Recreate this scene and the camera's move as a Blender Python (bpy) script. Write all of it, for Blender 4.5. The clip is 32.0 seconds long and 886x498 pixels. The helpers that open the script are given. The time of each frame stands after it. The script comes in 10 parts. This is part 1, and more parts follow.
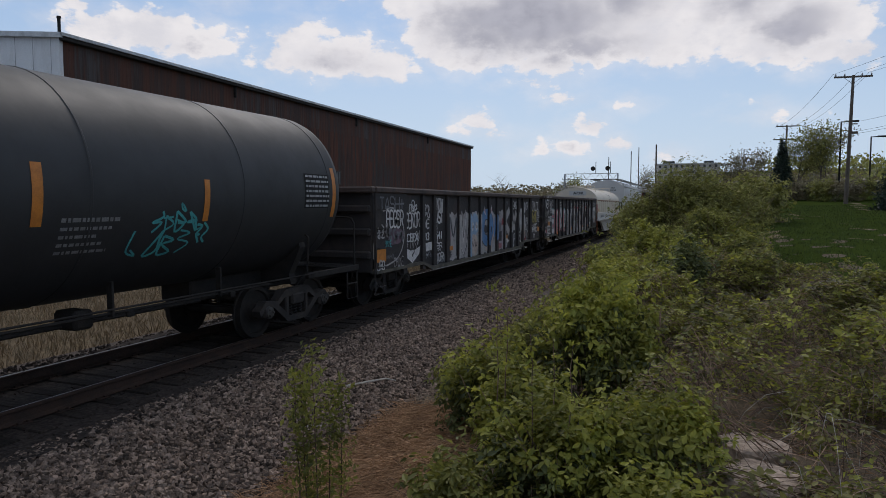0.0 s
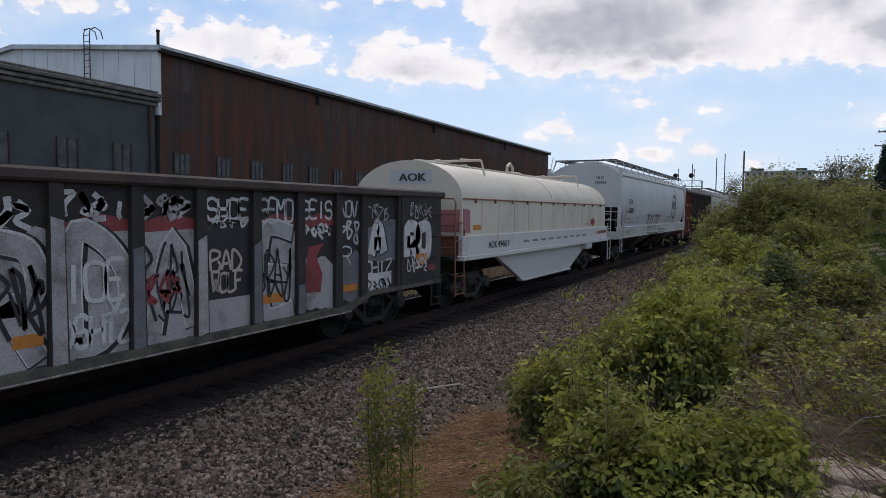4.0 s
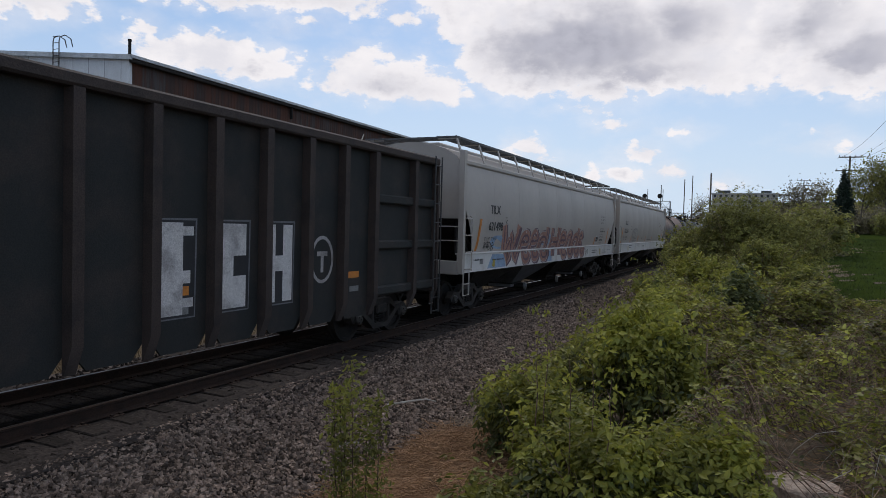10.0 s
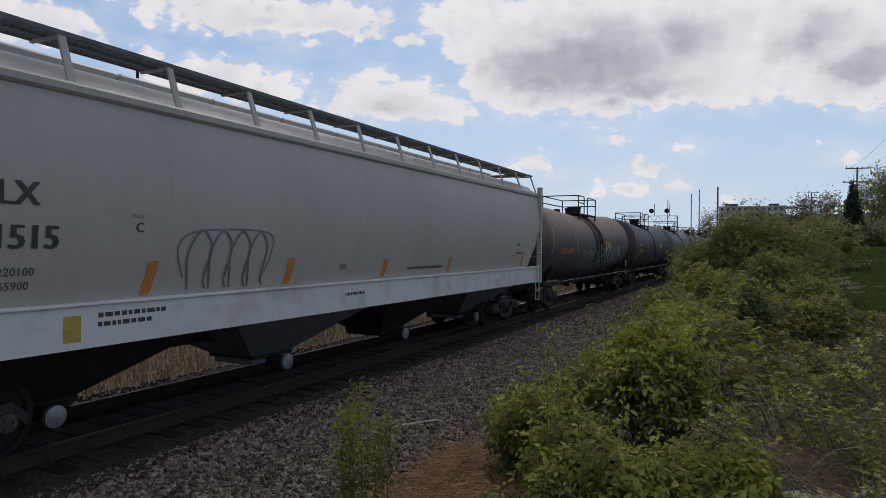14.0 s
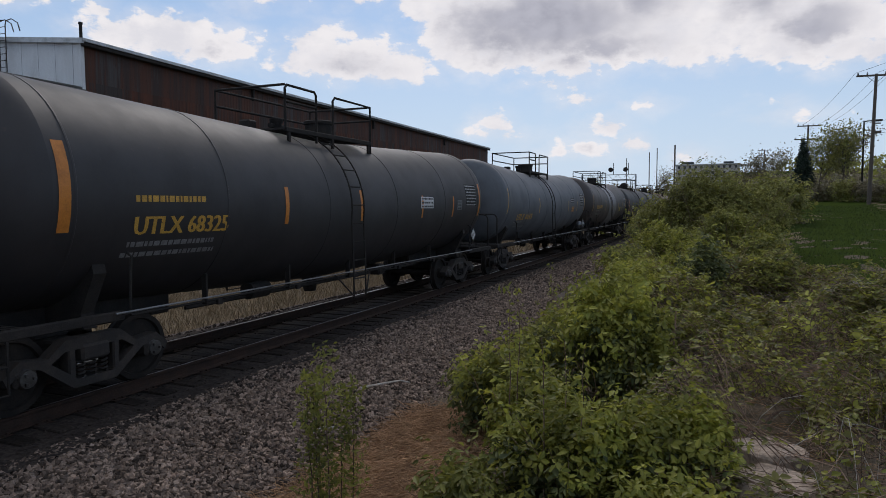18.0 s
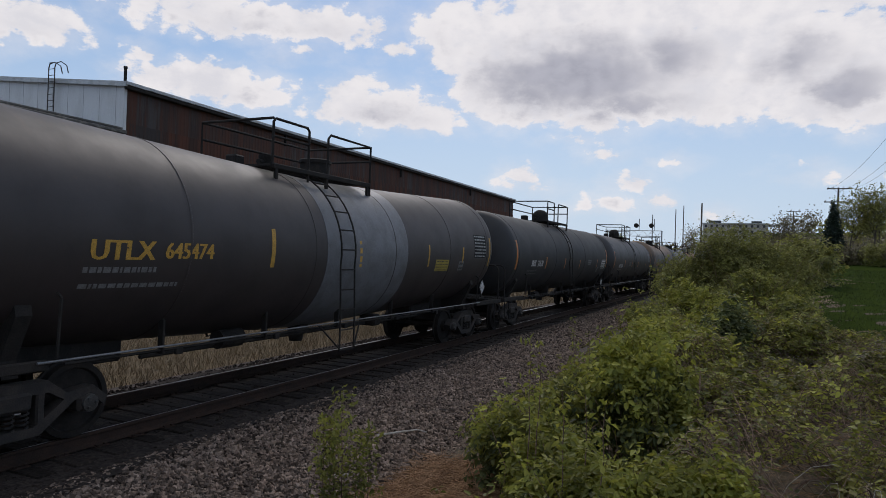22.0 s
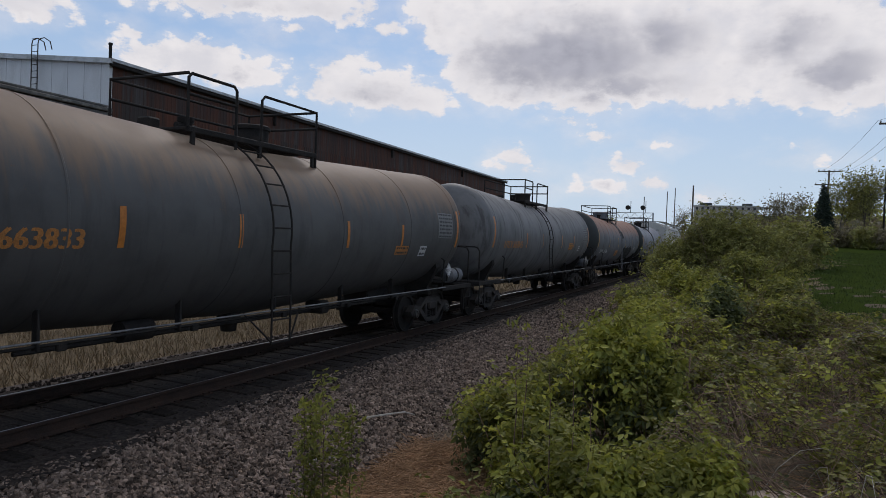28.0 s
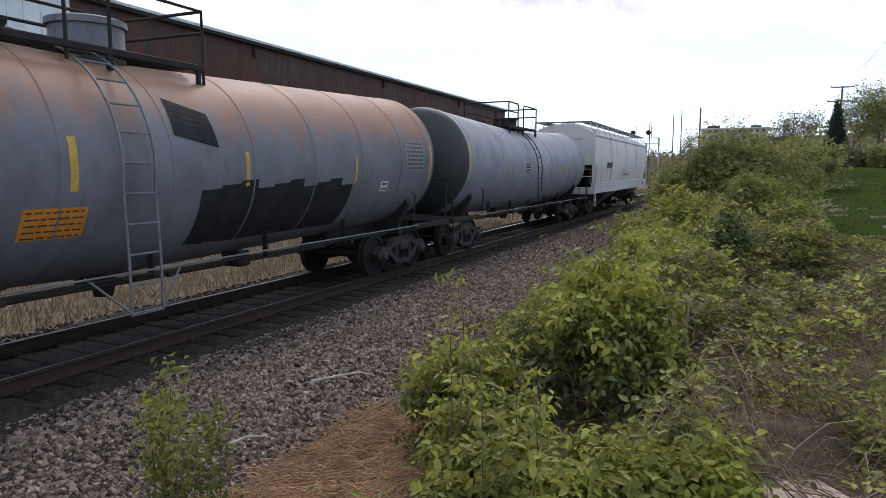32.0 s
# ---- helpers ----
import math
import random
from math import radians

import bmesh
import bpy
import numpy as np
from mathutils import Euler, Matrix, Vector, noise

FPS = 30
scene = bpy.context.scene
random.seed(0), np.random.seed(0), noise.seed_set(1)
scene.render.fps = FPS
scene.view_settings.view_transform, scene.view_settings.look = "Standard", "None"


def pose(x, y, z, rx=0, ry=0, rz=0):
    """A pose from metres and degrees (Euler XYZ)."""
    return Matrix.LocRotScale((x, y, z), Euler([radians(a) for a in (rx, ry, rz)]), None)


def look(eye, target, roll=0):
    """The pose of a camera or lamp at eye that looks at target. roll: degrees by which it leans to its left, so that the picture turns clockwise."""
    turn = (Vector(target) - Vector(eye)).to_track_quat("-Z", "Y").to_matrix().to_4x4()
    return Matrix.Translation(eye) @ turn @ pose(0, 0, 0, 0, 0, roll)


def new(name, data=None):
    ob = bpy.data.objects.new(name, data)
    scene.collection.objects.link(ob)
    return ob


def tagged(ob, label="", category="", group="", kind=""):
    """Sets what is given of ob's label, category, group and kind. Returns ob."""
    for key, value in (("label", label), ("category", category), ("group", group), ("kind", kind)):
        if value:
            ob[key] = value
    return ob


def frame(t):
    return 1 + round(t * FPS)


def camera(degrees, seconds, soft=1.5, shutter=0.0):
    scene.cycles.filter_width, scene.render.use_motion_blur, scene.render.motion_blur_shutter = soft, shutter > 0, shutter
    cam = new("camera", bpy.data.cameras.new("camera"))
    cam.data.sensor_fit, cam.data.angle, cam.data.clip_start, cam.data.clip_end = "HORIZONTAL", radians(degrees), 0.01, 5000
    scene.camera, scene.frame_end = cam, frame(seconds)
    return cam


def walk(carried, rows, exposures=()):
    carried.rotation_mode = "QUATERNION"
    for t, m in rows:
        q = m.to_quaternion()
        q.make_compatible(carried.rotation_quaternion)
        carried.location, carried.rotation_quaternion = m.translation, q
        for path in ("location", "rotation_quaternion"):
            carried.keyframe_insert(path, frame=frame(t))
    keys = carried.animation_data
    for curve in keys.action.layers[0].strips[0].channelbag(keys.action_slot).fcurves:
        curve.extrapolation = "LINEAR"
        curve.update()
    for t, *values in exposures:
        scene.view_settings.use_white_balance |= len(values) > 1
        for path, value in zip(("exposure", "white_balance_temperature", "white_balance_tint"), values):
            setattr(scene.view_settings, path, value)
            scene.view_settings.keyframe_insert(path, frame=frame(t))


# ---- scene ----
from collections import defaultdict

# camera: held by hand on the bank above the ballast, walks two steps forward near the end
cam = camera(67.8, 32.0, soft=0.8)


def held(x, y, z, yaw, pitch, lean):
    return pose(x, y, z, 90 + pitch, 0, yaw) @ pose(0, 0, 0, 0, 0, lean)


PATH = [
    (0, held(-0.045, 0.013, 2.343, 21.31, -3.87, -0.06)),
    (0.5, held(-0.023, 0.007, 2.346, 21.85, -2.94, -0.64)),
    (1, held(0.017, -0.000, 2.350, 21.44, -2.74, 0.20)),
    (1.5, held(0.005, 0.005, 2.339, 21.63, -3.45, 0.59)),
    (2, held(-0.046, 0.016, 2.344, 22.36, -3.40, 1.87)),
    (2.5, held(-0.047, 0.009, 2.347, 23.74, -4.06, 1.59)),
    (3, held(-0.033, -0.007, 2.340, 25.69, -4.39, 0.55)),
    (3.5, held(-0.041, 0.007, 2.350, 26.66, -4.38, 0.78)),
    (4, held(-0.045, 0.027, 2.340, 27.84, -3.36, 0.56)),
    (4.5, held(-0.010, -0.032, 2.353, 27.82, -3.88, 1.32)),
    (6.5, held(-0.020, -0.018, 2.341, 28.15, -1.63, 2.80)),
    (7, held(-0.008, 0.009, 2.343, 27.19, -1.58, 1.01)),
    (7.5, held(0.011, -0.005, 2.331, 26.87, -1.24, 0.40)),
    (8, held(0.023, -0.000, 2.334, 25.63, -1.69, 0.30)),
    (8.5, held(0.022, -0.016, 2.336, 25.26, -1.55, 0.80)),
    (9, held(0.037, -0.010, 2.338, 25.05, -0.83, 0.42)),
    (9.5, held(0.017, -0.004, 2.340, 26.79, -2.90, 0.73)),
    (10, held(0.013, -0.024, 2.333, 25.44, -1.92, 1.52)),
    (10.5, held(0.016, 0.010, 2.338, 23.81, -0.74, 1.16)),
    (11, held(0.019, -0.021, 2.340, 23.54, -0.02, 1.01)),
    (11.5, held(0.008, -0.021, 2.344, 24.37, 0.17, 1.21)),
    (12, held(0.019, -0.001, 2.352, 26.08, 1.87, 1.05)),
    (12.5, held(0.016, -0.029, 2.351, 25.14, 1.64, -0.01)),
    (13, held(0.025, -0.010, 2.345, 25.36, 0.33, 0.40)),
    (13.5, held(0.007, -0.005, 2.338, 25.57, -0.43, 0.66)),
    (14, held(0.005, 0.007, 2.341, 26.10, -0.33, 0.53)),
    (14.5, held(0.007, -0.012, 2.346, 25.90, 0.11, 0.71)),
    (16.5, held(-0.011, -0.007, 2.340, 26.34, -0.87, 1.58)),
    (17, held(-0.012, -0.012, 2.339, 25.87, -1.28, 1.44)),
    (17.5, held(0.002, 0.026, 2.346, 24.00, -3.59, 0.16)),
    (18, held(-0.002, 0.027, 2.348, 22.80, -3.71, -0.23)),
    (18.5, held(-0.004, 0.025, 2.348, 23.17, -4.47, 0.60)),
    (19, held(0.004, 0.014, 2.350, 22.07, -2.95, 0.54)),
    (19.5, held(0.028, 0.008, 2.339, 21.42, -2.93, 0.66)),
    (20, held(0.006, 0.016, 2.336, 21.11, -3.39, 0.80)),
    (20.5, held(0.005, 0.013, 2.342, 20.95, -2.78, 0.90)),
    (21, held(-0.002, 0.024, 2.346, 21.53, -2.69, 0.54)),
    (21.5, held(0.005, 0.017, 2.338, 22.17, -3.41, 0.97)),
    (22, held(0.005, -0.007, 2.346, 24.86, 0.51, 1.93)),
    (22.5, held(0.010, 0.009, 2.339, 26.05, -1.35, 1.04)),
    (23, held(0.004, -0.017, 2.323, 26.36, -3.00, 1.53)),
    (23.5, held(0.001, 0.007, 2.340, 24.13, -3.08, 2.60)),
    (24, held(0.012, 0.027, 2.357, 23.05, -1.98, 2.64)),
    (24.5, held(-0.012, -0.063, 2.328, 22.62, 0.28, -0.41)),
    (25, held(0.010, -0.007, 2.345, 20.73, -0.01, -0.02)),
    (25.5, held(0.015, -0.004, 2.342, 21.78, 0.14, 0.67)),
    (27.5, held(-0.011, 0.010, 2.355, 24.28, -1.42, 0.71)),
    (28, held(-0.012, 0.159, 2.336, 24.10, -1.07, 2.10)),
    (28.5, held(-0.055, 0.477, 2.341, 19.65, -1.34, 2.32)),
    (29, held(-0.065, 0.799, 2.324, 23.24, -3.95, 3.04)),
    (29.5, held(-0.049, 1.158, 2.319, 20.75, -5.54, 3.78)),
    (30, held(-0.084, 1.423, 2.319, 23.35, -0.53, 4.30)),
    (30.5, held(-0.057, 1.565, 2.313, 27.88, -1.53, 4.52)),
    (31, held(-0.023, 1.651, 2.306, 23.32, -2.69, 3.19)),
    (31.5, held(-0.034, 1.742, 2.293, 23.90, -8.83, -0.15)),
    (32, held(-0.034, 1.733, 2.299, 24.54, -6.83, 0.08)),
]
# the camera's own exposure drifts a little, and opens up as it tilts down at the end
EXPOSURES = [(0, 0.05, 6430, 14), (1, 0.05, 6430, 14), (2, 0.15, 6430, 14), (3, 0.25, 6430, 14), (4, 0.3, 6430, 14), (6.5, -0.12, 6430, 14), (7, 0.12, 6430, 14), (8, 0.12, 6430, 14), (9, 0.1, 6430, 14), (10, 0.2, 6430, 14), (11, 0.05, 6430, 14), (13, -0.15, 6430, 14), (14, 0.04, 6430, 14), (17, -0.03, 6430, 14), (18, 0.12, 6430, 14), (19, 0.32, 6430, 14), (20, 0.2, 6430, 14), (21, 0.18, 6430, 14), (23, -0.03, 6430, 14), (24, 0.24, 6430, 14), (25, 0.1, 6430, 14), (28, 0.03, 6430, 14), (29, 0.03, 6430, 14), (30, 0.0, 6430, 14), (31, 0.14, 6430, 14), (31.3, 0.35, 6430, 14), (31.6, 0.75, 6430, 14), (32, 1.05, 6430, 14)]
walk(cam, PATH, EXPOSURES)

# ---- light: a bright, broken sky with the sun behind cloud, ahead and beyond the train ----
SUN_AZ, SUN_EL = -20.0, 44.0   # degrees right of +y, above the horizon
world = bpy.data.worlds.new("sky")
scene.world = world
world.use_nodes = True
wn, wl = world.node_tree.nodes, world.node_tree.links
wn.clear()


def wmath(op, a, b=None, c=None):
    n = wn.new("ShaderNodeMath")
    n.operation = op
    for i, v in enumerate((a, b, c)):
        if v is None:
            continue
        if isinstance(v, (int, float)):
            n.inputs[i].default_value = v
        else:
            wl.new(v, n.inputs[i])
    return n.outputs[0]


def wmix(fac, a, b):
    n = wn.new("ShaderNodeMix")
    n.data_type = "RGBA"
    for i, v in ((0, fac), (6, a), (7, b)):
        if isinstance(v, (int, float)):
            n.inputs[i].default_value = v
        elif isinstance(v, tuple):
            n.inputs[i].default_value = (*v, 1)
        else:
            wl.new(v, n.inputs[i])
    return n.outputs[2]


wtc = wn.new("ShaderNodeTexCoord")
wsep = wn.new("ShaderNodeSeparateXYZ")
wl.new(wtc.outputs["Generated"], wsep.inputs[0])
w_az = wmath("ARCTAN2", wsep.outputs[0], wsep.outputs[1])
w_el = wmath("ARCSINE", wsep.outputs[2])
w_dir = wn.new("ShaderNodeCombineXYZ")
wl.new(w_az, w_dir.inputs[0])
wl.new(w_el, w_dir.inputs[1])

sky = wn.new("ShaderNodeTexSky")
sky.sky_type = "NISHITA"
sky.sun_disc = False
sky.sun_elevation = radians(SUN_EL)
sky.sun_rotation = radians(SUN_AZ)
sky.air_density, sky.dust_density, sky.ozone_density = 1.0, 0.6, 1.2

# cloud banks: azimuth and elevation of the middle, half width and half height, in degrees
CLOUDS = [
    (-57.9, 15.6, 4.2, 1.71), (-59.2, 14.4, 2.0, 0.95), (-42.2, 18.5, 10.2, 1.75), (-35.7, 18.5, 5.7, 1.62), (-47.4, 17.7, 4.6, 0.9), (-45.2, 13.1, 5.6, 1.82),
    (-48.6, 13.2, 3.1, 1.19), (-42.1, 12.3, 3.4, 1.33), (-39.8, 13.4, 2.1, 1.16), (-30.8, 12.1, 6.3, 1.94), (-32.8, 13.2, 3.6, 1.55), (-27.4, 11.8, 3.9, 1.4),
    (-35.6, 12.5, 1.0, 0.64), (-29.7, 17.0, 1.5, 0.79), (-37.3, 16.3, 1.5, 0.39), (-50.0, 15.0, 0.9, 0.66), (-22.7, 18.6, 5.8, 2.6), (-24.1, 16.8, 2.9, 1.99),
    (-20.6, 14.6, 4.3, 3.39), (-15.9, 15.5, 9.4, 4.65), (-9.9, 15.7, 9.8, 4.96), (-3.4, 15.3, 7.5, 4.51), (1.4, 15.2, 6.5, 4.62), (6.6, 14.3, 5.2, 4.05),
    (-12.0, 12.0, 4.1, 1.63), (-17.7, 12.8, 3.3, 1.74), (-1.2, 12.2, 4.4, 1.61), (4.5, 12.1, 4.4, 1.81), (-4.8, 20.3, 20.6, 2.78), (8.7, 11.3, 3.0, 1.54),
    (-13.4, 10.1, 1.6, 0.46), (-11.4, 9.1, 1.3, 0.41), (-18.5, 6.9, 1.4, 0.95), (-19.2, 6.3, 1.3, 0.58), (-17.5, 6.1, 1.7, 0.43), (-9.1, 6.6, 1.4, 0.74),
    (-10.4, 4.6, 2.0, 0.84), (-11.6, 4.3, 1.4, 0.42), (-7.0, 4.9, 1.2, 0.92), (-5.8, 8.2, 0.6, 0.22), (5.1, 6.9, 1.2, 0.29), (-2.7, 3.9, 1.2, 0.63),
    (4.3, 7.7, 0.4, 0.2),
    (-75.0, 14.0, 13.9, 5.2), (30.0, 17.0, 15.0, 7.0), (22.0, 9.0, 4.6, 1.4),
]
SHADED = [
    (-57.9, 14.5, 3.2, 0.54), (-40.8, 17.6, 6.8, 0.68), (-34.3, 17.8, 2.9, 0.52), (-30.8, 11.4, 3.4, 0.74), (-14.0, 15.2, 8.8, 3.09), (-10.2, 12.6, 5.9, 2.01),
    (-17.7, 13.7, 3.3, 2.04), (-6.8, 16.4, 3.9, 1.69), (6.3, 13.1, 2.8, 1.96), (2.9, 15.5, 2.6, 1.19), (-9.1, 6.2, 0.9, 0.28), (-10.4, 4.2, 1.2, 0.33),
    (-18.5, 6.3, 0.8, 0.29), (-42.5, 11.8, 1.8, 0.45),
    (30.0, 15.5, 9.0, 4.0),
]


def wnoise(scale, detail, rough, stretch=(0.8, 1.25, 1.0)):
    n = wn.new("ShaderNodeTexNoise")
    n.inputs["Scale"].default_value, n.inputs["Detail"].default_value, n.inputs["Roughness"].default_value = scale, detail, rough
    mp_ = wn.new("ShaderNodeMapping")
    mp_.inputs["Scale"].default_value = stretch
    wl.new(w_dir.outputs[0], mp_.inputs[0])
    wl.new(mp_.outputs[0], n.inputs[0])
    return n


def wstep(v, a, b_, lo=0.0, hi=1.0):
    n = wn.new("ShaderNodeMapRange")
    n.interpolation_type = "SMOOTHSTEP"
    for k, q in (("From Min", a), ("From Max", b_), ("To Min", lo), ("To Max", hi)):
        n.inputs[k].default_value = q
    wl.new(v, n.inputs[0])
    return n.outputs[0]


# the outlines are pushed about by two scales of billow
w_warp = wn.new("ShaderNodeSeparateColor")
wl.new(wnoise(15.0, 6.0, 0.62).outputs["Color"], w_warp.inputs[0])
p_az = wmath("ADD", w_az, wmath("MULTIPLY", wmath("SUBTRACT", w_warp.outputs[0], 0.5), 0.075))
p_el = wmath("ADD", w_el, wmath("MULTIPLY", wmath("SUBTRACT", w_warp.outputs[1], 0.5), 0.05))
w_rough = wmath("SUBTRACT", wnoise(46.0, 8.0, 0.62).outputs[0], 0.5)
w_soft = wmath("SUBTRACT", wnoise(15.0, 6.0, 0.6).outputs[0], 0.5)
w_cell = wn.new("ShaderNodeTexVoronoi")
w_cell.inputs["Scale"].default_value = 44.0
w_cell.feature = "SMOOTH_F1"
wl.new(w_dir.outputs[0], w_cell.inputs[0])


def banks(rows, flat):
    """Degrees inside the nearest outline, negative outside."""
    out = None
    for a, e, ra, re in rows:
        dx = wmath("MULTIPLY", wmath("SUBTRACT", p_az, radians(a)), 1 / radians(ra))
        dy = wmath("MULTIPLY", wmath("SUBTRACT", p_el, radians(e)), 1 / radians(re))
        if flat:   # flatter below, heaped above
            dy = wmath("MAXIMUM", wmath("MULTIPLY", dy, -1.15), dy)
        inside = wmath("SUBTRACT", 1.0, wmath("SQRT", wmath("ADD", wmath("MULTIPLY", dx, dx), wmath("MULTIPLY", dy, dy))))
        inside = wmath("MULTIPLY", inside, min(ra, re))
        out = inside if out is None else wmath("MAXIMUM", out, inside)
    return out


cover = banks(CLOUDS, True)
w_puff = wmath("MULTIPLY", wmath("SUBTRACT", 0.47, w_cell.outputs["Distance"]), 1.5)
w_edge = wmath("ADD", wmath("ADD", cover, wmath("MULTIPLY", w_rough, 2.6)), w_puff)
high = wstep(w_el, radians(25), radians(33))
w_gen = wn.new("ShaderNodeTexNoise")
w_gen.inputs["Scale"].default_value, w_gen.inputs["Detail"].default_value = 2.6, 7.0
wl.new(wtc.outputs["Generated"], w_gen.inputs[0])
w_mask = wmath("MAXIMUM", wstep(w_edge, -0.12, 0.55), wmath("MULTIPLY", wstep(w_gen.outputs[0], 0.38, 0.54), high))
# thin veils trail off the heaps
w_veil = wmath("MULTIPLY", wstep(wmath("ADD", cover, wmath("MULTIPLY", w_soft, 4.0)), -1.4, 0.9), 0.38)
w_mask = wmath("MAXIMUM", w_mask, w_veil)
# thick middles are grey against the light, rims are white
shade = wmath("ADD", wmath("ADD", banks(SHADED, False), wmath("MULTIPLY", w_soft, 6.0)), wmath("MULTIPLY", w_rough, 1.3))
grey = wmath("MULTIPLY", wstep(shade, -1.3, 2.2), wstep(w_edge, 0.35, 2.0))
ripple = wstep(wmath("ADD", wmath("MULTIPLY", w_puff, 0.25), wmath("ADD", wmath("MULTIPLY", w_rough, 0.6), w_soft)), -0.30, 0.22)
CLOUD_WHITE, CLOUD_GREY = (7.9, 7.8, 7.75), (3.3, 3.4, 3.9)
cloud_col = wmix(grey, wmix(ripple, (6.6, 6.65, 6.9), CLOUD_WHITE), wmix(ripple, CLOUD_GREY, (4.3, 4.4, 4.9)))
# clear sky: deep blue above, paling to a bright haze at the horizon, brighter towards the sun
blue = wmix(0.6, sky.outputs[0], (2.3, 4.05, 6.6))
haze = wstep(w_el, radians(-2), radians(22), 0.92, 0.04)
w_sunward = wmath("ADD", wmath("MULTIPLY", wsep.outputs[0], math.sin(radians(SUN_AZ))), wmath("MULTIPLY", wsep.outputs[1], math.cos(radians(SUN_AZ))))
haze_col = wmix(wstep(w_sunward, -0.5, 0.75), (5.8, 6.2, 6.8), (5.3, 6.5, 7.6))
sky_hazy = wmix(haze, blue, haze_col)
over = wmix(high, cloud_col, (5.1, 5.1, 5.1))
sky_all = wmix(w_mask, sky_hazy, over)
bg = wn.new("ShaderNodeBackground")
bg.inputs["Strength"].default_value = 0.1
wl.new(sky_all, bg.inputs[0])
wout = wn.new("ShaderNodeOutputWorld")
wl.new(bg.outputs[0], wout.inputs[0])

sun_data = bpy.data.lights.new("sun", "SUN")
sun_data.energy, sun_data.angle, sun_data.color = 0.85, radians(16), (1.0, 0.95, 0.87)
sun = new("sun", sun_data)
sun.matrix_world = look((0, 0, 60), (-math.sin(radians(SUN_AZ)) * math.cos(radians(SUN_EL)) * 50,
                                     -math.cos(radians(SUN_AZ)) * math.cos(radians(SUN_EL)) * 50,
                                     60 - math.sin(radians(SUN_EL)) * 50))


# ---- materials ----
def mat(name, c1, c2=None, scale=4.0, lo=0.4, hi=0.65, rough=0.7, metal=0.0, bump=0.15, bscale=60.0, grain=0.25,
        stretch=(1, 1, 1), vary=0.0, island=0.0, rough2=None, spec=0.5):
    """Paint c1 worn or stained to c2 in patches, with fine grain and relief."""
    m = bpy.data.materials.new(name)
    m.use_nodes = True
    n, l = m.node_tree.nodes, m.node_tree.links
    b = n["Principled BSDF"]
    tc = n.new("ShaderNodeTexCoord")
    mp = n.new("ShaderNodeMapping")
    mp.inputs["Scale"].default_value = stretch
    l.new(tc.outputs["Object"], mp.inputs[0])
    big = n.new("ShaderNodeTexNoise")
    big.inputs["Scale"].default_value, big.inputs["Detail"].default_value = scale, 8.0
    big.inputs["Roughness"].default_value = 0.65
    l.new(mp.outputs[0], big.inputs[0])
    mr = n.new("ShaderNodeMapRange")
    mr.interpolation_type = "SMOOTHSTEP"
    mr.inputs["From Min"].default_value, mr.inputs["From Max"].default_value = lo, hi
    l.new(big.outputs[0], mr.inputs[0])
    mix = n.new("ShaderNodeMix")
    mix.data_type = "RGBA"
    mix.inputs[6].default_value = (*c1, 1)
    mix.inputs[7].default_value = (*(c2 or tuple(v * 0.75 for v in c1)), 1)
    l.new(mr.outputs[0], mix.inputs[0])
    fine = n.new("ShaderNodeTexNoise")
    fine.inputs["Scale"].default_value, fine.inputs["Detail"].default_value = bscale, 4.0
    l.new(tc.outputs["Object"], fine.inputs[0])
    hsv = n.new("ShaderNodeHueSaturation")
    l.new(mix.outputs[2], hsv.inputs["Color"])
    val = n.new("ShaderNodeMapRange")
    val.inputs["From Min"].default_value, val.inputs["From Max"].default_value = 0.3, 0.7
    val.inputs["To Min"].default_value, val.inputs["To Max"].default_value = 1 - grain, 1 + grain
    l.new(fine.outputs[0], val.inputs[0])
    out = val.outputs[0]
    for amount, kind in ((vary, "o"), (island, "i")):
        if not amount:
            continue
        src = n.new("ShaderNodeObjectInfo").outputs["Random"] if kind == "o" else n.new("ShaderNodeNewGeometry").outputs["Random Per Island"]
        r = n.new("ShaderNodeMapRange")
        r.inputs["To Min"].default_value, r.inputs["To Max"].default_value = 1 - amount, 1 + amount
        l.new(src, r.inputs[0])
        mul = n.new("ShaderNodeMath")
        mul.operation = "MULTIPLY"
        l.new(out, mul.inputs[0])
        l.new(r.outputs[0], mul.inputs[1])
        out = mul.outputs[0]
    l.new(out, hsv.inputs["Value"])
    l.new(hsv.outputs[0], b.inputs["Base Color"])
    b.inputs["Metallic"].default_value = metal
    b.inputs["Specular IOR Level"].default_value = spec
    if rough2 is None:
        b.inputs["Roughness"].default_value = rough
    else:
        rr = n.new("ShaderNodeMapRange")
        rr.inputs["To Min"].default_value, rr.inputs["To Max"].default_value = rough, rough2
        l.new(mr.outputs[0], rr.inputs[0])
        l.new(rr.outputs[0], b.inputs["Roughness"])
    if bump:
        bp = n.new("ShaderNodeBump")
        bp.inputs["Strength"].default_value, bp.inputs["Distance"].default_value = bump, 0.02
        l.new(fine.outputs[0], bp.inputs["Height"])
        l.new(bp.outputs[0], b.inputs["Normal"])
    return m


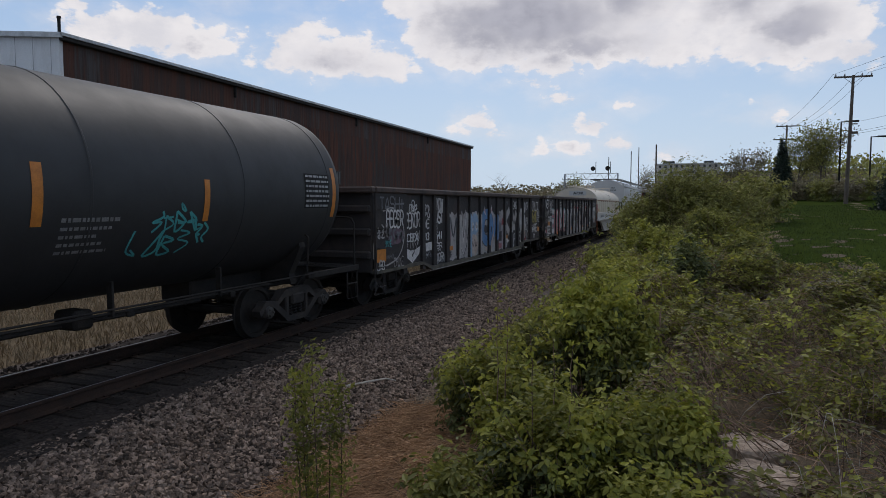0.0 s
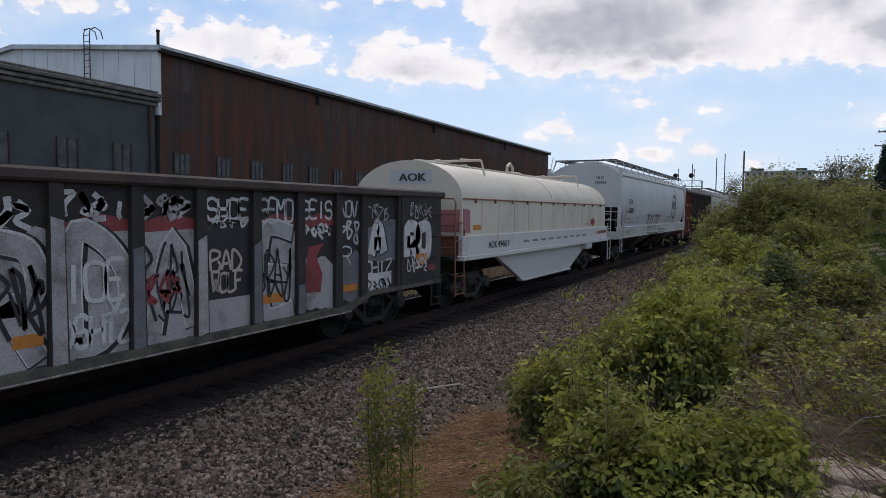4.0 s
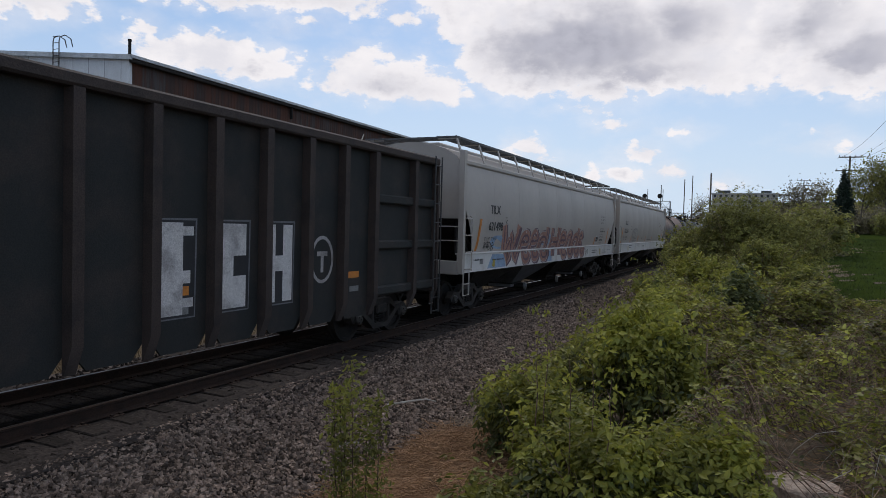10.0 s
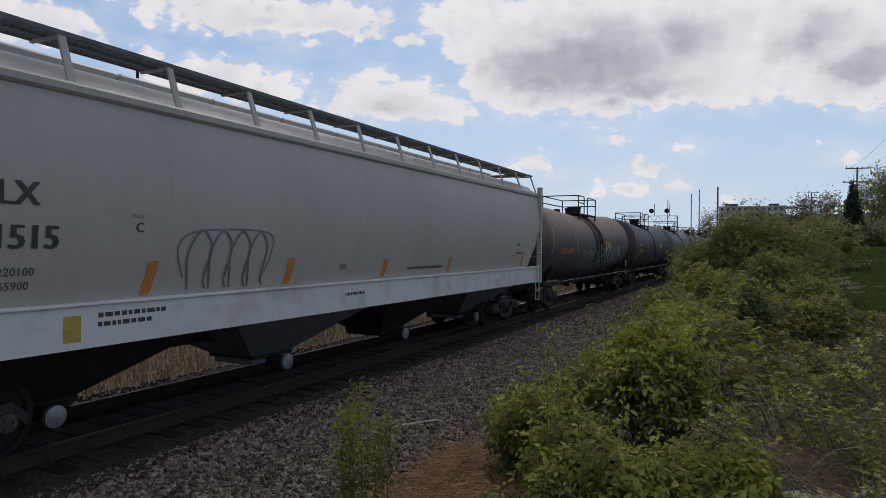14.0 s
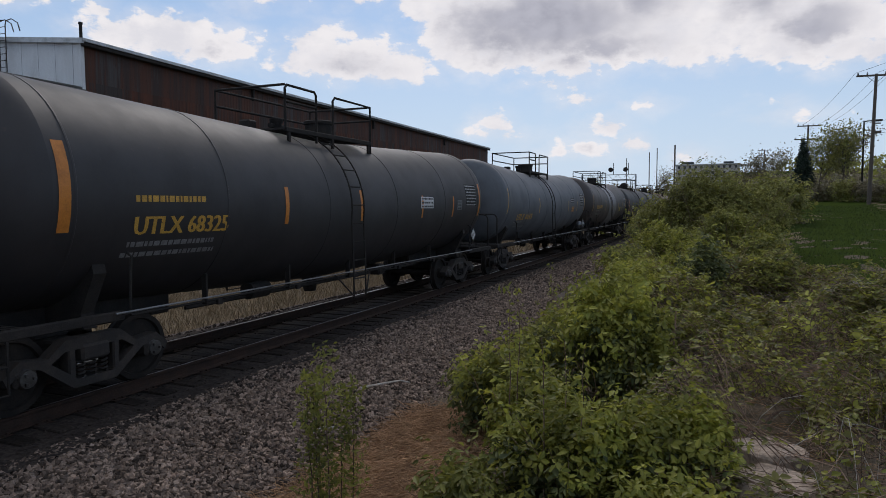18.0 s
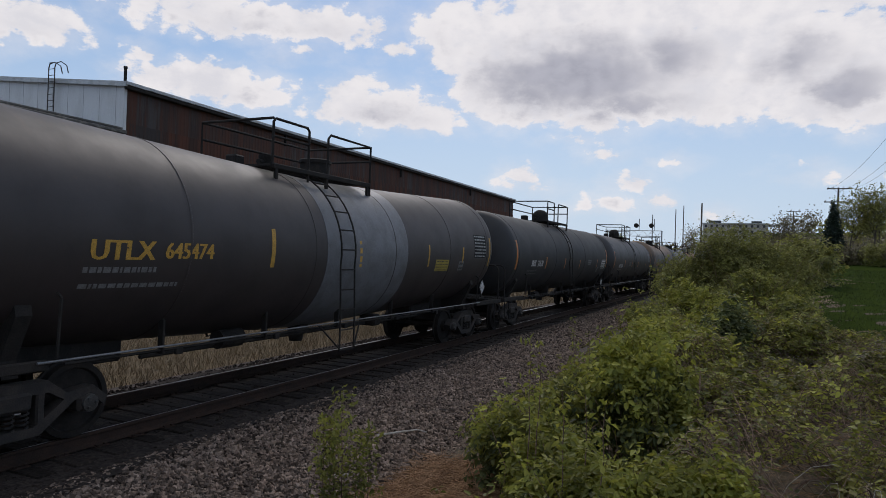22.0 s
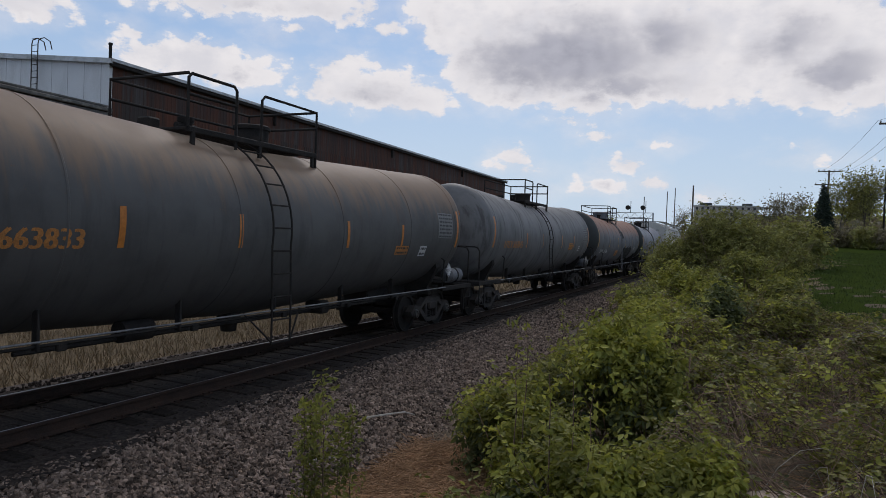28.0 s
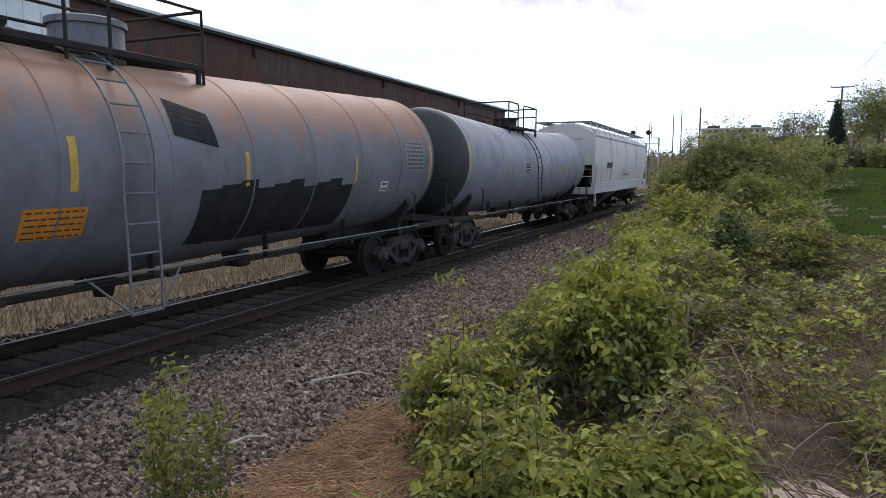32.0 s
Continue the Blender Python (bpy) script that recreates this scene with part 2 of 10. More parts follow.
def leaf_mat(name, c1, c2, through_amount=0.35, rough=0.5):
    m = bpy.data.materials.new(name)
    m.use_nodes = True
    n, l = m.node_tree.nodes, m.node_tree.links
    b = n["Principled BSDF"]
    geo = n.new("ShaderNodeNewGeometry")
    mix = n.new("ShaderNodeMix")
    mix.data_type = "RGBA"
    mix.inputs[6].default_value, mix.inputs[7].default_value = (*c1, 1), (*c2, 1)
    l.new(geo.outputs["Random Per Island"], mix.inputs[0])
    tc = n.new("ShaderNodeTexCoord")
    no = n.new("ShaderNodeTexNoise")
    no.inputs["Scale"].default_value = 1.7
    l.new(tc.outputs["Object"], no.inputs[0])
    hsv = n.new("ShaderNodeHueSaturation")
    mr = n.new("ShaderNodeMapRange")
    mr.inputs["From Min"].default_value, mr.inputs["From Max"].default_value = 0.3, 0.7
    mr.inputs["To Min"].default_value, mr.inputs["To Max"].default_value = 0.5, 1.45
    l.new(no.outputs[0], mr.inputs[0])
    l.new(mr.outputs[0], hsv.inputs["Value"])
    l.new(mix.outputs[2], hsv.inputs["Color"])
    l.new(hsv.outputs[0], b.inputs["Base Color"])
    b.inputs["Roughness"].default_value = rough
    tr = n.new("ShaderNodeBsdfTranslucent")
    l.new(hsv.outputs[0], tr.inputs[0])
    ms = n.new("ShaderNodeMixShader")
    ms.inputs[0].default_value = through_amount
    l.new(b.outputs[0], ms.inputs[1])
    l.new(tr.outputs[0], ms.inputs[2])
    l.new(ms.outputs[0], n["Material Output"].inputs[0])
    return m


def tank_mat(name, paint, rust, top=0.0, streak=0.0, rough=0.38, dirt=(0.03, 0.028, 0.026)):
    """Tank paint, rusted from the top down by 'top', with grime runs down the shell by 'streak'."""
    m = bpy.data.materials.new(name)
    m.use_nodes = True
    n, l = m.node_tree.nodes, m.node_tree.links
    b = n["Principled BSDF"]
    tc = n.new("ShaderNodeTexCoord")
    sep = n.new("ShaderNodeSeparateXYZ")
    l.new(tc.outputs["Object"], sep.inputs[0])

    def noise_of(scale, stretch, detail=7.0):
        mp = n.new("ShaderNodeMapping")
        mp.inputs["Scale"].default_value = stretch
        l.new(tc.outputs["Object"], mp.inputs[0])
        t = n.new("ShaderNodeTexNoise")
        t.inputs["Scale"].default_value, t.inputs["Detail"].default_value = scale, detail
        t.inputs["Roughness"].default_value = 0.62
        l.new(mp.outputs[0], t.inputs[0])
        return t.outputs[0]

    def ma(op, a, bb):
        t = n.new("ShaderNodeMath")
        t.operation = op
        for i, v in enumerate((a, bb)):
            if isinstance(v, (int, float)):
                t.inputs[i].default_value = v
            else:
                l.new(v, t.inputs[i])
        return t.outputs[0]

    def step(v, a, c):
        t = n.new("ShaderNodeMapRange")
        t.interpolation_type = "SMOOTHSTEP"
        t.inputs["From Min"].default_value, t.inputs["From Max"].default_value = a, c
        l.new(v, t.inputs[0])
        return t.outputs[0]

    def mixc(f, a, c):
        t = n.new("ShaderNodeMix")
        t.data_type = "RGBA"
        for i, v in ((0, f), (6, a), (7, c)):
            if isinstance(v, tuple):
                t.inputs[i].default_value = (*v, 1)
            else:
                l.new(v, t.inputs[i])
        return t.outputs[2]

    patch = noise_of(1.3, (1, 1, 1))
    runs = noise_of(3.2, (0.4, 1.6, 0.22))
    col = mixc(step(patch, 0.38, 0.72), paint, tuple(v * 0.72 for v in paint))
    if streak:
        col = mixc(ma("MULTIPLY", step(runs, 0.5, 0.66), streak), col, dirt)
    if top:
        h = ma("ADD", ma("MULTIPLY", ma("SUBTRACT", sep.outputs[2], 4.0 - 1.9 * top), 0.9), ma("MULTIPLY", ma("SUBTRACT", runs, 0.5), 1.6))
        col = mixc(ma("MULTIPLY", step(h, 0.0, 0.75), min(1.0, 0.55 + top * 0.5)), col, rust)
        col = mixc(step(noise_of(9.0, (1, 1, 1)), 0.66, 0.74), col, tuple(v * 0.6 for v in rust))
    l.new(col, b.inputs["Base Color"])
    rg = n.new("ShaderNodeMapRange")
    rg.inputs["To Min"].default_value, rg.inputs["To Max"].default_value = rough + 0.04, rough + 0.28
    b.inputs["Specular IOR Level"].default_value = 0.6
    l.new(patch, rg.inputs[0])
    l.new(rg.outputs[0], b.inputs["Roughness"])
    bp = n.new("ShaderNodeBump")
    bp.inputs["Strength"].default_value, bp.inputs["Distance"].default_value = 0.12, 0.03
    l.new(noise_of(2.4, (1, 1, 1), 3.0), bp.inputs["Height"])
    l.new(bp.outputs[0], b.inputs["Normal"])
    return m


def steel_wall_mat(name, sheets):
    """Old ribbed cladding: brown-red rust runs over grey sheets, row by row."""
    m = bpy.data.materials.new(name)
    m.use_nodes = True
    n, l = m.node_tree.nodes, m.node_tree.links
    b = n["Principled BSDF"]
    tc = n.new("ShaderNodeTexCoord")

    def tex(scale, stretch, detail=8.0):
        mp = n.new("ShaderNodeMapping")
        mp.inputs["Scale"].default_value = stretch
        l.new(tc.outputs["Object"], mp.inputs[0])
        t = n.new("ShaderNodeTexNoise")
        t.inputs["Scale"].default_value, t.inputs["Detail"].default_value = scale, detail
        t.inputs["Roughness"].default_value = 0.7
        l.new(mp.outputs[0], t.inputs[0])
        return t.outputs[0]

    def step(v, a, c):
        t = n.new("ShaderNodeMapRange")
        t.interpolation_type = "SMOOTHSTEP"
        t.inputs["From Min"].default_value, t.inputs["From Max"].default_value = a, c
        l.new(v, t.inputs[0])
        return t.outputs[0]

    def mixc(f, a, c):
        t = n.new("ShaderNodeMix")
        t.data_type = "RGBA"
        for i, v in ((0, f), (6, a), (7, c)):
            if isinstance(v, tuple):
                t.inputs[i].default_value = (*v, 1)
            else:
                l.new(v, t.inputs[i])
        return t.outputs[2]

    r = n.new("ShaderNodeObjectInfo")
    red, brown, grey = sheets
    col = mixc(step(tex(1.3, (1, 1.2, 0.10)), 0.40, 0.60), red, brown)
    add = n.new("ShaderNodeMath")
    add.operation = "ADD"
    l.new(tex(1.6, (1, 1.4, 0.10)), add.inputs[0])
    sc = n.new("ShaderNodeMath")
    sc.operation = "MULTIPLY_ADD"
    l.new(r.outputs["Random"], sc.inputs[0])
    sc.inputs[1].default_value, sc.inputs[2].default_value = 0.22, -0.11
    l.new(sc.outputs[0], add.inputs[1])
    col = mixc(step(add.outputs[0], 0.47, 0.62), col, grey)
    col = mixc(step(tex(14.0, (1, 1, 0.5)), 0.55, 0.8), col, tuple(v * 0.5 for v in brown))
    l.new(col, b.inputs["Base Color"])
    b.inputs["Roughness"].default_value = 0.9
    b.inputs["Specular IOR Level"].default_value = 0.25
    return m


M = {}
M["ballast"] = mat("ballast_ground", (0.068, 0.053, 0.045), (0.125, 0.102, 0.088), 22, 0.35, 0.6, 0.95, bump=0.9, bscale=32, grain=0.5, spec=0.15)
M["stone"] = mat("crushed_stone", (0.145, 0.106, 0.083), (0.27, 0.205, 0.162), 6, 0.4, 0.7, 0.9, bump=0.3, bscale=90, grain=0.25, island=0.8, spec=0.2)
# stone and bed by the rails: oil grime plus the train's shade as colour
M["shaded_grimestone"] = mat("oily_shaded_stone", (0.032, 0.025, 0.021), (0.06, 0.046, 0.038), 6, 0.4, 0.7, 0.9, bump=0.3, bscale=90, grain=0.25, island=0.5, spec=0.15)
M["shaded_grimebed"] = mat("oily_shaded_ballast", (0.028, 0.023, 0.021), (0.055, 0.045, 0.039), 12, 0.35, 0.6, 0.95, bump=0.8, bscale=32, grain=0.4, spec=0.1)
M["tie"] = mat("creosoted_timber", (0.020, 0.016, 0.0135), (0.038, 0.030, 0.025), 3, 0.35, 0.6, 0.95, bump=0.6, bscale=30, grain=0.4, stretch=(0.3, 6, 6), vary=0.3, spec=0.15)
M["rail"] = mat("rusty_rail", (0.050, 0.030, 0.022), (0.035, 0.024, 0.019), 5, rough=0.85, metal=0.0, bump=0.2, spec=0.2)
M["railtop"] = mat("bright_rail_head", (0.50, 0.48, 0.46), (0.40, 0.38, 0.36), 3, rough=0.28, metal=1.0, bump=0.02, grain=0.08)
M["dry"] = mat("dry_grass_ground", (0.21, 0.16, 0.10), (0.14, 0.107, 0.07), 1.6, 0.35, 0.6, 0.95, bump=0.8, bscale=26, grain=0.45, spec=0.1)
M["soil"] = mat("bank_soil", (0.15, 0.11, 0.075), (0.095, 0.074, 0.05), 2.5, 0.35, 0.6, 0.95, bump=0.9, bscale=35, grain=0.45, spec=0.2)
M["lawn"] = mat("mown_lawn", (0.044, 0.063, 0.014), (0.036, 0.053, 0.012), 0.7, 0.35, 0.65, 1.0, bump=0.5, bscale=45, grain=0.3, spec=0.0)
M["straw"] = mat("dead_straw", (0.48, 0.30, 0.175), (0.33, 0.20, 0.115), 3, rough=0.9, bump=0.1, island=0.35, spec=0.15)
M["haystraw"] = mat("bleached_grass", (0.29, 0.225, 0.145), (0.20, 0.15, 0.095), 3, rough=0.95, bump=0.1, island=0.35, spec=0.1)
M["concrete"] = mat("weathered_concrete", (0.44, 0.35, 0.28), (0.25, 0.195, 0.155), 5, 0.4, 0.65, 0.95, bump=0.6, bscale=30, grain=0.35, spec=0.1)
M["silllip"] = mat("scuffed_sill_edge", (0.30, 0.28, 0.25), (0.12, 0.10, 0.085), 5, rough=0.7, bump=0.2)
M["twig"] = mat("bare_stem", (0.27, 0.185, 0.135), (0.16, 0.112, 0.084), 6, rough=0.9, bump=0.2, island=0.6, spec=0.15)
M["deadcane"] = mat("grey_dead_cane", (0.185, 0.135, 0.105), (0.10, 0.074, 0.058), 6, rough=0.9, bump=0.2, island=0.6, spec=0.1)
M["palestick"] = mat("bleached_stick", (0.45, 0.42, 0.37), (0.32, 0.29, 0.25), 6, rough=0.85, bump=0.2, island=0.2)
M["bark"] = mat("bark", (0.10, 0.08, 0.065), (0.06, 0.05, 0.042), 8, rough=0.9, bump=0.6, bscale=30)
M["leaf_bright"] = leaf_mat("young_leaf", (0.185, 0.205, 0.032), (0.40, 0.385, 0.066), 0.45, 0.6)
M["leaf_mid"] = leaf_mat("bramble_leaf", (0.12, 0.133, 0.029), (0.315, 0.305, 0.062), 0.42, 0.6)
M["leaf_olive"] = leaf_mat("olive_bramble_leaf", (0.088, 0.090, 0.025), (0.225, 0.205, 0.048), 0.4, 0.6)
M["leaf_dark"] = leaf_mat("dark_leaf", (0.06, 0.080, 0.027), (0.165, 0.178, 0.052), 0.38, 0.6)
M["leaf_far"] = leaf_mat("far_leaf", (0.15, 0.155, 0.042), (0.32, 0.31, 0.078), 0.4, 0.6)
M["lawnblade"] = leaf_mat("lawn_blade", (0.045, 0.068, 0.016), (0.072, 0.10, 0.026), 0.3, 0.9)
M["needle"] = leaf_mat("spruce_needle", (0.012, 0.026, 0.018), (0.03, 0.05, 0.03), 0.1)
M["far_wood"] = leaf_mat("budding_wood", (0.15, 0.12, 0.075), (0.21, 0.185, 0.095), 0.35)
M["pole"] = mat("weathered_pole", (0.13, 0.105, 0.085), (0.09, 0.075, 0.06), 4, rough=0.9, stretch=(5, 5, 0.4), bump=0.4)
M["wire"] = mat("wire", (0.03, 0.03, 0.03), rough=0.6, bump=0)
M["galv"] = mat("galvanised_steel", (0.36, 0.37, 0.38), (0.28, 0.29, 0.30), 6, rough=0.45, metal=0.7, bump=0.05)
M["rustwall"] = steel_wall_mat("rusted_cladding", ((0.112, 0.046, 0.029), (0.060, 0.035, 0.027), (0.056, 0.047, 0.043)))
M["darkclad"] = steel_wall_mat("weathered_dark_cladding", ((0.095, 0.045, 0.031), (0.058, 0.042, 0.037), (0.078, 0.070, 0.067)))
M["whitewall"] = mat("pale_cladding", (0.64, 0.66, 0.67), (0.52, 0.53, 0.53), 1.2, 0.4, 0.75, 0.6, bump=0.05, stretch=(1, 1, 0.3))
M["darkwall"] = mat("slate_grey_wall", (0.062, 0.070, 0.072), (0.045, 0.05, 0.052), 0.8, rough=0.8, bump=0.2)
M["roofedge"] = mat("pale_roof_edge", (0.50, 0.52, 0.53), (0.36, 0.37, 0.37), 2, rough=0.55, metal=0.2, bump=0.05)
M["oldroof"] = mat("patched_tar_roof", (0.10, 0.095, 0.085), (0.22, 0.21, 0.19), 2.5, 0.45, 0.7, 0.85, bump=0.4)
M["glass"] = mat("grimy_pane", (0.025, 0.027, 0.03), (0.085, 0.085, 0.083), 2.0, 0.4, 0.7, rough=0.35, bump=0.0)
M["winframe"] = mat("window_steel", (0.055, 0.045, 0.04), (0.035, 0.028, 0.025), 5, rough=0.85)
M["underframe"] = mat("grimy_underframe", (0.021, 0.019, 0.0175), (0.034, 0.029, 0.025), 4, rough=0.85, bump=0.3, spec=0.25)
M["bogie"] = mat("cast_bogie_steel", (0.022, 0.019, 0.017), (0.042, 0.033, 0.027), 5, rough=0.8, bump=0.3)
M["wheel"] = mat("wheel_steel", (0.016, 0.014, 0.0125), (0.028, 0.023, 0.019), 4, rough=0.8, metal=0.0, bump=0.1, spec=0.25)
M["bright"] = mat("worn_bare_steel", (0.10, 0.095, 0.09), (0.06, 0.055, 0.05), 5, rough=0.5, metal=0.4, bump=0.05)
M["blackpaint"] = mat("black_paint", (0.022, 0.022, 0.023), (0.035, 0.034, 0.033), 3, rough=0.55, bump=0.1)
M["rodgrey"] = mat("rubbed_pipe_steel", (0.22, 0.22, 0.22), (0.12, 0.115, 0.11), 3, rough=0.4, metal=0.5, bump=0.05)
M["greypaint"] = mat("grey_paint", (0.15, 0.155, 0.165), (0.11, 0.11, 0.115), 3, rough=0.5, bump=0.1)
M["orange"] = mat("reflective_orange", (0.56, 0.20, 0.028), (0.45, 0.155, 0.022), 8, rough=0.5, bump=0.0, grain=0.1)
M["yellow"] = mat("stencil_yellow", (0.54, 0.31, 0.05), (0.42, 0.24, 0.04), 9, rough=0.6, bump=0.0)
M["rustletter"] = mat("faded_orange_stencil", (0.48, 0.20, 0.05), (0.36, 0.15, 0.04), 9, rough=0.6, bump=0.0)
M["white"] = mat("white_stencil", (0.62, 0.62, 0.61), (0.48, 0.48, 0.47), 9, rough=0.6, bump=0.0)
M["greyletter"] = mat("faded_stencil", (0.20, 0.20, 0.195), (0.15, 0.15, 0.145), 9, rough=0.6, bump=0.0)
M["panelgrey"] = mat("worn_pale_print", (0.36, 0.36, 0.35), (0.24, 0.24, 0.235), 9, rough=0.6, bump=0.0)
M["blackletter"] = mat("black_stencil", (0.03, 0.03, 0.032), (0.05, 0.05, 0.05), 9, rough=0.6, bump=0.0)
M["redletter"] = mat("maroon_stencil", (0.22, 0.05, 0.06), (0.17, 0.04, 0.05), 9, rough=0.6, bump=0.0)
M["signyellow"] = mat("faded_yellow_panel", (0.40, 0.30, 0.055), (0.30, 0.22, 0.045), 6, rough=0.6, bump=0.0)
M["signorange"] = mat("orange_label", (0.60, 0.22, 0.02), (0.48, 0.18, 0.02), 6, rough=0.5, bump=0.0, grain=0.1)
M["signred"] = mat("red_label", (0.45, 0.04, 0.03), rough=0.5, bump=0.0)
M["hopper_white"] = mat("off_white_hopper_paint", (0.52, 0.525, 0.515), (0.45, 0.45, 0.44), 0.5, 0.35, 0.8, 0.5, bump=0.02, bscale=5, grain=0.03, stretch=(1, 1, 0.3))
M["hopper_grey"] = mat("warm_grey_hopper_paint", (0.40, 0.362, 0.322), (0.35, 0.315, 0.28), 0.5, 0.35, 0.8, 0.5, bump=0.02, bscale=5, grain=0.03, stretch=(1, 1, 0.3))
M["hopper_pale"] = mat("pale_grey_hopper_paint", (0.39, 0.355, 0.315), (0.345, 0.312, 0.277), 0.5, 0.35, 0.8, 0.5, bump=0.02, bscale=5, grain=0.03, stretch=(1, 1, 0.3))
M["hopper_rust"] = mat("rusty_white_hopper_paint", (0.54, 0.53, 0.50), (0.34, 0.22, 0.15), 1.4, 0.5, 0.72, 0.6, bump=0.1, stretch=(1, 1, 0.3))
M["sillwhite"] = mat("white_side_sill", (0.60, 0.59, 0.57), (0.47, 0.44, 0.41), 1.5, 0.45, 0.7, 0.45, bump=0.05, grain=0.08)
M["grate"] = mat("galvanised_grating", (0.13, 0.133, 0.137), (0.09, 0.09, 0.09), 5, rough=0.6, metal=0.3, bump=0.0)
M["gondola_black"] = mat("black_gondola_steel", (0.032, 0.028, 0.0275), (0.058, 0.044, 0.038), 1.8, 0.45, 0.7, 0.75, bump=0.25, spec=0.35)
M["gondola_brown"] = mat("brown_top_chord", (0.085, 0.060, 0.050), (0.050, 0.039, 0.035), 1.5, rough=0.75, bump=0.2, spec=0.3)
M["dustysill"] = mat("dusty_sill", (0.105, 0.095, 0.070), (0.05, 0.045, 0.036), 3, rough=0.85, bump=0.3)
M["gondola_green"] = mat("dark_green_black_steel", (0.021, 0.023, 0.022), (0.040, 0.033, 0.029), 1.6, 0.42, 0.7, 0.75, bump=0.2, spec=0.35)
M["gondola_post"] = mat("rust_brown_post", (0.062, 0.047, 0.041), (0.038, 0.032, 0.030), 2.0, 0.4, 0.7, 0.8, bump=0.25, spec=0.3)
M["gondola_red"] = mat("oxide_red_steel", (0.205, 0.062, 0.040), (0.085, 0.038, 0.029), 1.6, 0.42, 0.68, 0.8, bump=0.25, spec=0.3)
M["coil_cream"] = mat("cream_coil_hood", (0.62, 0.55, 0.44), (0.50, 0.43, 0.33), 1.0, 0.45, 0.75, 0.5, bump=0.06, grain=0.08, stretch=(1, 1, 0.3))
M["coil_white"] = mat("rust_streaked_white", (0.58, 0.56, 0.53), (0.34, 0.22, 0.16), 1.6, 0.56, 0.78, 0.55, bump=0.08, grain=0.1, stretch=(1, 1, 0.3))
M["rustpatch"] = mat("rust_patch", (0.26, 0.10, 0.055), (0.15, 0.065, 0.04), 4, rough=0.85, bump=0.3)
M["patchblack"] = mat("tar_black_patch", (0.013, 0.013, 0.0135), (0.022, 0.021, 0.020), 4, rough=0.8, bump=0.1, spec=0.25)
M["plaster"] = mat("pale_plaster", (0.46, 0.44, 0.41), (0.38, 0.36, 0.33), 0.3, rough=0.9, bump=0.05)
SPRAY = {
    "white": mat("spray_white", (0.58, 0.56, 0.54), (0.33, 0.31, 0.30), 3.0, 0.45, 0.7, 0.6, bump=0.0),
    "silver": mat("spray_silver", (0.37, 0.345, 0.335), (0.16, 0.14, 0.132), 2.4, 0.42, 0.72, 0.5, bump=0.0),
    "blue": mat("spray_blue", (0.09, 0.22, 0.42), (0.05, 0.12, 0.24), 1.5, rough=0.55, bump=0.0),
    "teal": mat("spray_teal", (0.06, 0.34, 0.33), (0.04, 0.23, 0.24), 2, rough=0.55, bump=0.0),
    "pink": mat("spray_pink", (0.40, 0.15, 0.16), (0.27, 0.09, 0.10), 1.6, rough=0.55, bump=0.0),
    "red": mat("spray_red", (0.26, 0.04, 0.045), (0.16, 0.03, 0.03), 1.6, rough=0.55, bump=0.0),
    "black": mat("spray_black", (0.018, 0.018, 0.02), rough=0.6, bump=0.0),
    "grey": mat("spray_thin_grey", (0.15, 0.15, 0.16), rough=0.6, bump=0.0),
    "salmon": mat("spray_salmon", (0.36, 0.19, 0.14), (0.27, 0.13, 0.10), 1.6, rough=0.6, bump=0.0),
    "purple": mat("spray_plum", (0.13, 0.075, 0.10), rough=0.6, bump=0.0),
    "cream": mat("spray_cream", (0.50, 0.41, 0.34), (0.40, 0.31, 0.26), 2, rough=0.6, bump=0.0),
    "yellow": mat("spray_yellow", (0.42, 0.34, 0.05), (0.3, 0.24, 0.04), 2, rough=0.6, bump=0.0),
    "sky": mat("spray_pale_blue", (0.25, 0.36, 0.48), (0.2, 0.28, 0.4), 2, rough=0.6, bump=0.0),
}


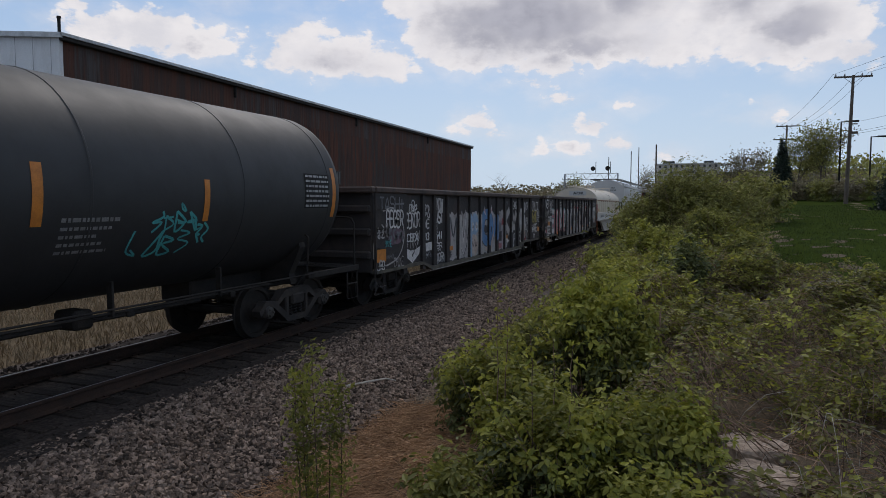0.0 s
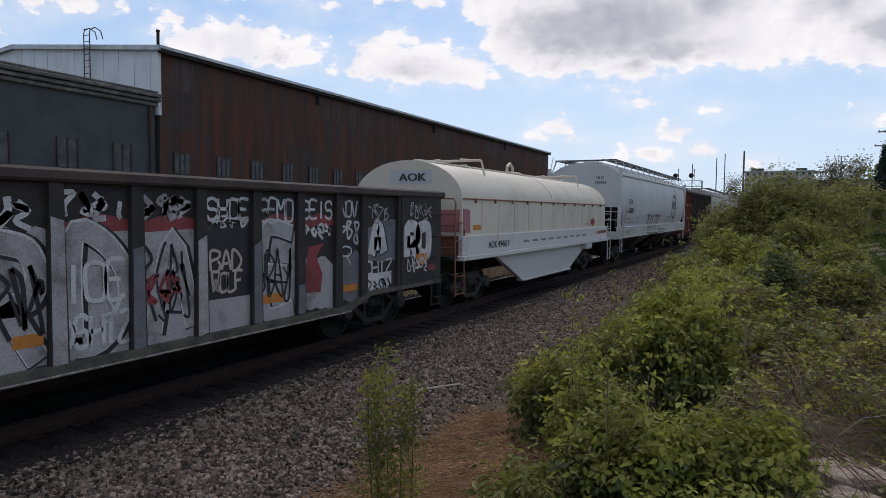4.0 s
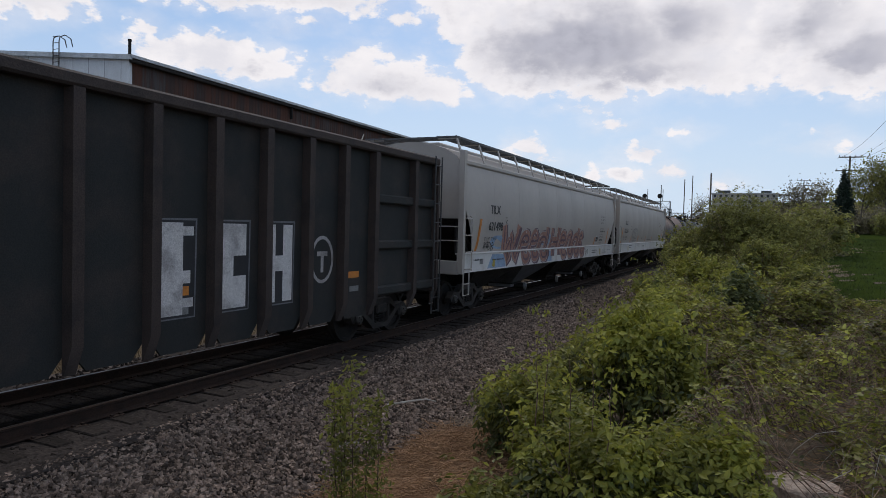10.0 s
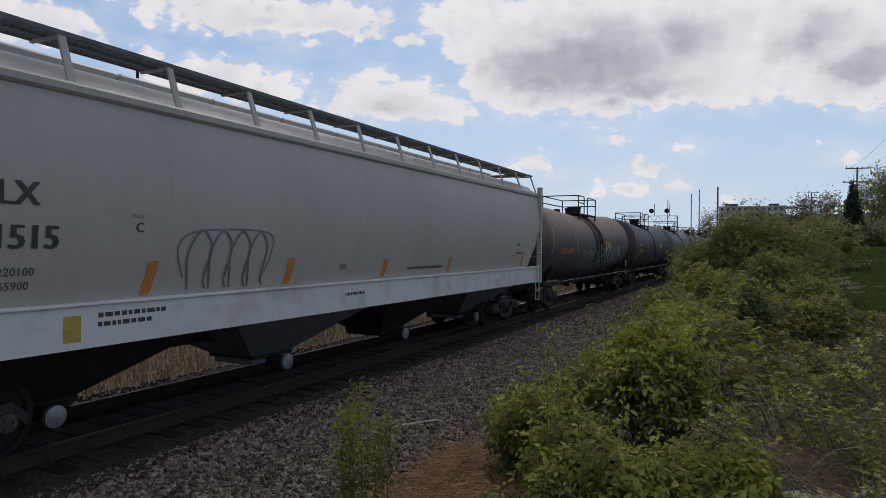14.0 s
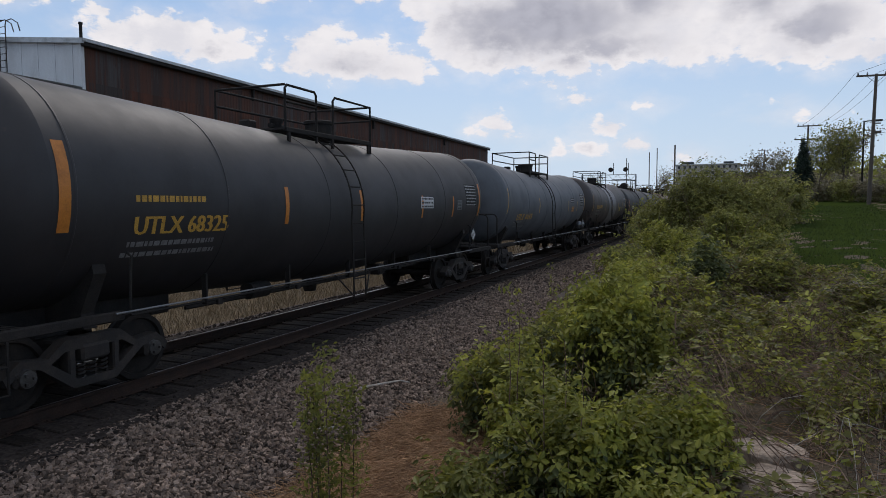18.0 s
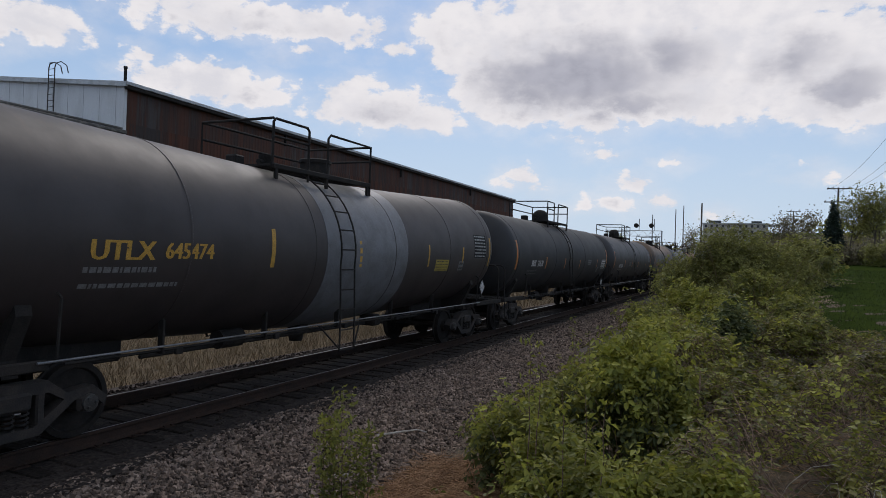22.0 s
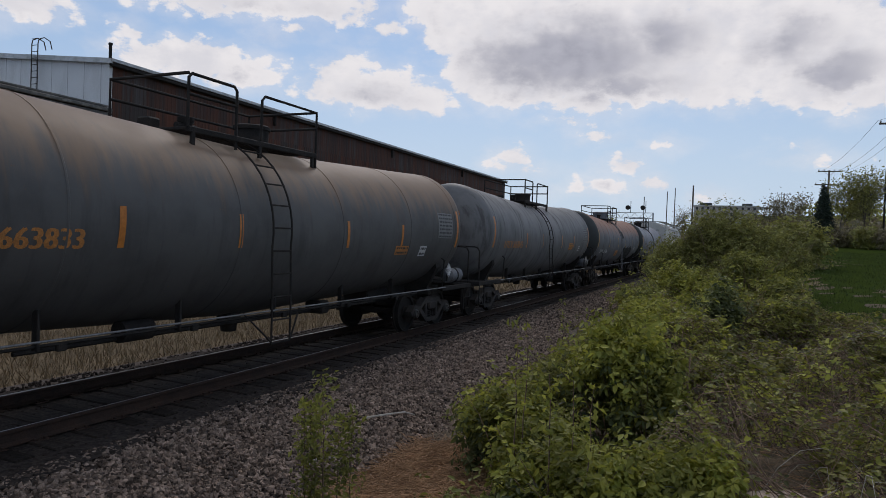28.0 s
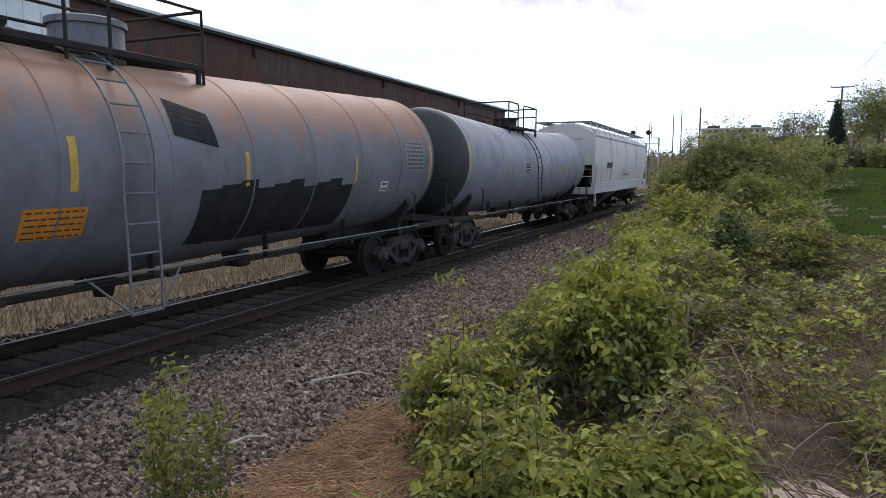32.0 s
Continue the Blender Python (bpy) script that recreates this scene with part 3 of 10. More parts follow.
# ---- mesh building ----
class Mesh:
    """Collects vertices and faces of one part."""

    def __init__(self):
        self.v, self.f = [], []

    def add(self, verts, faces):
        k = len(self.v)
        self.v.extend(tuple(p) for p in verts)
        self.f.extend(tuple(i + k for i in q) for q in faces)
        return self

    def box(self, x0, x1, y0, y1, z0, z1, c=0.0):
        """A box with chamfered edges of width c."""
        c = min(c, 0.45 * min(x1 - x0, y1 - y0, z1 - z0))
        if c <= 0:
            p = [(x, y, z) for z in (z0, z1) for y in (y0, y1) for x in (x0, x1)]
            return self.add(p, [(0, 2, 3, 1), (4, 5, 7, 6), (0, 1, 5, 4), (2, 6, 7, 3), (0, 4, 6, 2), (1, 3, 7, 5)])
        vs, ix = [], {}
        for i, sx in enumerate((-1, 1)):
            for j, sy in enumerate((-1, 1)):
                for k, sz in enumerate((-1, 1)):
                    X, Y, Z = (x0, x1)[i], (y0, y1)[j], (z0, z1)[k]
                    for ax, p in (("x", (X, Y - sy * c, Z - sz * c)), ("y", (X - sx * c, Y, Z - sz * c)), ("z", (X - sx * c, Y - sy * c, Z))):
                        ix[i, j, k, ax] = len(vs)
                        vs.append(p)
        fs = []
        for i in (0, 1):
            q = [ix[i, 0, 0, "x"], ix[i, 1, 0, "x"], ix[i, 1, 1, "x"], ix[i, 0, 1, "x"]]
            fs.append(q if i else q[::-1])
            q = [ix[0, i, 0, "y"], ix[0, i, 1, "y"], ix[1, i, 1, "y"], ix[1, i, 0, "y"]]
            fs.append(q if i else q[::-1])
            q = [ix[0, 0, i, "z"], ix[1, 0, i, "z"], ix[1, 1, i, "z"], ix[0, 1, i, "z"]]
            fs.append(q if i else q[::-1])
        for a in (0, 1):
            for b in (0, 1):
                fs.append([ix[a, b, 0, "x"], ix[a, b, 1, "x"], ix[a, b, 1, "y"], ix[a, b, 0, "y"]])
                fs.append([ix[a, 0, b, "x"], ix[a, 1, b, "x"], ix[a, 1, b, "z"], ix[a, 0, b, "z"]])
                fs.append([ix[0, a, b, "y"], ix[1, a, b, "y"], ix[1, a, b, "z"], ix[0, a, b, "z"]])
                for k in (0, 1):
                    fs.append([ix[a, b, k, "x"], ix[a, b, k, "y"], ix[a, b, k, "z"]])
        return self.add(vs, fs)

    def tube(self, pts, r, n=6, close=True):
        """A round bar along points."""
        pts = [Vector(p) for p in pts]
        rings, up = [], None
        for i, p in enumerate(pts):
            d = (pts[min(i + 1, len(pts) - 1)] - pts[max(i - 1, 0)]).normalized()
            if up is None:
                up = d.orthogonal().normalized()
            up = (up - d * up.dot(d))
            up = up.normalized() if up.length > 1e-6 else d.orthogonal().normalized()
            s = d.cross(up)
            rr = r[i] if isinstance(r, (list, tuple)) else r
            rings.append([p + (up * math.cos(2 * math.pi * k / n) + s * math.sin(2 * math.pi * k / n)) * rr for k in range(n)])
        vs = [q for ring in rings for q in ring]
        fs = [(a * n + k, a * n + (k + 1) % n, (a + 1) * n + (k + 1) % n, (a + 1) * n + k) for a in range(len(pts) - 1) for k in range(n)]
        if close:
            fs += [tuple(range(n))[::-1], tuple((len(pts) - 1) * n + k for k in range(n))]
        return self.add(vs, fs)

    def lathe(self, profile, n=24, axis="y", origin=(0, 0, 0), a0=0.0, a1=2 * math.pi):
        """Rings of (along, radius) turned round an axis through origin."""
        full = a1 - a0 > 6.28
        m = n if full else n + 1
        vs = []
        for h, r in profile:
            for k in range(m):
                a = a0 + (a1 - a0) * k / n
                c, s = r * math.cos(a), r * math.sin(a)
                vs.append({"y": (origin[0] + c, origin[1] + h, origin[2] + s), "x": (origin[0] + h, origin[1] + c, origin[2] + s),
                           "z": (origin[0] + c, origin[1] + s, origin[2] + h)}[axis])
        fs = []
        for i in range(len(profile) - 1):
            for k in range(n):
                k2 = (k + 1) % m if full else k + 1
                fs.append((i * m + k, i * m + k2, (i + 1) * m + k2, (i + 1) * m + k))
        return self.add(vs, fs)

    def prism(self, outline, h0, h1, axis="y"):
        """A flat outline pushed from h0 to h1 along an axis; outline in the two other axes, in order."""
        put = {"y": lambda a, b, h: (a, h, b), "x": lambda a, b, h: (h, a, b), "z": lambda a, b, h: (a, b, h)}[axis]
        n = len(outline)
        vs = [put(a, b, h0) for a, b in outline] + [put(a, b, h1) for a, b in outline]
        fs = [tuple(range(n))[::-1], tuple(range(n, 2 * n))] + [(k, (k + 1) % n, n + (k + 1) % n, n + k) for k in range(n)]
        return self.add(vs, fs)

    def data(self, name, smooth=True, angle=38):
        me = bpy.data.meshes.new(name)
        me.from_pydata(self.v, [], self.f)
        if smooth:
            me.polygons.foreach_set("use_smooth", np.ones(len(me.polygons), bool))
            me.set_sharp_from_angle(angle=radians(angle))
        me.validate()
        return me


def part(name, bm, material, parent=None, label="", smooth=True):
    """Links a Mesh (or ready mesh data) as one object under a thing or a part."""
    me = bm.data(name, smooth) if isinstance(bm, Mesh) else bm
    if not me.materials:
        me.materials.append(material)
    ob = new(name, me)
    if parent is not None:
        ob.parent = parent
    return tagged(ob, label) if label else ob


def thing(name, label, category, at=(0, 0, 0), group="", kind="", rz=0.0):
    ob = new(name)
    ob.empty_display_size = 0.3
    ob.location = at
    ob.rotation_euler = (0, 0, radians(rz))
    return tagged(ob, label, category, group, kind)


def big_mesh(name, verts, faces, material, smooth=False):
    """Mesh data from numpy arrays of vertices (n,3) and faces (m,k)."""
    me = bpy.data.meshes.new(name)
    m, k = faces.shape
    me.vertices.add(len(verts))
    me.vertices.foreach_set("co", np.ascontiguousarray(verts, np.float32).ravel())
    me.loops.add(m * k)
    me.loops.foreach_set("vertex_index", np.ascontiguousarray(faces, np.int32).ravel())
    me.polygons.add(m)
    me.polygons.foreach_set("loop_start", np.arange(0, m * k, k, dtype=np.int32))
    me.polygons.foreach_set("use_smooth", np.full(m, smooth))
    me.update(calc_edges=True)
    me.materials.append(material)
    return me


TEXTS = {}


def letters(body, size):
    """Outline of a line of writing in the built-in font: points in a plane, left end at 0, and faces."""
    if (body, size) not in TEXTS:
        cu = bpy.data.curves.new("writing", "FONT")
        cu.body, cu.size, cu.resolution_u = body, size, 2
        ob = bpy.data.objects.new("writing", cu)
        me = bpy.data.meshes.new_from_object(ob)
        TEXTS[body, size] = ([(v.co.x, v.co.y) for v in me.vertices], [tuple(p.vertices) for p in me.polygons])
        bpy.data.objects.remove(ob)
        bpy.data.curves.remove(cu)
        bpy.data.meshes.remove(me)
    return TEXTS[body, size]


# flat work on a car's side: (along, up) points laid on a surface by place(along, up, out)
def on_plane(x):
    return lambda a, u, out=0.004: (x + out, a, u)


def on_tank(r, zc, dip=lambda y: 0.0):
    """Wraps height measured along the skin onto the tank's near side; dip lowers the axis along the tank."""
    def place(a, u, out=0.004):
        c = zc - dip(a)
        ang = (u - c) / r
        return ((r + out) * math.cos(ang), a, c + (r + out) * math.sin(ang))
    return place


def on_head(y0):
    """On the tank end that faces -y; 'a' runs along +x."""
    return lambda a, u, out=0.006: (a, y0 - out, u)


def write(parent, body, size, a, u, place, material, wide=1.0, name="lettering", slant=0.0):
    pts, faces = letters(body, size)
    b = Mesh().add([place(a + x * wide + y * slant, u + y) for x, y in pts], faces)
    if size > 0.15:    # heavier strokes: the outline once more, a little on and proud
        b.add([place(a + (x + size * 0.08) * wide + y * slant, u + y, 0.0055) for x, y in pts], faces)
    return part(name, b, material, parent, smooth=False)


def patch(parent, outline, place, material, name="decal", out=0.004, steps=1):
    """A flat painted outline of (along, up) points; steps>1 cuts a four-cornered one into strips so that it follows a curve."""
    b = Mesh()
    if steps > 1:
        (a0, u0), (a1, u1), (a2, u2), (a3, u3) = outline
        vs = []
        for k in range(steps + 1):
            s = k / steps
            vs += [place(a0 + (a3 - a0) * s, u0 + (u3 - u0) * s, out), place(a1 + (a2 - a1) * s, u1 + (u2 - u1) * s, out)]
        b.add(vs, [(2 * k, 2 * k + 1, 2 * k + 3, 2 * k + 2) for k in range(steps)])
    else:
        b.add([place(a, u, out) for a, u in outline], [tuple(range(len(outline)))])
    return part(name, b, material, parent, smooth=False)


def stroke(b, pts, w, place, out=0.005):
    """A painted line of width w through (along, up) points, added to Mesh b."""
    n = len(pts)
    vs = []
    for i, (a, u) in enumerate(pts):
        p, q = pts[max(i - 1, 0)], pts[min(i + 1, n - 1)]
        d = math.hypot(q[0] - p[0], q[1] - p[1]) or 1
        nx, ny = -(q[1] - p[1]) / d * w / 2, (q[0] - p[0]) / d * w / 2
        vs += [place(a + nx, u + ny, out), place(a - nx, u - ny, out)]
    b.add(vs, [(2 * i, 2 * i + 1, 2 * i + 3, 2 * i + 2) for i in range(n - 1)])


def curve_pts(ctrl, per=6):
    """A smooth line through control points."""
    out, c = [], [ctrl[0], *ctrl, ctrl[-1]]
    for i in range(1, len(c) - 2):
        for k in range(per):
            t = k / per
            out.append(tuple(0.5 * ((2 * c[i][j]) + (-c[i - 1][j] + c[i + 1][j]) * t + (2 * c[i - 1][j] - 5 * c[i][j] + 4 * c[i + 1][j] - c[i + 2][j]) * t * t
                             + (-c[i - 1][j] + 3 * c[i][j] - 3 * c[i + 1][j] + c[i + 2][j]) * t ** 3) for j in (0, 1)))
    return out + [tuple(ctrl[-1])]


def scribble(parent, a, u, w, h, place, material, seed, glyphs=4, thick=0.03, name="graffiti", out=0.005):
    """A hand-sprayed tag: looping strokes, one per made-up sign, in a box at (a, u) of w by h."""
    r = random.Random(seed)
    b = Mesh()
    step = w / glyphs
    for g in range(glyphs):
        x0 = a + g * step
        k = r.randint(4, 6)
        ctrl = []
        for i in range(k):
            side = i % 2 if r.random() < 0.7 else r.randint(0, 1)
            ctrl.append((x0 + step * (0.05 + 0.9 * (side * 0.75 + r.random() * 0.3)), u + h * (0.05 + 0.9 * min(1, max(0, (k - 1 - i) / (k - 1) + r.uniform(-0.3, 0.3))))))
        if r.random() < 0.45:
            ctrl.append(ctrl[0])
        stroke(b, curve_pts(ctrl, 4), thick * r.uniform(0.8, 1.25), place, out)
        if r.random() < 0.5:
            stroke(b, curve_pts([(x0, u + h * r.uniform(0.2, 0.8)), (x0 + step * r.uniform(0.6, 1.1), u + h * r.uniform(0.2, 0.8))], 2), thick * 0.8, place, out)
    return part(name, b, material, parent, smooth=False)


# hand-sprayed capitals as pen strokes on a grid of 5 by 7
PEN = {"A": "00-26-40 12-32", "B": "00-06-36-45-34-03 33-42-41-30-00", "C": "45-36-16-05-01-10-30-41", "D": "00-06-26-44-42-20-00", "E": "46-06-00-40 03-33",
       "F": "00-06-46 03-33", "G": "45-36-16-05-01-10-30-41-43-23", "H": "00-06 40-46 03-43", "I": "20-26", "J": "46-41-30-10-01", "K": "00-06 46-03-40", "L": "06-00-40",
       "M": "00-06-23-46-40", "N": "00-06-40-46", "O": "16-05-01-10-30-41-45-36-16", "P": "00-06-36-45-44-33-03", "R": "00-06-36-45-44-33-03 23-40",
       "S": "45-36-16-05-04-13-33-42-41-30-10-01", "T": "20-26 06-46", "U": "06-01-10-30-41-46", "V": "06-20-46", "W": "06-10-24-30-46", "X": "00-46 06-40", "Y": "06-23-46 23-20",
       "Z": "06-46-00-40", "+": "21-25 03-43", "?": "05-16-36-45-44-23-22 20-20", "e": "03-43-34-14-03-01-10-30-41", "d": "40-46 43-34-14-03-01-10-30-41",
       "a": "40-44 43-34-14-03-01-10-30-41", "s": "43-34-14-03-12-32-41-30-10-01", "5": "46-06-03-33-42-41-30-00", "8": "13-04-15-35-44-33-13-02-01-10-30-41-42-33"}


def pen_lines(body, a, u, w, h, seed=0, wild=0.5):
    """Stroke paths of a hand-written word in a box."""
    r = random.Random(seed)
    step = w / max(1, len(body))
    for i, ch in enumerate(body):
        lift = r.uniform(-0.06, 0.06) * h * wild
        for run_ in PEN.get(ch, "").split():
            yield curve_pts([(a + step * (i + 0.04 + (int(q[0]) + r.uniform(-0.3, 0.3) * wild) / 4 * 0.86), u + lift + h * (int(q[1]) + r.uniform(-0.35, 0.35) * wild) / 6) for q in run_.split("-")], 4)


def tag(parent, body, a, u, w, h, place, ink, thick=0.035, seed=0, wild=0.6, out=0.012):
    """A written tag; lies flat on the painted side."""
    b = Mesh()
    for line in pen_lines(body, a, u, w, h, seed, wild):
        stroke(b, line, thick, place, out)
    return part("graffiti", b, SPRAY[ink], parent, smooth=False)


def fat(parent, body, a, u, w, h, place, layers, seed=0, wild=0.35):
    """Fat piece letters: (ink, width, outward, along shift, up shift) laid over one another."""
    for ink, thick, out, da, du in layers:
        b = Mesh()
        for line in pen_lines(body, a, u, w, h, seed, wild):
            stroke(b, [(x + da, y + du) for x, y in line], thick, place, out)
        part("graffiti", b, SPRAY[ink], parent, "painted graffiti letter", smooth=False)


def blob(a, u, w, h, seed, n=14, rough=0.18):
    """An uneven outline round the middle (a, u)."""
    r = random.Random(seed)
    return [(a + w / 2 * math.cos(2 * math.pi * k / n) * (1 + r.uniform(-rough, rough)), u + h / 2 * math.sin(2 * math.pi * k / n) * (1 + r.uniform(-rough, rough))) for k in range(n)]

# ---- ground, track, buildings ----
TRACK_X = -8.116


def smooth01(v):
    v = np.clip(v, 0, 1)
    return v * v * (3 - 2 * v)


def ground_z(x, y):
    """Height of the natural ground; rail head is z = 0."""
    x, y = np.asarray(x, float), np.asarray(y, float)
    bank = -0.42 + 0.42 * smooth01((x + 4.0) / 3.6) + 0.12 * smooth01((x - 0.2) / 4)
    knoll = 0.62 * np.exp(-(((x - 0.5) / 3.2) ** 2 + ((y + 1.2) / 3.0) ** 2)) + 0.22 * np.exp(-(((x - 0.6) / 1.1) ** 2 + ((y - 5.4) / 1.1) ** 2))
    lawn = np.maximum(0, (y - 22)) * 0.055 * smooth01((x - 0.0) / 4.5)
    hill = 15.0 * smooth01((y - 110) / 260) * smooth01((x + 30) / 45) + 14 * smooth01((y - 200) / 400) * smooth01((-10 - x) / 40)
    wob = 0.05 * np.sin(x * 1.7 + y * 0.9) * np.sin(y * 1.3 - x * 0.6) * smooth01((x + 3.5) / 2)
    lawn = np.minimum(lawn, 3.2)
    z = bank + knoll + lawn + hill + wob
    dip = smooth01((x - TRACK_X + 2.6) / 0.8) * (1 - smooth01((x - TRACK_X - 3.2) / 0.9))
    return z - 0.12 * dip


def ground_sheet(name, xs, ys, material, lift=0.0, kind="structure", label="", category="", inside=None):
    X, Y = np.meshgrid(xs, ys, indexing="ij")
    Z = ground_z(X, Y) + lift
    v = np.stack([X, Y, Z], -1).reshape(-1, 3)
    ny = len(ys)
    i, j = np.meshgrid(np.arange(len(xs) - 1), np.arange(ny - 1), indexing="ij")
    f = np.stack([i * ny + j, (i + 1) * ny + j, (i + 1) * ny + j + 1, i * ny + j + 1], -1).reshape(-1, 4)
    if inside is not None:
        mid = v[f].mean(1)
        f = f[inside(mid[:, 0], mid[:, 1])]
    return tagged(new(name, big_mesh(name, v, f, material, True)), label, category, "", kind)


def graded(a, b, fine_a, fine_b, step, growth=1.25):
    """Grid lines: even between fine_a and fine_b, widening outwards."""
    mid = list(np.arange(fine_a, fine_b + 1e-6, step))
    s, p = step, fine_b
    while p < b:
        s *= growth
        p = min(b, p + s)
        mid.append(p)
    s, p = step, fine_a
    while p > a:
        s *= growth
        p = max(a, p - s)
        mid.insert(0, p)
    return np.array(mid)


# the ground is one sheet to the horizon; soil near the bank, dry grass across the track, lawn on the rise
gx, gy = graded(-1500, 1500, -5, 8, 0.25), graded(-900, 2500, -3, 26, 0.35)
ground = ground_sheet("ground", gx, gy, M["dry"], 0.0, "structure", "dry straw-coloured grass ground beside the railway", "ground")
ground_sheet("bank_soil", np.arange(-4.3, 6.01, 0.2), np.arange(-3, 34, 0.3), M["soil"], 0.012, "structure", "brown bank soil under brambles", "ground")


def in_lawn(x, y):
    return x > 2.2 + 0.5 * np.sin(y * 0.4) + np.maximum(0, 24 - y) * 0.25


ground_sheet("lawn", np.arange(1.0, 60, 1.0), np.arange(18, 96, 1.0), M["lawn"], 0.03, "structure", "mown green grass slope above the railway", "lawn", in_lawn)

# ballast bed: a low raised sheet with its shoulder towards the bank
bal_profile = [(-3.0, -0.46), (-2.4, -0.30), (-1.6, -0.225), (0.0, -0.225), (1.6, -0.225), (2.3, -0.25), (3.0, -0.29), (3.7, -0.33), (4.3, -0.42)]
bys = graded(-260, 620, -4, 40, 0.5)
bv, nb = [], len(bal_profile)
for y in bys:
    for k, (dx, z) in enumerate(bal_profile):
        wob = 0.02 * math.sin(y * 1.9 + k) + (0.10 * math.sin(y * 0.55) if k == nb - 1 else 0)
        narrow = 0.0 if y < 16 else min(0.9, (y - 16) * 0.06)
        bv.append((TRACK_X + (dx - narrow if k > 5 else dx) + (wob if k > 5 else 0), y, z + (0.5 * wob if 4 < k < nb - 1 else 0)))
bf = np.array([(a * nb + k, a * nb + k + 1, (a + 1) * nb + k + 1, (a + 1) * nb + k) for a in range(len(bys) - 1) for k in range(nb - 1)])
tagged(new("ballast_bed", big_mesh("ballast_bed", np.array(bv), bf, M["ballast"], True)), "grey crushed-stone ballast bed under the track", "ballast", "", "structure")


def crushed_stones(name, n, x0, x1, y0, y1, seed, size, z_of, material, parent=None):
    """Loose angular stones, each a knocked-about octahedron with its corner cut."""
    rng = np.random.default_rng(seed)
    base = np.array([(1, 0, 0), (-1, 0, 0), (0, 1, 0), (0, -1, 0), (0, 0, 1), (0, 0, -1), (0.62, 0.62, 0.5), (-0.6, 0.55, 0.55)], float)
    fac = np.array([(0, 2, 6), (2, 4, 6), (4, 0, 6), (2, 1, 7), (1, 4, 7), (4, 2, 7), (1, 3, 4), (3, 0, 4), (2, 0, 5), (1, 2, 5), (3, 1, 5), (0, 3, 5)])
    c = np.stack([rng.uniform(x0, x1, n), rng.uniform(y0, y1, n)], -1)
    s = size * rng.uniform(0.55, 1.35, (n, 1, 1)) * rng.uniform(0.6, 1.1, (n, 1, 3))
    v = base[None] * s * (1 + rng.uniform(-0.28, 0.28, (n, 8, 3)))
    q = rng.normal(size=(n, 4))
    q /= np.linalg.norm(q, axis=1, keepdims=True)
    w, x, y, z = q.T
    R = np.stack([1 - 2 * (y * y + z * z), 2 * (x * y - z * w), 2 * (x * z + y * w), 2 * (x * y + z * w), 1 - 2 * (x * x + z * z), 2 * (y * z - x * w),
                  2 * (x * z - y * w), 2 * (y * z + x * w), 1 - 2 * (x * x + y * y)], -1).reshape(n, 3, 3)
    v = np.einsum("nij,nkj->nki", R, v)
    v[:, :, :2] += c[:, None]
    v[:, :, 2] += (z_of(c[:, 0], c[:, 1]) + size * 0.25)[:, None]
    f = fac[None] + (np.arange(n) * 8)[:, None, None]
    return big_mesh(name, v.reshape(-1, 3), f.reshape(-1, 3), material)


def ballast_z(x, y):
    d = np.array([p[0] for p in bal_profile])
    return np.interp(x - TRACK_X, d, np.array([p[1] for p in bal_profile]))


ob = new("ballast_stones", crushed_stones("ballast_stones", 46000, TRACK_X + 1.55, TRACK_X + 4.55, 0.5, 19, 3, 0.034, ballast_z, M["stone"]))
tagged(ob, "loose grey angular crushed-stone ballast beside the rail", "ballast", "", "stuff")
ob = new("ballast_stones", crushed_stones("ballast_stones", 12000, TRACK_X + 1.45, TRACK_X + 3.6, 19, 42, 4, 0.045, ballast_z, M["stone"]))
tagged(ob, "loose grey ballast stones further along the track", "ballast", "", "stuff")
# oily bed along and between the rails, coloured darker still for the train's shade
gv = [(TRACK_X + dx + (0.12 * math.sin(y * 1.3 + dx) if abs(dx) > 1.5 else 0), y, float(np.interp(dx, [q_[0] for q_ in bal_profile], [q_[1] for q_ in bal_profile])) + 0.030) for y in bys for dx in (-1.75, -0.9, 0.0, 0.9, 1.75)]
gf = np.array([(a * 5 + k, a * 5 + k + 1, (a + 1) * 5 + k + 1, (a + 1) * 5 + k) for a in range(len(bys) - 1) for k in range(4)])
tagged(new("oily_ballast", big_mesh("oily_ballast", np.array(gv), gf, M["shaded_grimebed"], True)), "oily ballast along and between the rails, train shade painted in", "ballast", "", "structure")
ob = new("ballast_stones", crushed_stones("ballast_stones", 16000, TRACK_X - 2.2, TRACK_X + 2.0, 2, 34, 5, 0.036, ballast_z, M["shaded_grimestone"]))
tagged(ob, "loose oily ballast stones between the rails, train shade painted in", "ballast", "", "stuff")

# track: two rails on timber ties
track = thing("railway_track", "single railway track with rusty rails on dark timber ties", "railway track", (TRACK_X, 0, 0), kind="structure")
RAIL = [(-0.075, -0.172), (0.075, -0.172), (0.075, -0.160), (0.012, -0.135), (0.010, -0.045), (0.036, -0.032), (0.036, -0.004), (0.03, 0.0), (-0.03, 0.0), (-0.036, -0.004), (-0.036, -0.032), (-0.010, -0.045), (-0.012, -0.135), (-0.075, -0.160)]
for sx in (-0.755, 0.755):
    b = Mesh().prism([(sx + a, c) for a, c in RAIL], -250, 620, "y")
    part("rail", b, M["rail"], track, "rusty-sided rail")
    half = 0.024 if sx < 0 else 0.007
    part("rail_head", Mesh().box(sx - 0.012 - half, sx - 0.012 + half, -250, 620, -0.002, 0.0015), M["railtop"], track, "wheel-polished rail head")

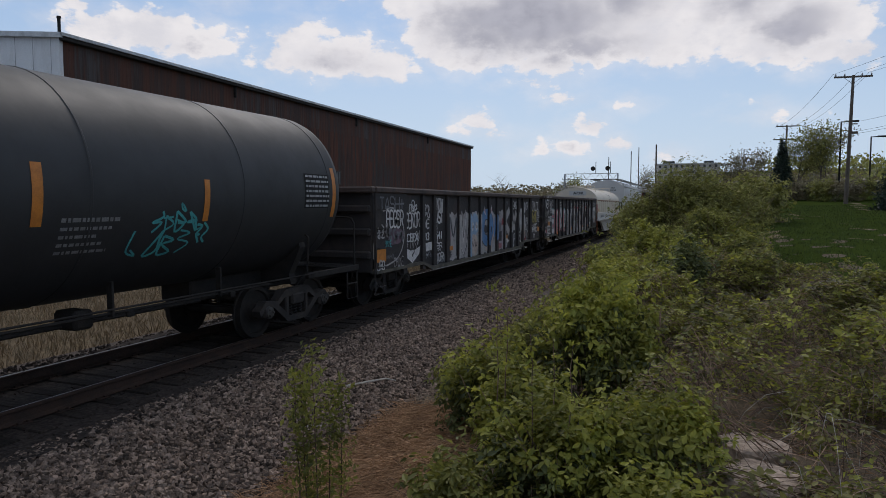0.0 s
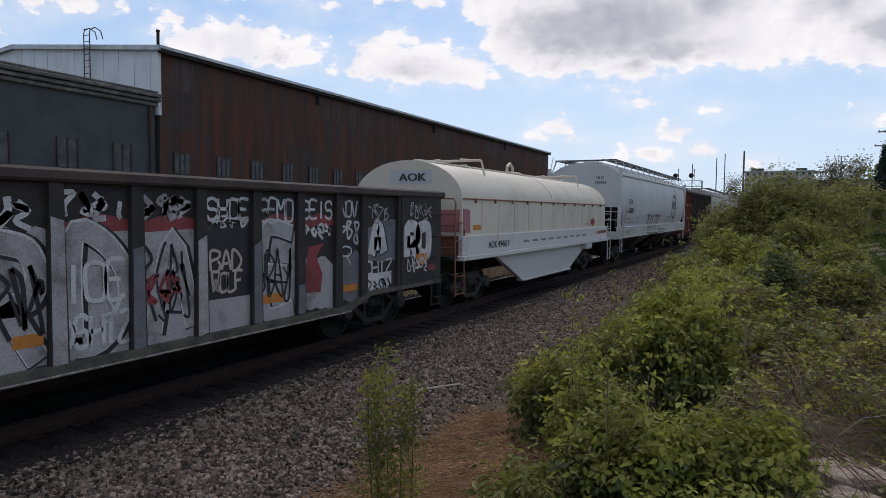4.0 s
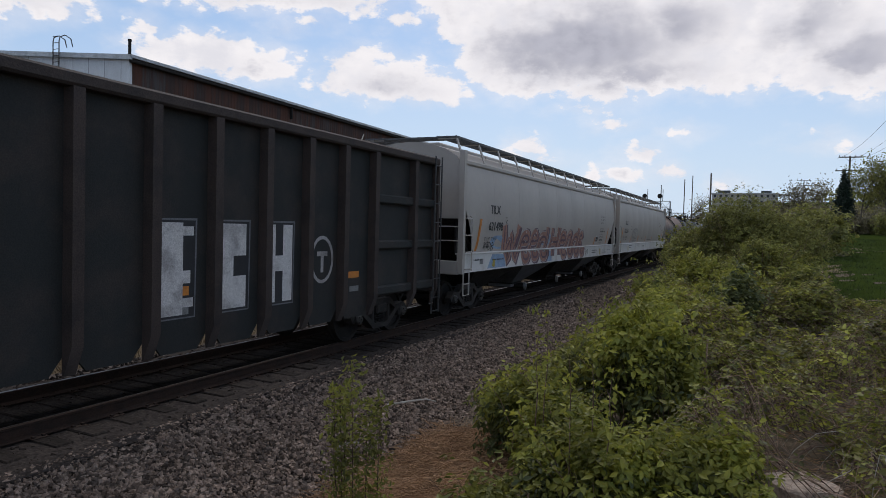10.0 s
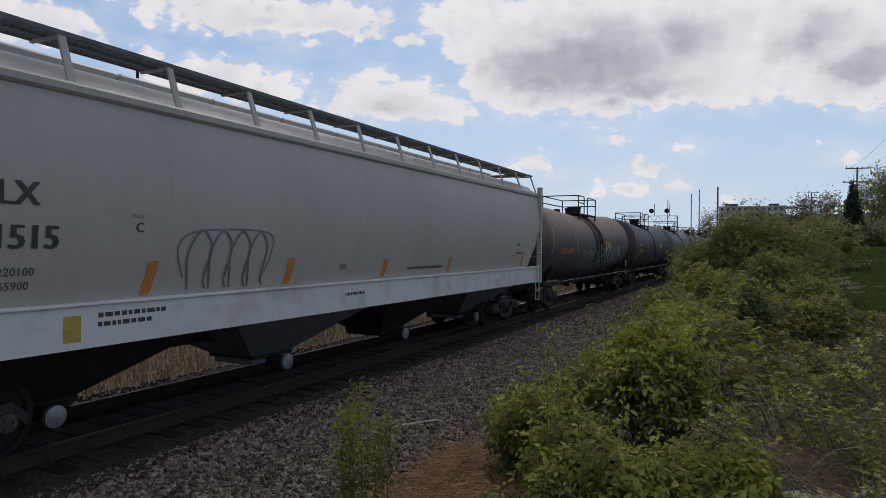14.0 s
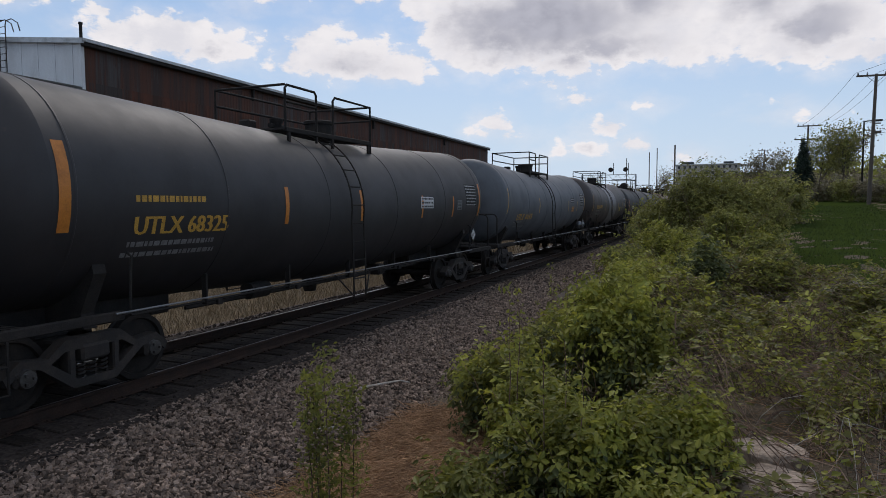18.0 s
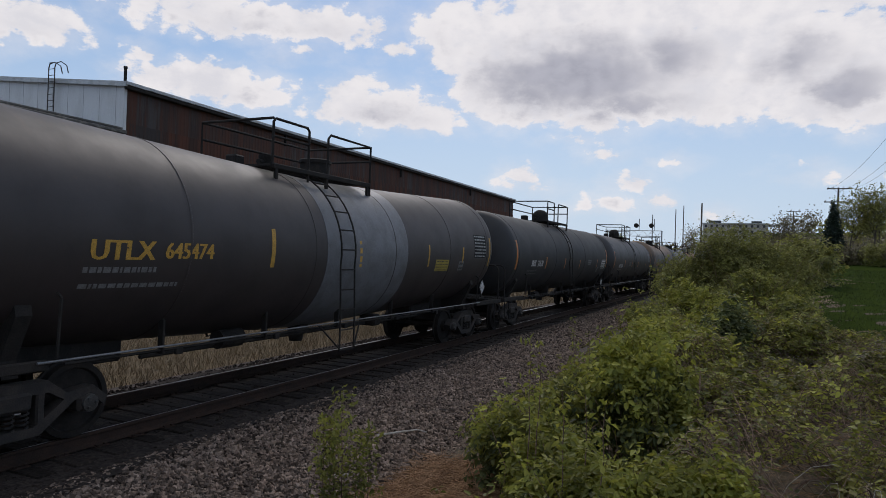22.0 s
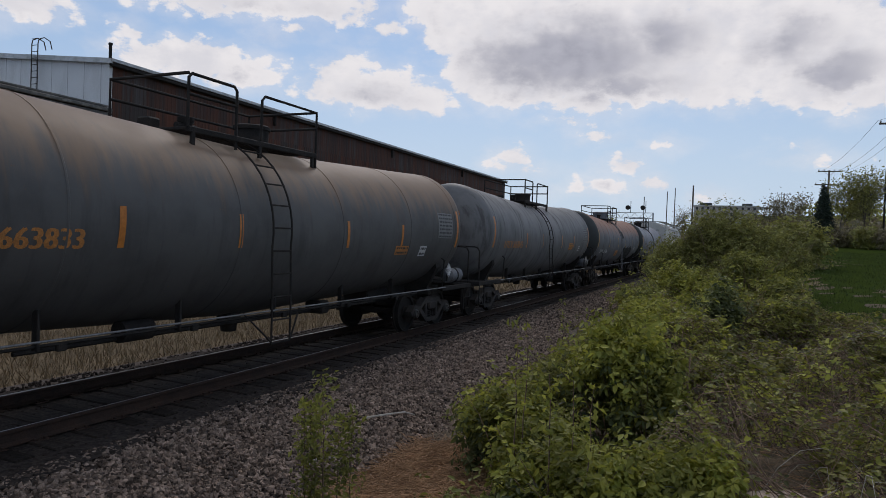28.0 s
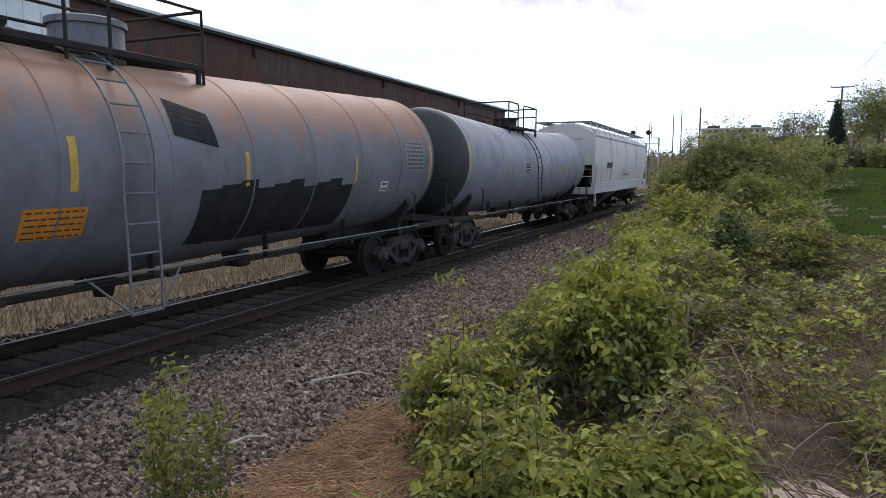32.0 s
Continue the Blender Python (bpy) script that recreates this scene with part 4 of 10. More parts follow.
# industrial building across the track: rust-red ribbed cladding, pale gable, lower grey wing
BN, BF = (-25.75, 20.83), (-27.17, 79.2)     # near and far foot of the long wall
B_ANG = math.degrees(math.atan2(BF[1] - BN[1], BF[0] - BN[0]))
B_LEN = math.hypot(BF[0] - BN[0], BF[1] - BN[1])
EAVE = 9.62
shed = thing("industrial_shed", "long rust-streaked corrugated steel shed with pale gable end", "industrial building", (BN[0], BN[1], -0.35), kind="structure", rz=B_ANG - 90)
EH = EAVE + 0.35
DEPTH = 21.3


def ribbed_sheet(y0, y1, z0, z1, x, pitch=0.24, depth=0.008, face=1):
    """Ribbed cladding in the plane x, ribs upright."""
    n = max(1, int(round((y1 - y0) / pitch)))
    b, pts = Mesh(), []
    for k in range(n):
        a = y0 + (y1 - y0) * k / n
        w = (y1 - y0) / n
        pts += [(a, 0.0), (a + w * 0.55, 0.0), (a + w * 0.65, depth), (a + w * 0.9, depth)]
    pts.append((y1, 0.0))
    vs = [(x + face * d, a, z) for a, d in pts for z in (z0, z1)]
    b.add(vs, [(2 * k, 2 * k + 2, 2 * k + 3, 2 * k + 1) for k in range(len(pts) - 1)])
    return b


core = Mesh().prism([(-0.02, -0.2), (-0.02, EH - 0.1), (-DEPTH / 2, EH + 0.95), (-DEPTH, EH - 0.1), (-DEPTH, -0.2)], 0.05, B_LEN - 0.05, "y")
part("wall", core, M["darkwall"], shed)
row_z = [0.0, 2.5, 3.9, 6.35, 8.2, EH - 0.12]
rs = random.Random(5)
for r in range(len(row_z) - 1):
    y = 0.0
    while y < B_LEN - 0.2:
        w = min(rs.choice((2.6, 3.2, 3.9)), B_LEN - y)
        part("cladding_sheet", ribbed_sheet(y, y + w, row_z[r] - 0.06, row_z[r + 1], 0.02 + 0.012 * (r % 2) + 0.004 * rs.random()), M["darkclad" if r == len(row_z) - 2 else "rustwall"], shed, smooth=False)
        y += w
# high strip of small steel windows, some broken, some boarded
for wy in (0.75, 3.4, 5.85, 8.4, 10.8, 13.3, 15.8, 18.4, 21.0, 23.5):
    fr = part("window", Mesh().box(0.05, 0.09, wy, wy + 0.95, 4.3, 5.25, 0.01), M["glass"], shed, "grimy steel-framed window")
    g = Mesh()
    for k in range(4):
        g.box(0.06, 0.115, wy - 0.03 + k * 0.31, wy + 0.03 + k * 0.31, 4.28, 5.28, 0.008)
    g.box(0.06, 0.12, wy - 0.05, wy + 1.0, 4.24, 4.31, 0.008).box(0.06, 0.12, wy - 0.05, wy + 1.0, 5.22, 5.28, 0.008)
    part("window_frame", g, M["winframe"], fr)
# roof: pale edge trim along the long eave and up the gable
part("roof", Mesh().prism([(0.28, EH - 0.02), (-DEPTH / 2, EH + 1.12), (-DEPTH - 0.28, EH - 0.02), (-DEPTH - 0.28, EH - 0.1), (-DEPTH / 2, EH + 1.0), (0.28, EH - 0.1)], -0.2, B_LEN + 0.2, "y"), M["roofedge"], shed, "pale metal roof")
part("gutter", Mesh().box(0.10, 0.30, -0.15, B_LEN + 0.15, EH - 0.30, EH - 0.11, 0.03), M["underframe"], shed, "dark eaves gutter")
part("eave_trim", Mesh().box(0.30, 0.34, -0.2, B_LEN + 0.2, EH - 0.12, EH + 0.03, 0.01), M["roofedge"], shed)
for dy in (11.5, 27.0, 43.0):
    part("downpipe_bracket", Mesh().box(0.08, 0.26, dy, dy + 0.12, EH - 0.95, EH - 0.3, 0.02), M["underframe"], shed)
# gable of pale sheets
gb = Mesh()
n = 40
for k in range(n):
    xa, xb = -DEPTH * k / n, -DEPTH * (k + 1) / n
    top = lambda x: EH - 0.1 + 1.05 * (1 - abs(x + DEPTH / 2) / (DEPTH / 2))
    d = -0.012 if k % 2 else 0.0
    gb.add([(xa, d, 6.9), (xb, d, 6.9), (xb, d, top(xb)), (xa, d, top(xa))], [(0, 1, 2, 3)])
part("gable_wall", gb, M["whitewall"], shed, "pale grey ribbed gable cladding", smooth=False)
part("corner_trim", Mesh().box(-0.18, 0.06, -0.08, 0.1, 6.9, EH - 0.08, 0.02), M["whitewall"], shed)
part("verge_trim", Mesh().prism([(0.3, EH + 0.02), (-DEPTH / 2, EH + 1.14), (-DEPTH - 0.3, EH + 0.02), (-DEPTH - 0.3, EH - 0.2), (-DEPTH / 2, EH + 0.92), (0.3, EH - 0.2)], -0.22, -0.1, "y"), M["roofedge"], shed)
part("roof_vent", Mesh().lathe([(0, 0.07), (0.85, 0.07), (0.86, 0.09), (0.95, 0.09), (0.95, 0.0)], 10, "z", (-0.3, 0.25, EH - 0.1)), M["underframe"], shed, "thin vent pipe")
lad = Mesh()
for sx in (-4.72, -4.30):
    lad.tube([(sx, -0.30, 6.9), (sx, -0.30, EH + 1.0), (sx, -0.25, EH + 1.2), (sx, 0.0, EH + 1.35), (sx, 0.3, EH + 1.25), (sx, 0.4, EH + 0.9)], 0.025)
for k in range(15):
    lad.tube([(-4.72, -0.30, 7.0 + k * 0.3), (-4.30, -0.30, 7.0 + k * 0.3)], 0.016)
roof_ladder = part("roof_ladder", lad, M["winframe"], shed, "dark steel roof access ladder")

# lower grey wing in front of the gable
wing = thing("shed_wing", "low slate-grey wing with tar roof edge and small windows", "industrial building", (-25.9, 20.75, -0.35), kind="structure", rz=B_ANG - 90)
part("wall", Mesh().box(-16, 0.0, -60, -0.02, -0.2, 7.5, 0.02), M["darkwall"], wing)
for k in range(3):
    part("roof_edge", Mesh().box(-0.3, 0.16 + 0.10 * k, -60.2, 0.12, 7.28 + 0.19 * k, 7.44 + 0.19 * k, 0.03), M["oldroof"], wing, "layered tar and metal roof edge")
part("roof", Mesh().box(-16.2, 0.2, -60.2, 0.1, 7.86, 7.95, 0.02), M["oldroof"], wing)
part("corner_pipe", Mesh().tube([(0.08, -0.35, 0), (0.08, -0.35, 7.2)], 0.06, 8), M["rustwall"], wing)
for wy in (-4.7, -2.2, -7.4, -10.2, -13.2, -16.4, -20, -24):
    w = part("window", Mesh().box(0.0, 0.03, wy, wy + 0.85, 4.25, 5.4, 0.01), M["glass"], wing, "dim small-paned window")
    g = Mesh()
    for k in range(3):
        g.box(0.02, 0.07, wy - 0.04 + k * 0.43, wy + 0.04 + k * 0.43, 4.2, 5.45, 0.01)
    g.box(0.02, 0.08, wy - 0.06, wy + 0.92, 4.15, 4.24, 0.01)
    part("window_frame", g, M["winframe"], w)

# ---- the train ----
R_TANK, Z_TANK = 1.445, 2.54
SHARED = {}


def shared(name, make, material, smooth=True):
    if name not in SHARED:
        me = make().data(name, smooth)
        me.materials.append(material)
        SHARED[name] = me
    return SHARED[name]


WHEELS, CARS = [], []
WHEEL_R = 0.457


def wheelset_mesh():
    b = Mesh()
    for sx in (-0.755, 0.755):
        s = 1 if sx > 0 else -1
        prof = [(-0.07, 0.06), (-0.07, 0.13), (-0.03, 0.15), (-0.02, 0.36), (-0.075, 0.385), (-0.075, 0.485), (-0.045, 0.485), (-0.035, WHEEL_R), (0.06, WHEEL_R - 0.005),
                (0.062, 0.385), (0.02, 0.37), (0.01, 0.16), (0.07, 0.14), (0.07, 0.06)]
        b.lathe([(sx + s * h, r) for h, r in prof], 28, "x", (0, 0, 0))
    b.lathe([(-1.06, 0.0), (-1.06, 0.085), (-0.9, 0.085), (-0.85, 0.07), (0.85, 0.07), (0.9, 0.085), (1.06, 0.085), (1.06, 0.0)], 14, "x")
    return b


def cap_mesh():
    b = Mesh()
    for s in (1,):
        b.lathe([(s * 1.06, 0.0), (s * 1.06, 0.11), (s * 1.12, 0.10), (s * 1.12, 0.0)], 12, "x")
        for k in range(3):
            a = 2 * math.pi * k / 3
            b.box(s * 1.13 - 0.015, s * 1.13 + 0.015, 0.06 * math.cos(a) - 0.018, 0.06 * math.cos(a) + 0.018, 0.06 * math.sin(a) - 0.018, 0.06 * math.sin(a) + 0.018, 0.004)
    return b


def bogie_mesh():
    b = Mesh()
    for s in (-1, 1):
        x0, x1 = (0.90, 1.07) if s > 0 else (-1.07, -0.90)
        # arched top member, dropped lower member, columns
        b.prism([(-1.14, 0.50), (-0.95, 0.66), (-0.62, 0.62), (-0.38, 0.80), (0.38, 0.80), (0.62, 0.62), (0.95, 0.66), (1.14, 0.50), (1.10, 0.40), (0.92, 0.57),
                 (0.66, 0.50), (0.40, 0.66), (-0.40, 0.66), (-0.66, 0.50), (-0.92, 0.57), (-1.10, 0.40)], x0, x1, "x")
        b.prism([(-0.72, 0.52), (-0.30, 0.20), (0.30, 0.20), (0.72, 0.52), (0.60, 0.56), (0.24, 0.30), (-0.24, 0.30), (-0.60, 0.56)], x0, x1, "x")
        for c in (-0.31, 0.31):
            b.box(x0, x1, c - 0.05, c + 0.05, 0.26, 0.70, 0.02)
        for c in (-0.89, 0.89):
            b.box(x0 - 0.02 * s, x1 + 0.02, c - 0.14, c + 0.14, 0.36, 0.56, 0.04)
    b.box(-1.1, 1.1, -0.20, 0.20, 0.50, 0.70, 0.03)
    b.box(-0.3, 0.3, -0.26, 0.26, 0.68, 0.80, 0.04)
    return b


def spring_mesh():
    return Mesh().tube([(0.985 + 0.055 * math.cos(k * 0.9), 0.055 * math.sin(k * 0.9), 0.30 + k * 0.0072) for k in range(29)], 0.014, 5)


def shoe_mesh():
    b = Mesh()
    for s in (-1, 1):
        for e in (-1, 1):
            b.box(s * 0.755 - 0.06, s * 0.755 + 0.06, e * 0.36 - 0.04, e * 0.36 + 0.04, 0.32, 0.62, 0.02)
    b.box(-0.8, 0.8, -0.40, -0.34, 0.40, 0.47, 0.01).box(-0.8, 0.8, 0.34, 0.40, 0.40, 0.47, 0.01)
    return b


def add_bogie(car, y):
    bg_ = part("bogie", shared("bogie", bogie_mesh, M["bogie"]), M["bogie"], car, "dark cast-steel bogie")
    bg_.location = (0, y, 0)
    for rz in (0, math.pi):
        for c in (-0.16, 0.0, 0.16):
            sp = part("spring", shared("spring", spring_mesh, M["bogie"]), M["bogie"], bg_)
            sp.location.y, sp.rotation_euler = c, (0, 0, rz)
    part("brake_beam", shared("brake_beam", shoe_mesh, M["underframe"]), M["underframe"], bg_)
    for e in (-0.89, 0.89):
        w = part("wheelset", shared("wheelset", wheelset_mesh, M["wheel"]), M["wheel"], bg_, "steel wheels on an axle")
        w.location = (0, e, WHEEL_R)
        if "axle_cap" not in SHARED:
            me = cap_mesh().data("axle_cap")
            me.materials.append(M["bright"])
            SHARED["axle_cap"] = me
        WHEELS.append((w, e))
    for e in (-0.89, 0.89):
        for rz in (0, math.pi):
            c = part("axle_cap", SHARED["axle_cap"], M["bright"], bg_)
            c.location, c.rotation_euler = (0, e, WHEEL_R), (0, 0, rz)


def coupler_mesh():
    b = Mesh()
    b.box(-0.09, 0.09, -0.55, 0.35, 0.78, 0.95, 0.03)
    b.prism([(-0.16, -0.62), (0.10, -0.66), (0.17, -0.52), (0.14, -0.36), (-0.14, -0.34), (-0.18, -0.46)], 0.74, 1.0, "z")
    b.tube([(0.22, 0.1, 0.80), (0.26, -0.25, 0.55), (0.22, -0.5, 0.42), (0.18, -0.72, 0.50)], 0.028, 6)
    b.tube([(0.2, -0.1, 1.02), (0.7, -0.12, 1.05), (1.25, -0.1, 0.98), (1.3, -0.1, 0.8)], 0.014, 5)
    return b


def add_couplers(car, y0, y1):
    for y, rz in ((y0, 0), (y1, math.pi)):
        c = part("coupler", shared("coupler", coupler_mesh, M["underframe"]), M["underframe"], car, "knuckle coupler with air hose")
        c.location, c.rotation_euler = (0, y, 0), (0, 0, rz)


def car_at(name, label, category, u):
    c = thing(name, label, category, (TRACK_X, u, 0), group="freight cars in the train")
    CARS.append((c, u))
    return c


def ladder(parent, x, y0, y1, z0, z1, step=0.34, r=0.014, material=None, name="ladder", off=0.0, rail=True):
    b = Mesh()
    if rail:
        b.tube([(x, y0, z0), (x, y0, z1)], r * 1.3, 5).tube([(x, y1, z0), (x, y1, z1)], r * 1.3, 5)
    n = int((z1 - z0) / step)
    for k in range(n + 1):
        b.tube([(x + off, y0, z0 + 0.05 + k * step), (x + off, y1, z0 + 0.05 + k * step)], r, 5)
    return part(name, b, material or M["underframe"], parent)


def head_profile(L, r, depth=0.62, n=9):
    p = [(-depth, 0.0)]
    for k in range(1, n):
        a = math.pi / 2 * k / n
        p.append((-depth * math.cos(a) ** 1.0, r * math.sin(a) ** 0.82))
    p.append((0, r))
    return p


def tank_car(u0, u1, paint, label, letter, stripes, spec):
    L = u1 - u0
    r, zc, sag = spec.get("shape", (R_TANK, Z_TANK, 0.25))
    car = car_at("tank_car", label, "tank car", u0)
    hp = head_profile(L, r)

    def dip(y):
        """Both halves of the shell fall towards the outlet in the middle."""
        return sag * max(0.0, 1 - abs(2 * y / L - 1)) ** 0.92

    def ring(prof_):
        m = Mesh().lathe(prof_, 56, "y", (0, 0, zc))
        m.v = [(x_, y_, z_ - dip(y_)) for x_, y_, z_ in m.v]
        return m
    part("tank_shell", ring([(L * k / 24, r) for k in range(25)]), paint, car)
    for ends in (hp, [(L - h, q) for h, q in hp[::-1]]):
        part("tank_head", Mesh().lathe(ends, 56, "y", (0, 0, zc)), spec.get("head", paint), car, "domed tank end")
    for f in spec.get("seams", (0.02, 0.2, 0.4, 0.6, 0.8, 0.98)):
        y = L * f
        part("weld_seam", ring([(y - 0.02, r + 0.001), (y - 0.01, r + 0.009), (y + 0.01, r + 0.009), (y + 0.02, r + 0.001)]), paint, car)
    if "band" in spec:
        y0, y1, m = spec["band"]
        part("repainted_band", ring([(y0, r), (y0, r + 0.005), ((y0 + y1) / 2 - 0.5, r + 0.005), ((y0 + y1) / 2, r + 0.005), (y1, r + 0.005), (y1, r)]), m, car, "blue-grey repainted band round the tank")
    dark = M["underframe"]
    # stub sills, bolsters and saddles
    for e, s in ((0.0, 1), (L, -1)):
        part("stub_sill", Mesh().box(-0.32, 0.32, min(e - s * 0.95, e + s * 2.7), max(e - s * 0.95, e + s * 2.7), 0.74, 1.12, 0.03), dark, car)
        c = e + s * 0.75
        sad = Mesh().prism([(-1.16, 1.70), (-1.20, 1.55), (-0.95, 1.05), (-1.0, 0.86), (1.0, 0.86), (0.95, 1.05), (1.20, 1.55), (1.16, 1.70), (1.0, 1.48), (0.55, 1.18), (-0.55, 1.18), (-1.0, 1.48)], c - 0.09, c + 0.09, "y")
        part("saddle", sad, dark, car)
        plat = Mesh().box(-1.42, 1.42, e - s * 1.0 - 0.03, e - s * 1.0 + 0.03, 0.98, 1.09, 0.01).box(1.34, 1.42, min(e - s, e + s * 0.9), max(e - s, e + s * 0.9), 0.98, 1.09, 0.01)
        plat.box(-1.42, -1.34, min(e - s, e + s * 0.9), max(e - s, e + s * 0.9), 0.98, 1.09, 0.01)
        plat = part("end_platform", plat, dark, car, "end walkway grating")
        for k in range(9):
            bar = part("slat", shared("end_slat", lambda: Mesh().box(-1.4, 1.4, -0.012, 0.012, 1.06, 1.09, 0.004), dark), dark, plat)
            bar.location.y = e - s * (0.35 + 0.075 * k)
        y = e - s * 0.92
        hoop = Mesh().tube([(-1.36, y, 1.05), (-1.36, y, 1.95), (-1.30, y, 2.05), (-1.2, y, 2.08), (1.2, y, 2.08), (1.30, y, 2.05), (1.36, y, 1.95), (1.36, y, 1.05)], 0.022, 7)
        part("end_handrail", hoop, dark, car)
        hr = Mesh().tube([(1.40, e - s * 0.95, 1.04), (1.40, e - s * 0.95, 0.42), (1.40, e - s * 0.55, 0.42), (1.40, e - s * 0.55, 1.04)], 0.018, 6)
        hr.tube([(1.40, e - s * 0.95, 0.72), (1.40, e - s * 0.55, 0.72)], 0.016, 6)
        part("sill_step", hr, dark, car)
        part("handhold", Mesh().tube([(1.43, c + s * 0.22, 1.1), (1.47, c + s * 0.22, 1.75), (1.40, c + s * 0.22, 1.80)], 0.018, 5), dark, car)
    rod = spec.get("rod", M["rodgrey"])
    part("side_rail", Mesh().tube([(1.44, 0.75, 1.07), (1.44, L - 0.75, 1.07)], 0.014, 8), rod, car, "long side running rail")
    part("side_rail", Mesh().tube([(-1.44, 0.75, 1.07), (-1.44, L - 0.75, 1.07)], 0.014, 8), rod, car)
    br = Mesh().tube([(0.95, 1.4, 0.93), (0.95, L - 1.4, 0.93)], 0.02, 6)
    for k in range(5):
        y = L * (0.2 + 0.15 * k)
        br.box(0.90, 1.0, y - 0.02, y + 0.02, 0.88, 1.35, 0.008).box(0.92, 0.98, y + 0.25, y + 0.37, 0.84, 0.93, 0.01)
    part("brake_rod", br, dark, car)
    val = Mesh().box(0.2, 0.5, L * 0.46, L * 0.46 + 0.32, 0.78, 1.08, 0.04)
    val.lathe([(0.55, 0.0), (0.55, 0.13), (0.8, 0.17), (1.1, 0.17), (1.1, 0.0)], 12, "z", (0, L * 0.5, 0))
    part("bottom_outlet_valve", val, dark, car)
    part("brake_fitting", Mesh().lathe([(L * 0.30, 0), (L * 0.30, 0.15), (L * 0.30 + 0.5, 0.15), (L * 0.30 + 0.5, 0)], 12, "y", (0.6, 0, 0.90)), dark, car)
    part("valve_box", Mesh().box(0.4, 0.8, L * 0.62, L * 0.62 + 0.3, 0.75, 1.0, 0.04), dark, car)
    part("slack_adjuster", Mesh().tube([(0.55, L * 0.2, 0.80), (0.55, L * 0.8, 0.80)], 0.03, 6), dark, car)
    if spec.get("reservoir"):
        y = L - 0.05
        part("air_reservoir", Mesh().lathe([(y, 0), (y + 0.04, 0.15), (y + 0.08, 0.19), (y + 0.72, 0.19), (y + 0.76, 0.15), (y + 0.8, 0)], 18, "y", (1.12, 0, 1.32)), M["galv"] if spec["reservoir"] == 1 else M["greypaint"], car, "grey brake air reservoir")
        part("reservoir_strap", Mesh().lathe([(y + 0.36, 0.195), (y + 0.36, 0.205), (y + 0.42, 0.205), (y + 0.42, 0.195)], 18, "y", (1.12, 0, 1.32)), dark, car)
    # ladder up the near side to the top platform
    ly = L * 0.46 if "ladder" not in spec else spec["ladder"]
    zl = zc - dip(ly)
    for side in (1, -1):
        lm = Mesh()
        arc = [(side * (r + 0.10) * math.cos(a), zl + (r + 0.10) * math.sin(a)) for a in np.linspace(-0.15, 1.28, 12)]
        line = [(side * 1.56, 0.58), (side * 1.56, 1.2)] + arc
        for dy in (-0.23, 0.23):
            lm.tube([(x, ly + dy, z) for x, z in line], 0.017, 6)
        acc, last = 0.0, line[0]
        pos = [line[0]]
        for p in line[1:]:
            d = math.hypot(p[0] - last[0], p[1] - last[1])
            while acc + d >= 0.36:
                f = (0.36 - acc) / d
                last = (last[0] + (p[0] - last[0]) * f, last[1] + (p[1] - last[1]) * f)
                pos.append(last)
                d = math.hypot(p[0] - last[0], p[1] - last[1])
                acc = 0.0
            acc += d
            last = p
        for dy in (-0.5, 0.5):
            lm.tube([(side * 1.56, ly + dy * 0.5, 0.62), (side * 1.40, ly + dy * 1.4, 1.08)], 0.016, 5)
        lmat = spec.get("ladder_mat", dark)
        lp = part("ladder", lm, lmat, car, "side ladder to the top platform")
        for x, z in pos:
            rung = part("rung", shared("rung_" + lmat.name, lambda: Mesh().tube([(0, -0.24, 0), (0, 0.24, 0)], 0.014, 5), lmat), lmat, lp)
            rung.location = (x, ly, z)
    # top platform, railing, manway
    pz, y0, y1 = zl + r + 0.03, ly - 1.3, ly + 1.85
    pl = Mesh()
    for sx in (-0.80, 0.80):
        pl.box(sx - 0.03, sx + 0.03, y0, y1, pz - 0.07, pz + 0.02, 0.01)
        for yy in (y0 + 0.1, (y0 + y1) / 2, y1 - 0.1):
            pl.box(sx - 0.025, sx + 0.025, yy - 0.04, yy + 0.04, pz - 0.26, pz, 0.01)
    pl = part("platform", pl, dark, car, "steel grating top platform")
    for k in range(int((y1 - y0) / 0.09)):
        bar = part("slat", shared("platform_slat", lambda: Mesh().box(-0.80, 0.80, 0.0, 0.03, -0.03, 0.01, 0.004), dark), dark, pl)
        bar.location = (0, y0 + k * 0.09, pz)
    rt = pz + 0.78
    rail = Mesh()

    def hoop(pts):
        rail.tube(pts, 0.024, 7)
    hoop([(0.8, y0, pz), (0.8, y0, rt - 0.06), (0.8, y0 + 0.06, rt), (0.8, ly - 0.36, rt), (0.8, ly - 0.30, rt - 0.06), (0.8, ly - 0.30, pz - 0.2)])
    hoop([(0.8, ly + 0.30, pz - 0.2), (0.8, ly + 0.30, rt - 0.08), (0.8, ly + 0.38, rt), (0.8, y1, rt), (0.8, y1, pz - 0.25)])
    hoop([(-0.8, y0, pz), (-0.8, y0, rt), (-0.8, y1, rt), (-0.8, y1, pz)])
    hoop([(-0.8, y1, rt), (0.8, y1, rt)])
    hoop([(-0.8, y0, rt), (0.8, y0, rt)])
    hoop([(-0.8, y1, rt - 0.3), (0.8, y1, rt - 0.3)])
    hoop([(-0.8, y0, rt - 0.3), (-0.8, y1, rt - 0.3)])
    hoop([(0.8, y0, rt - 0.3), (0.8, ly - 0.3, rt - 0.3)])
    part("railing", rail, dark, car, "bent-pipe safety railing")
    man = Mesh()
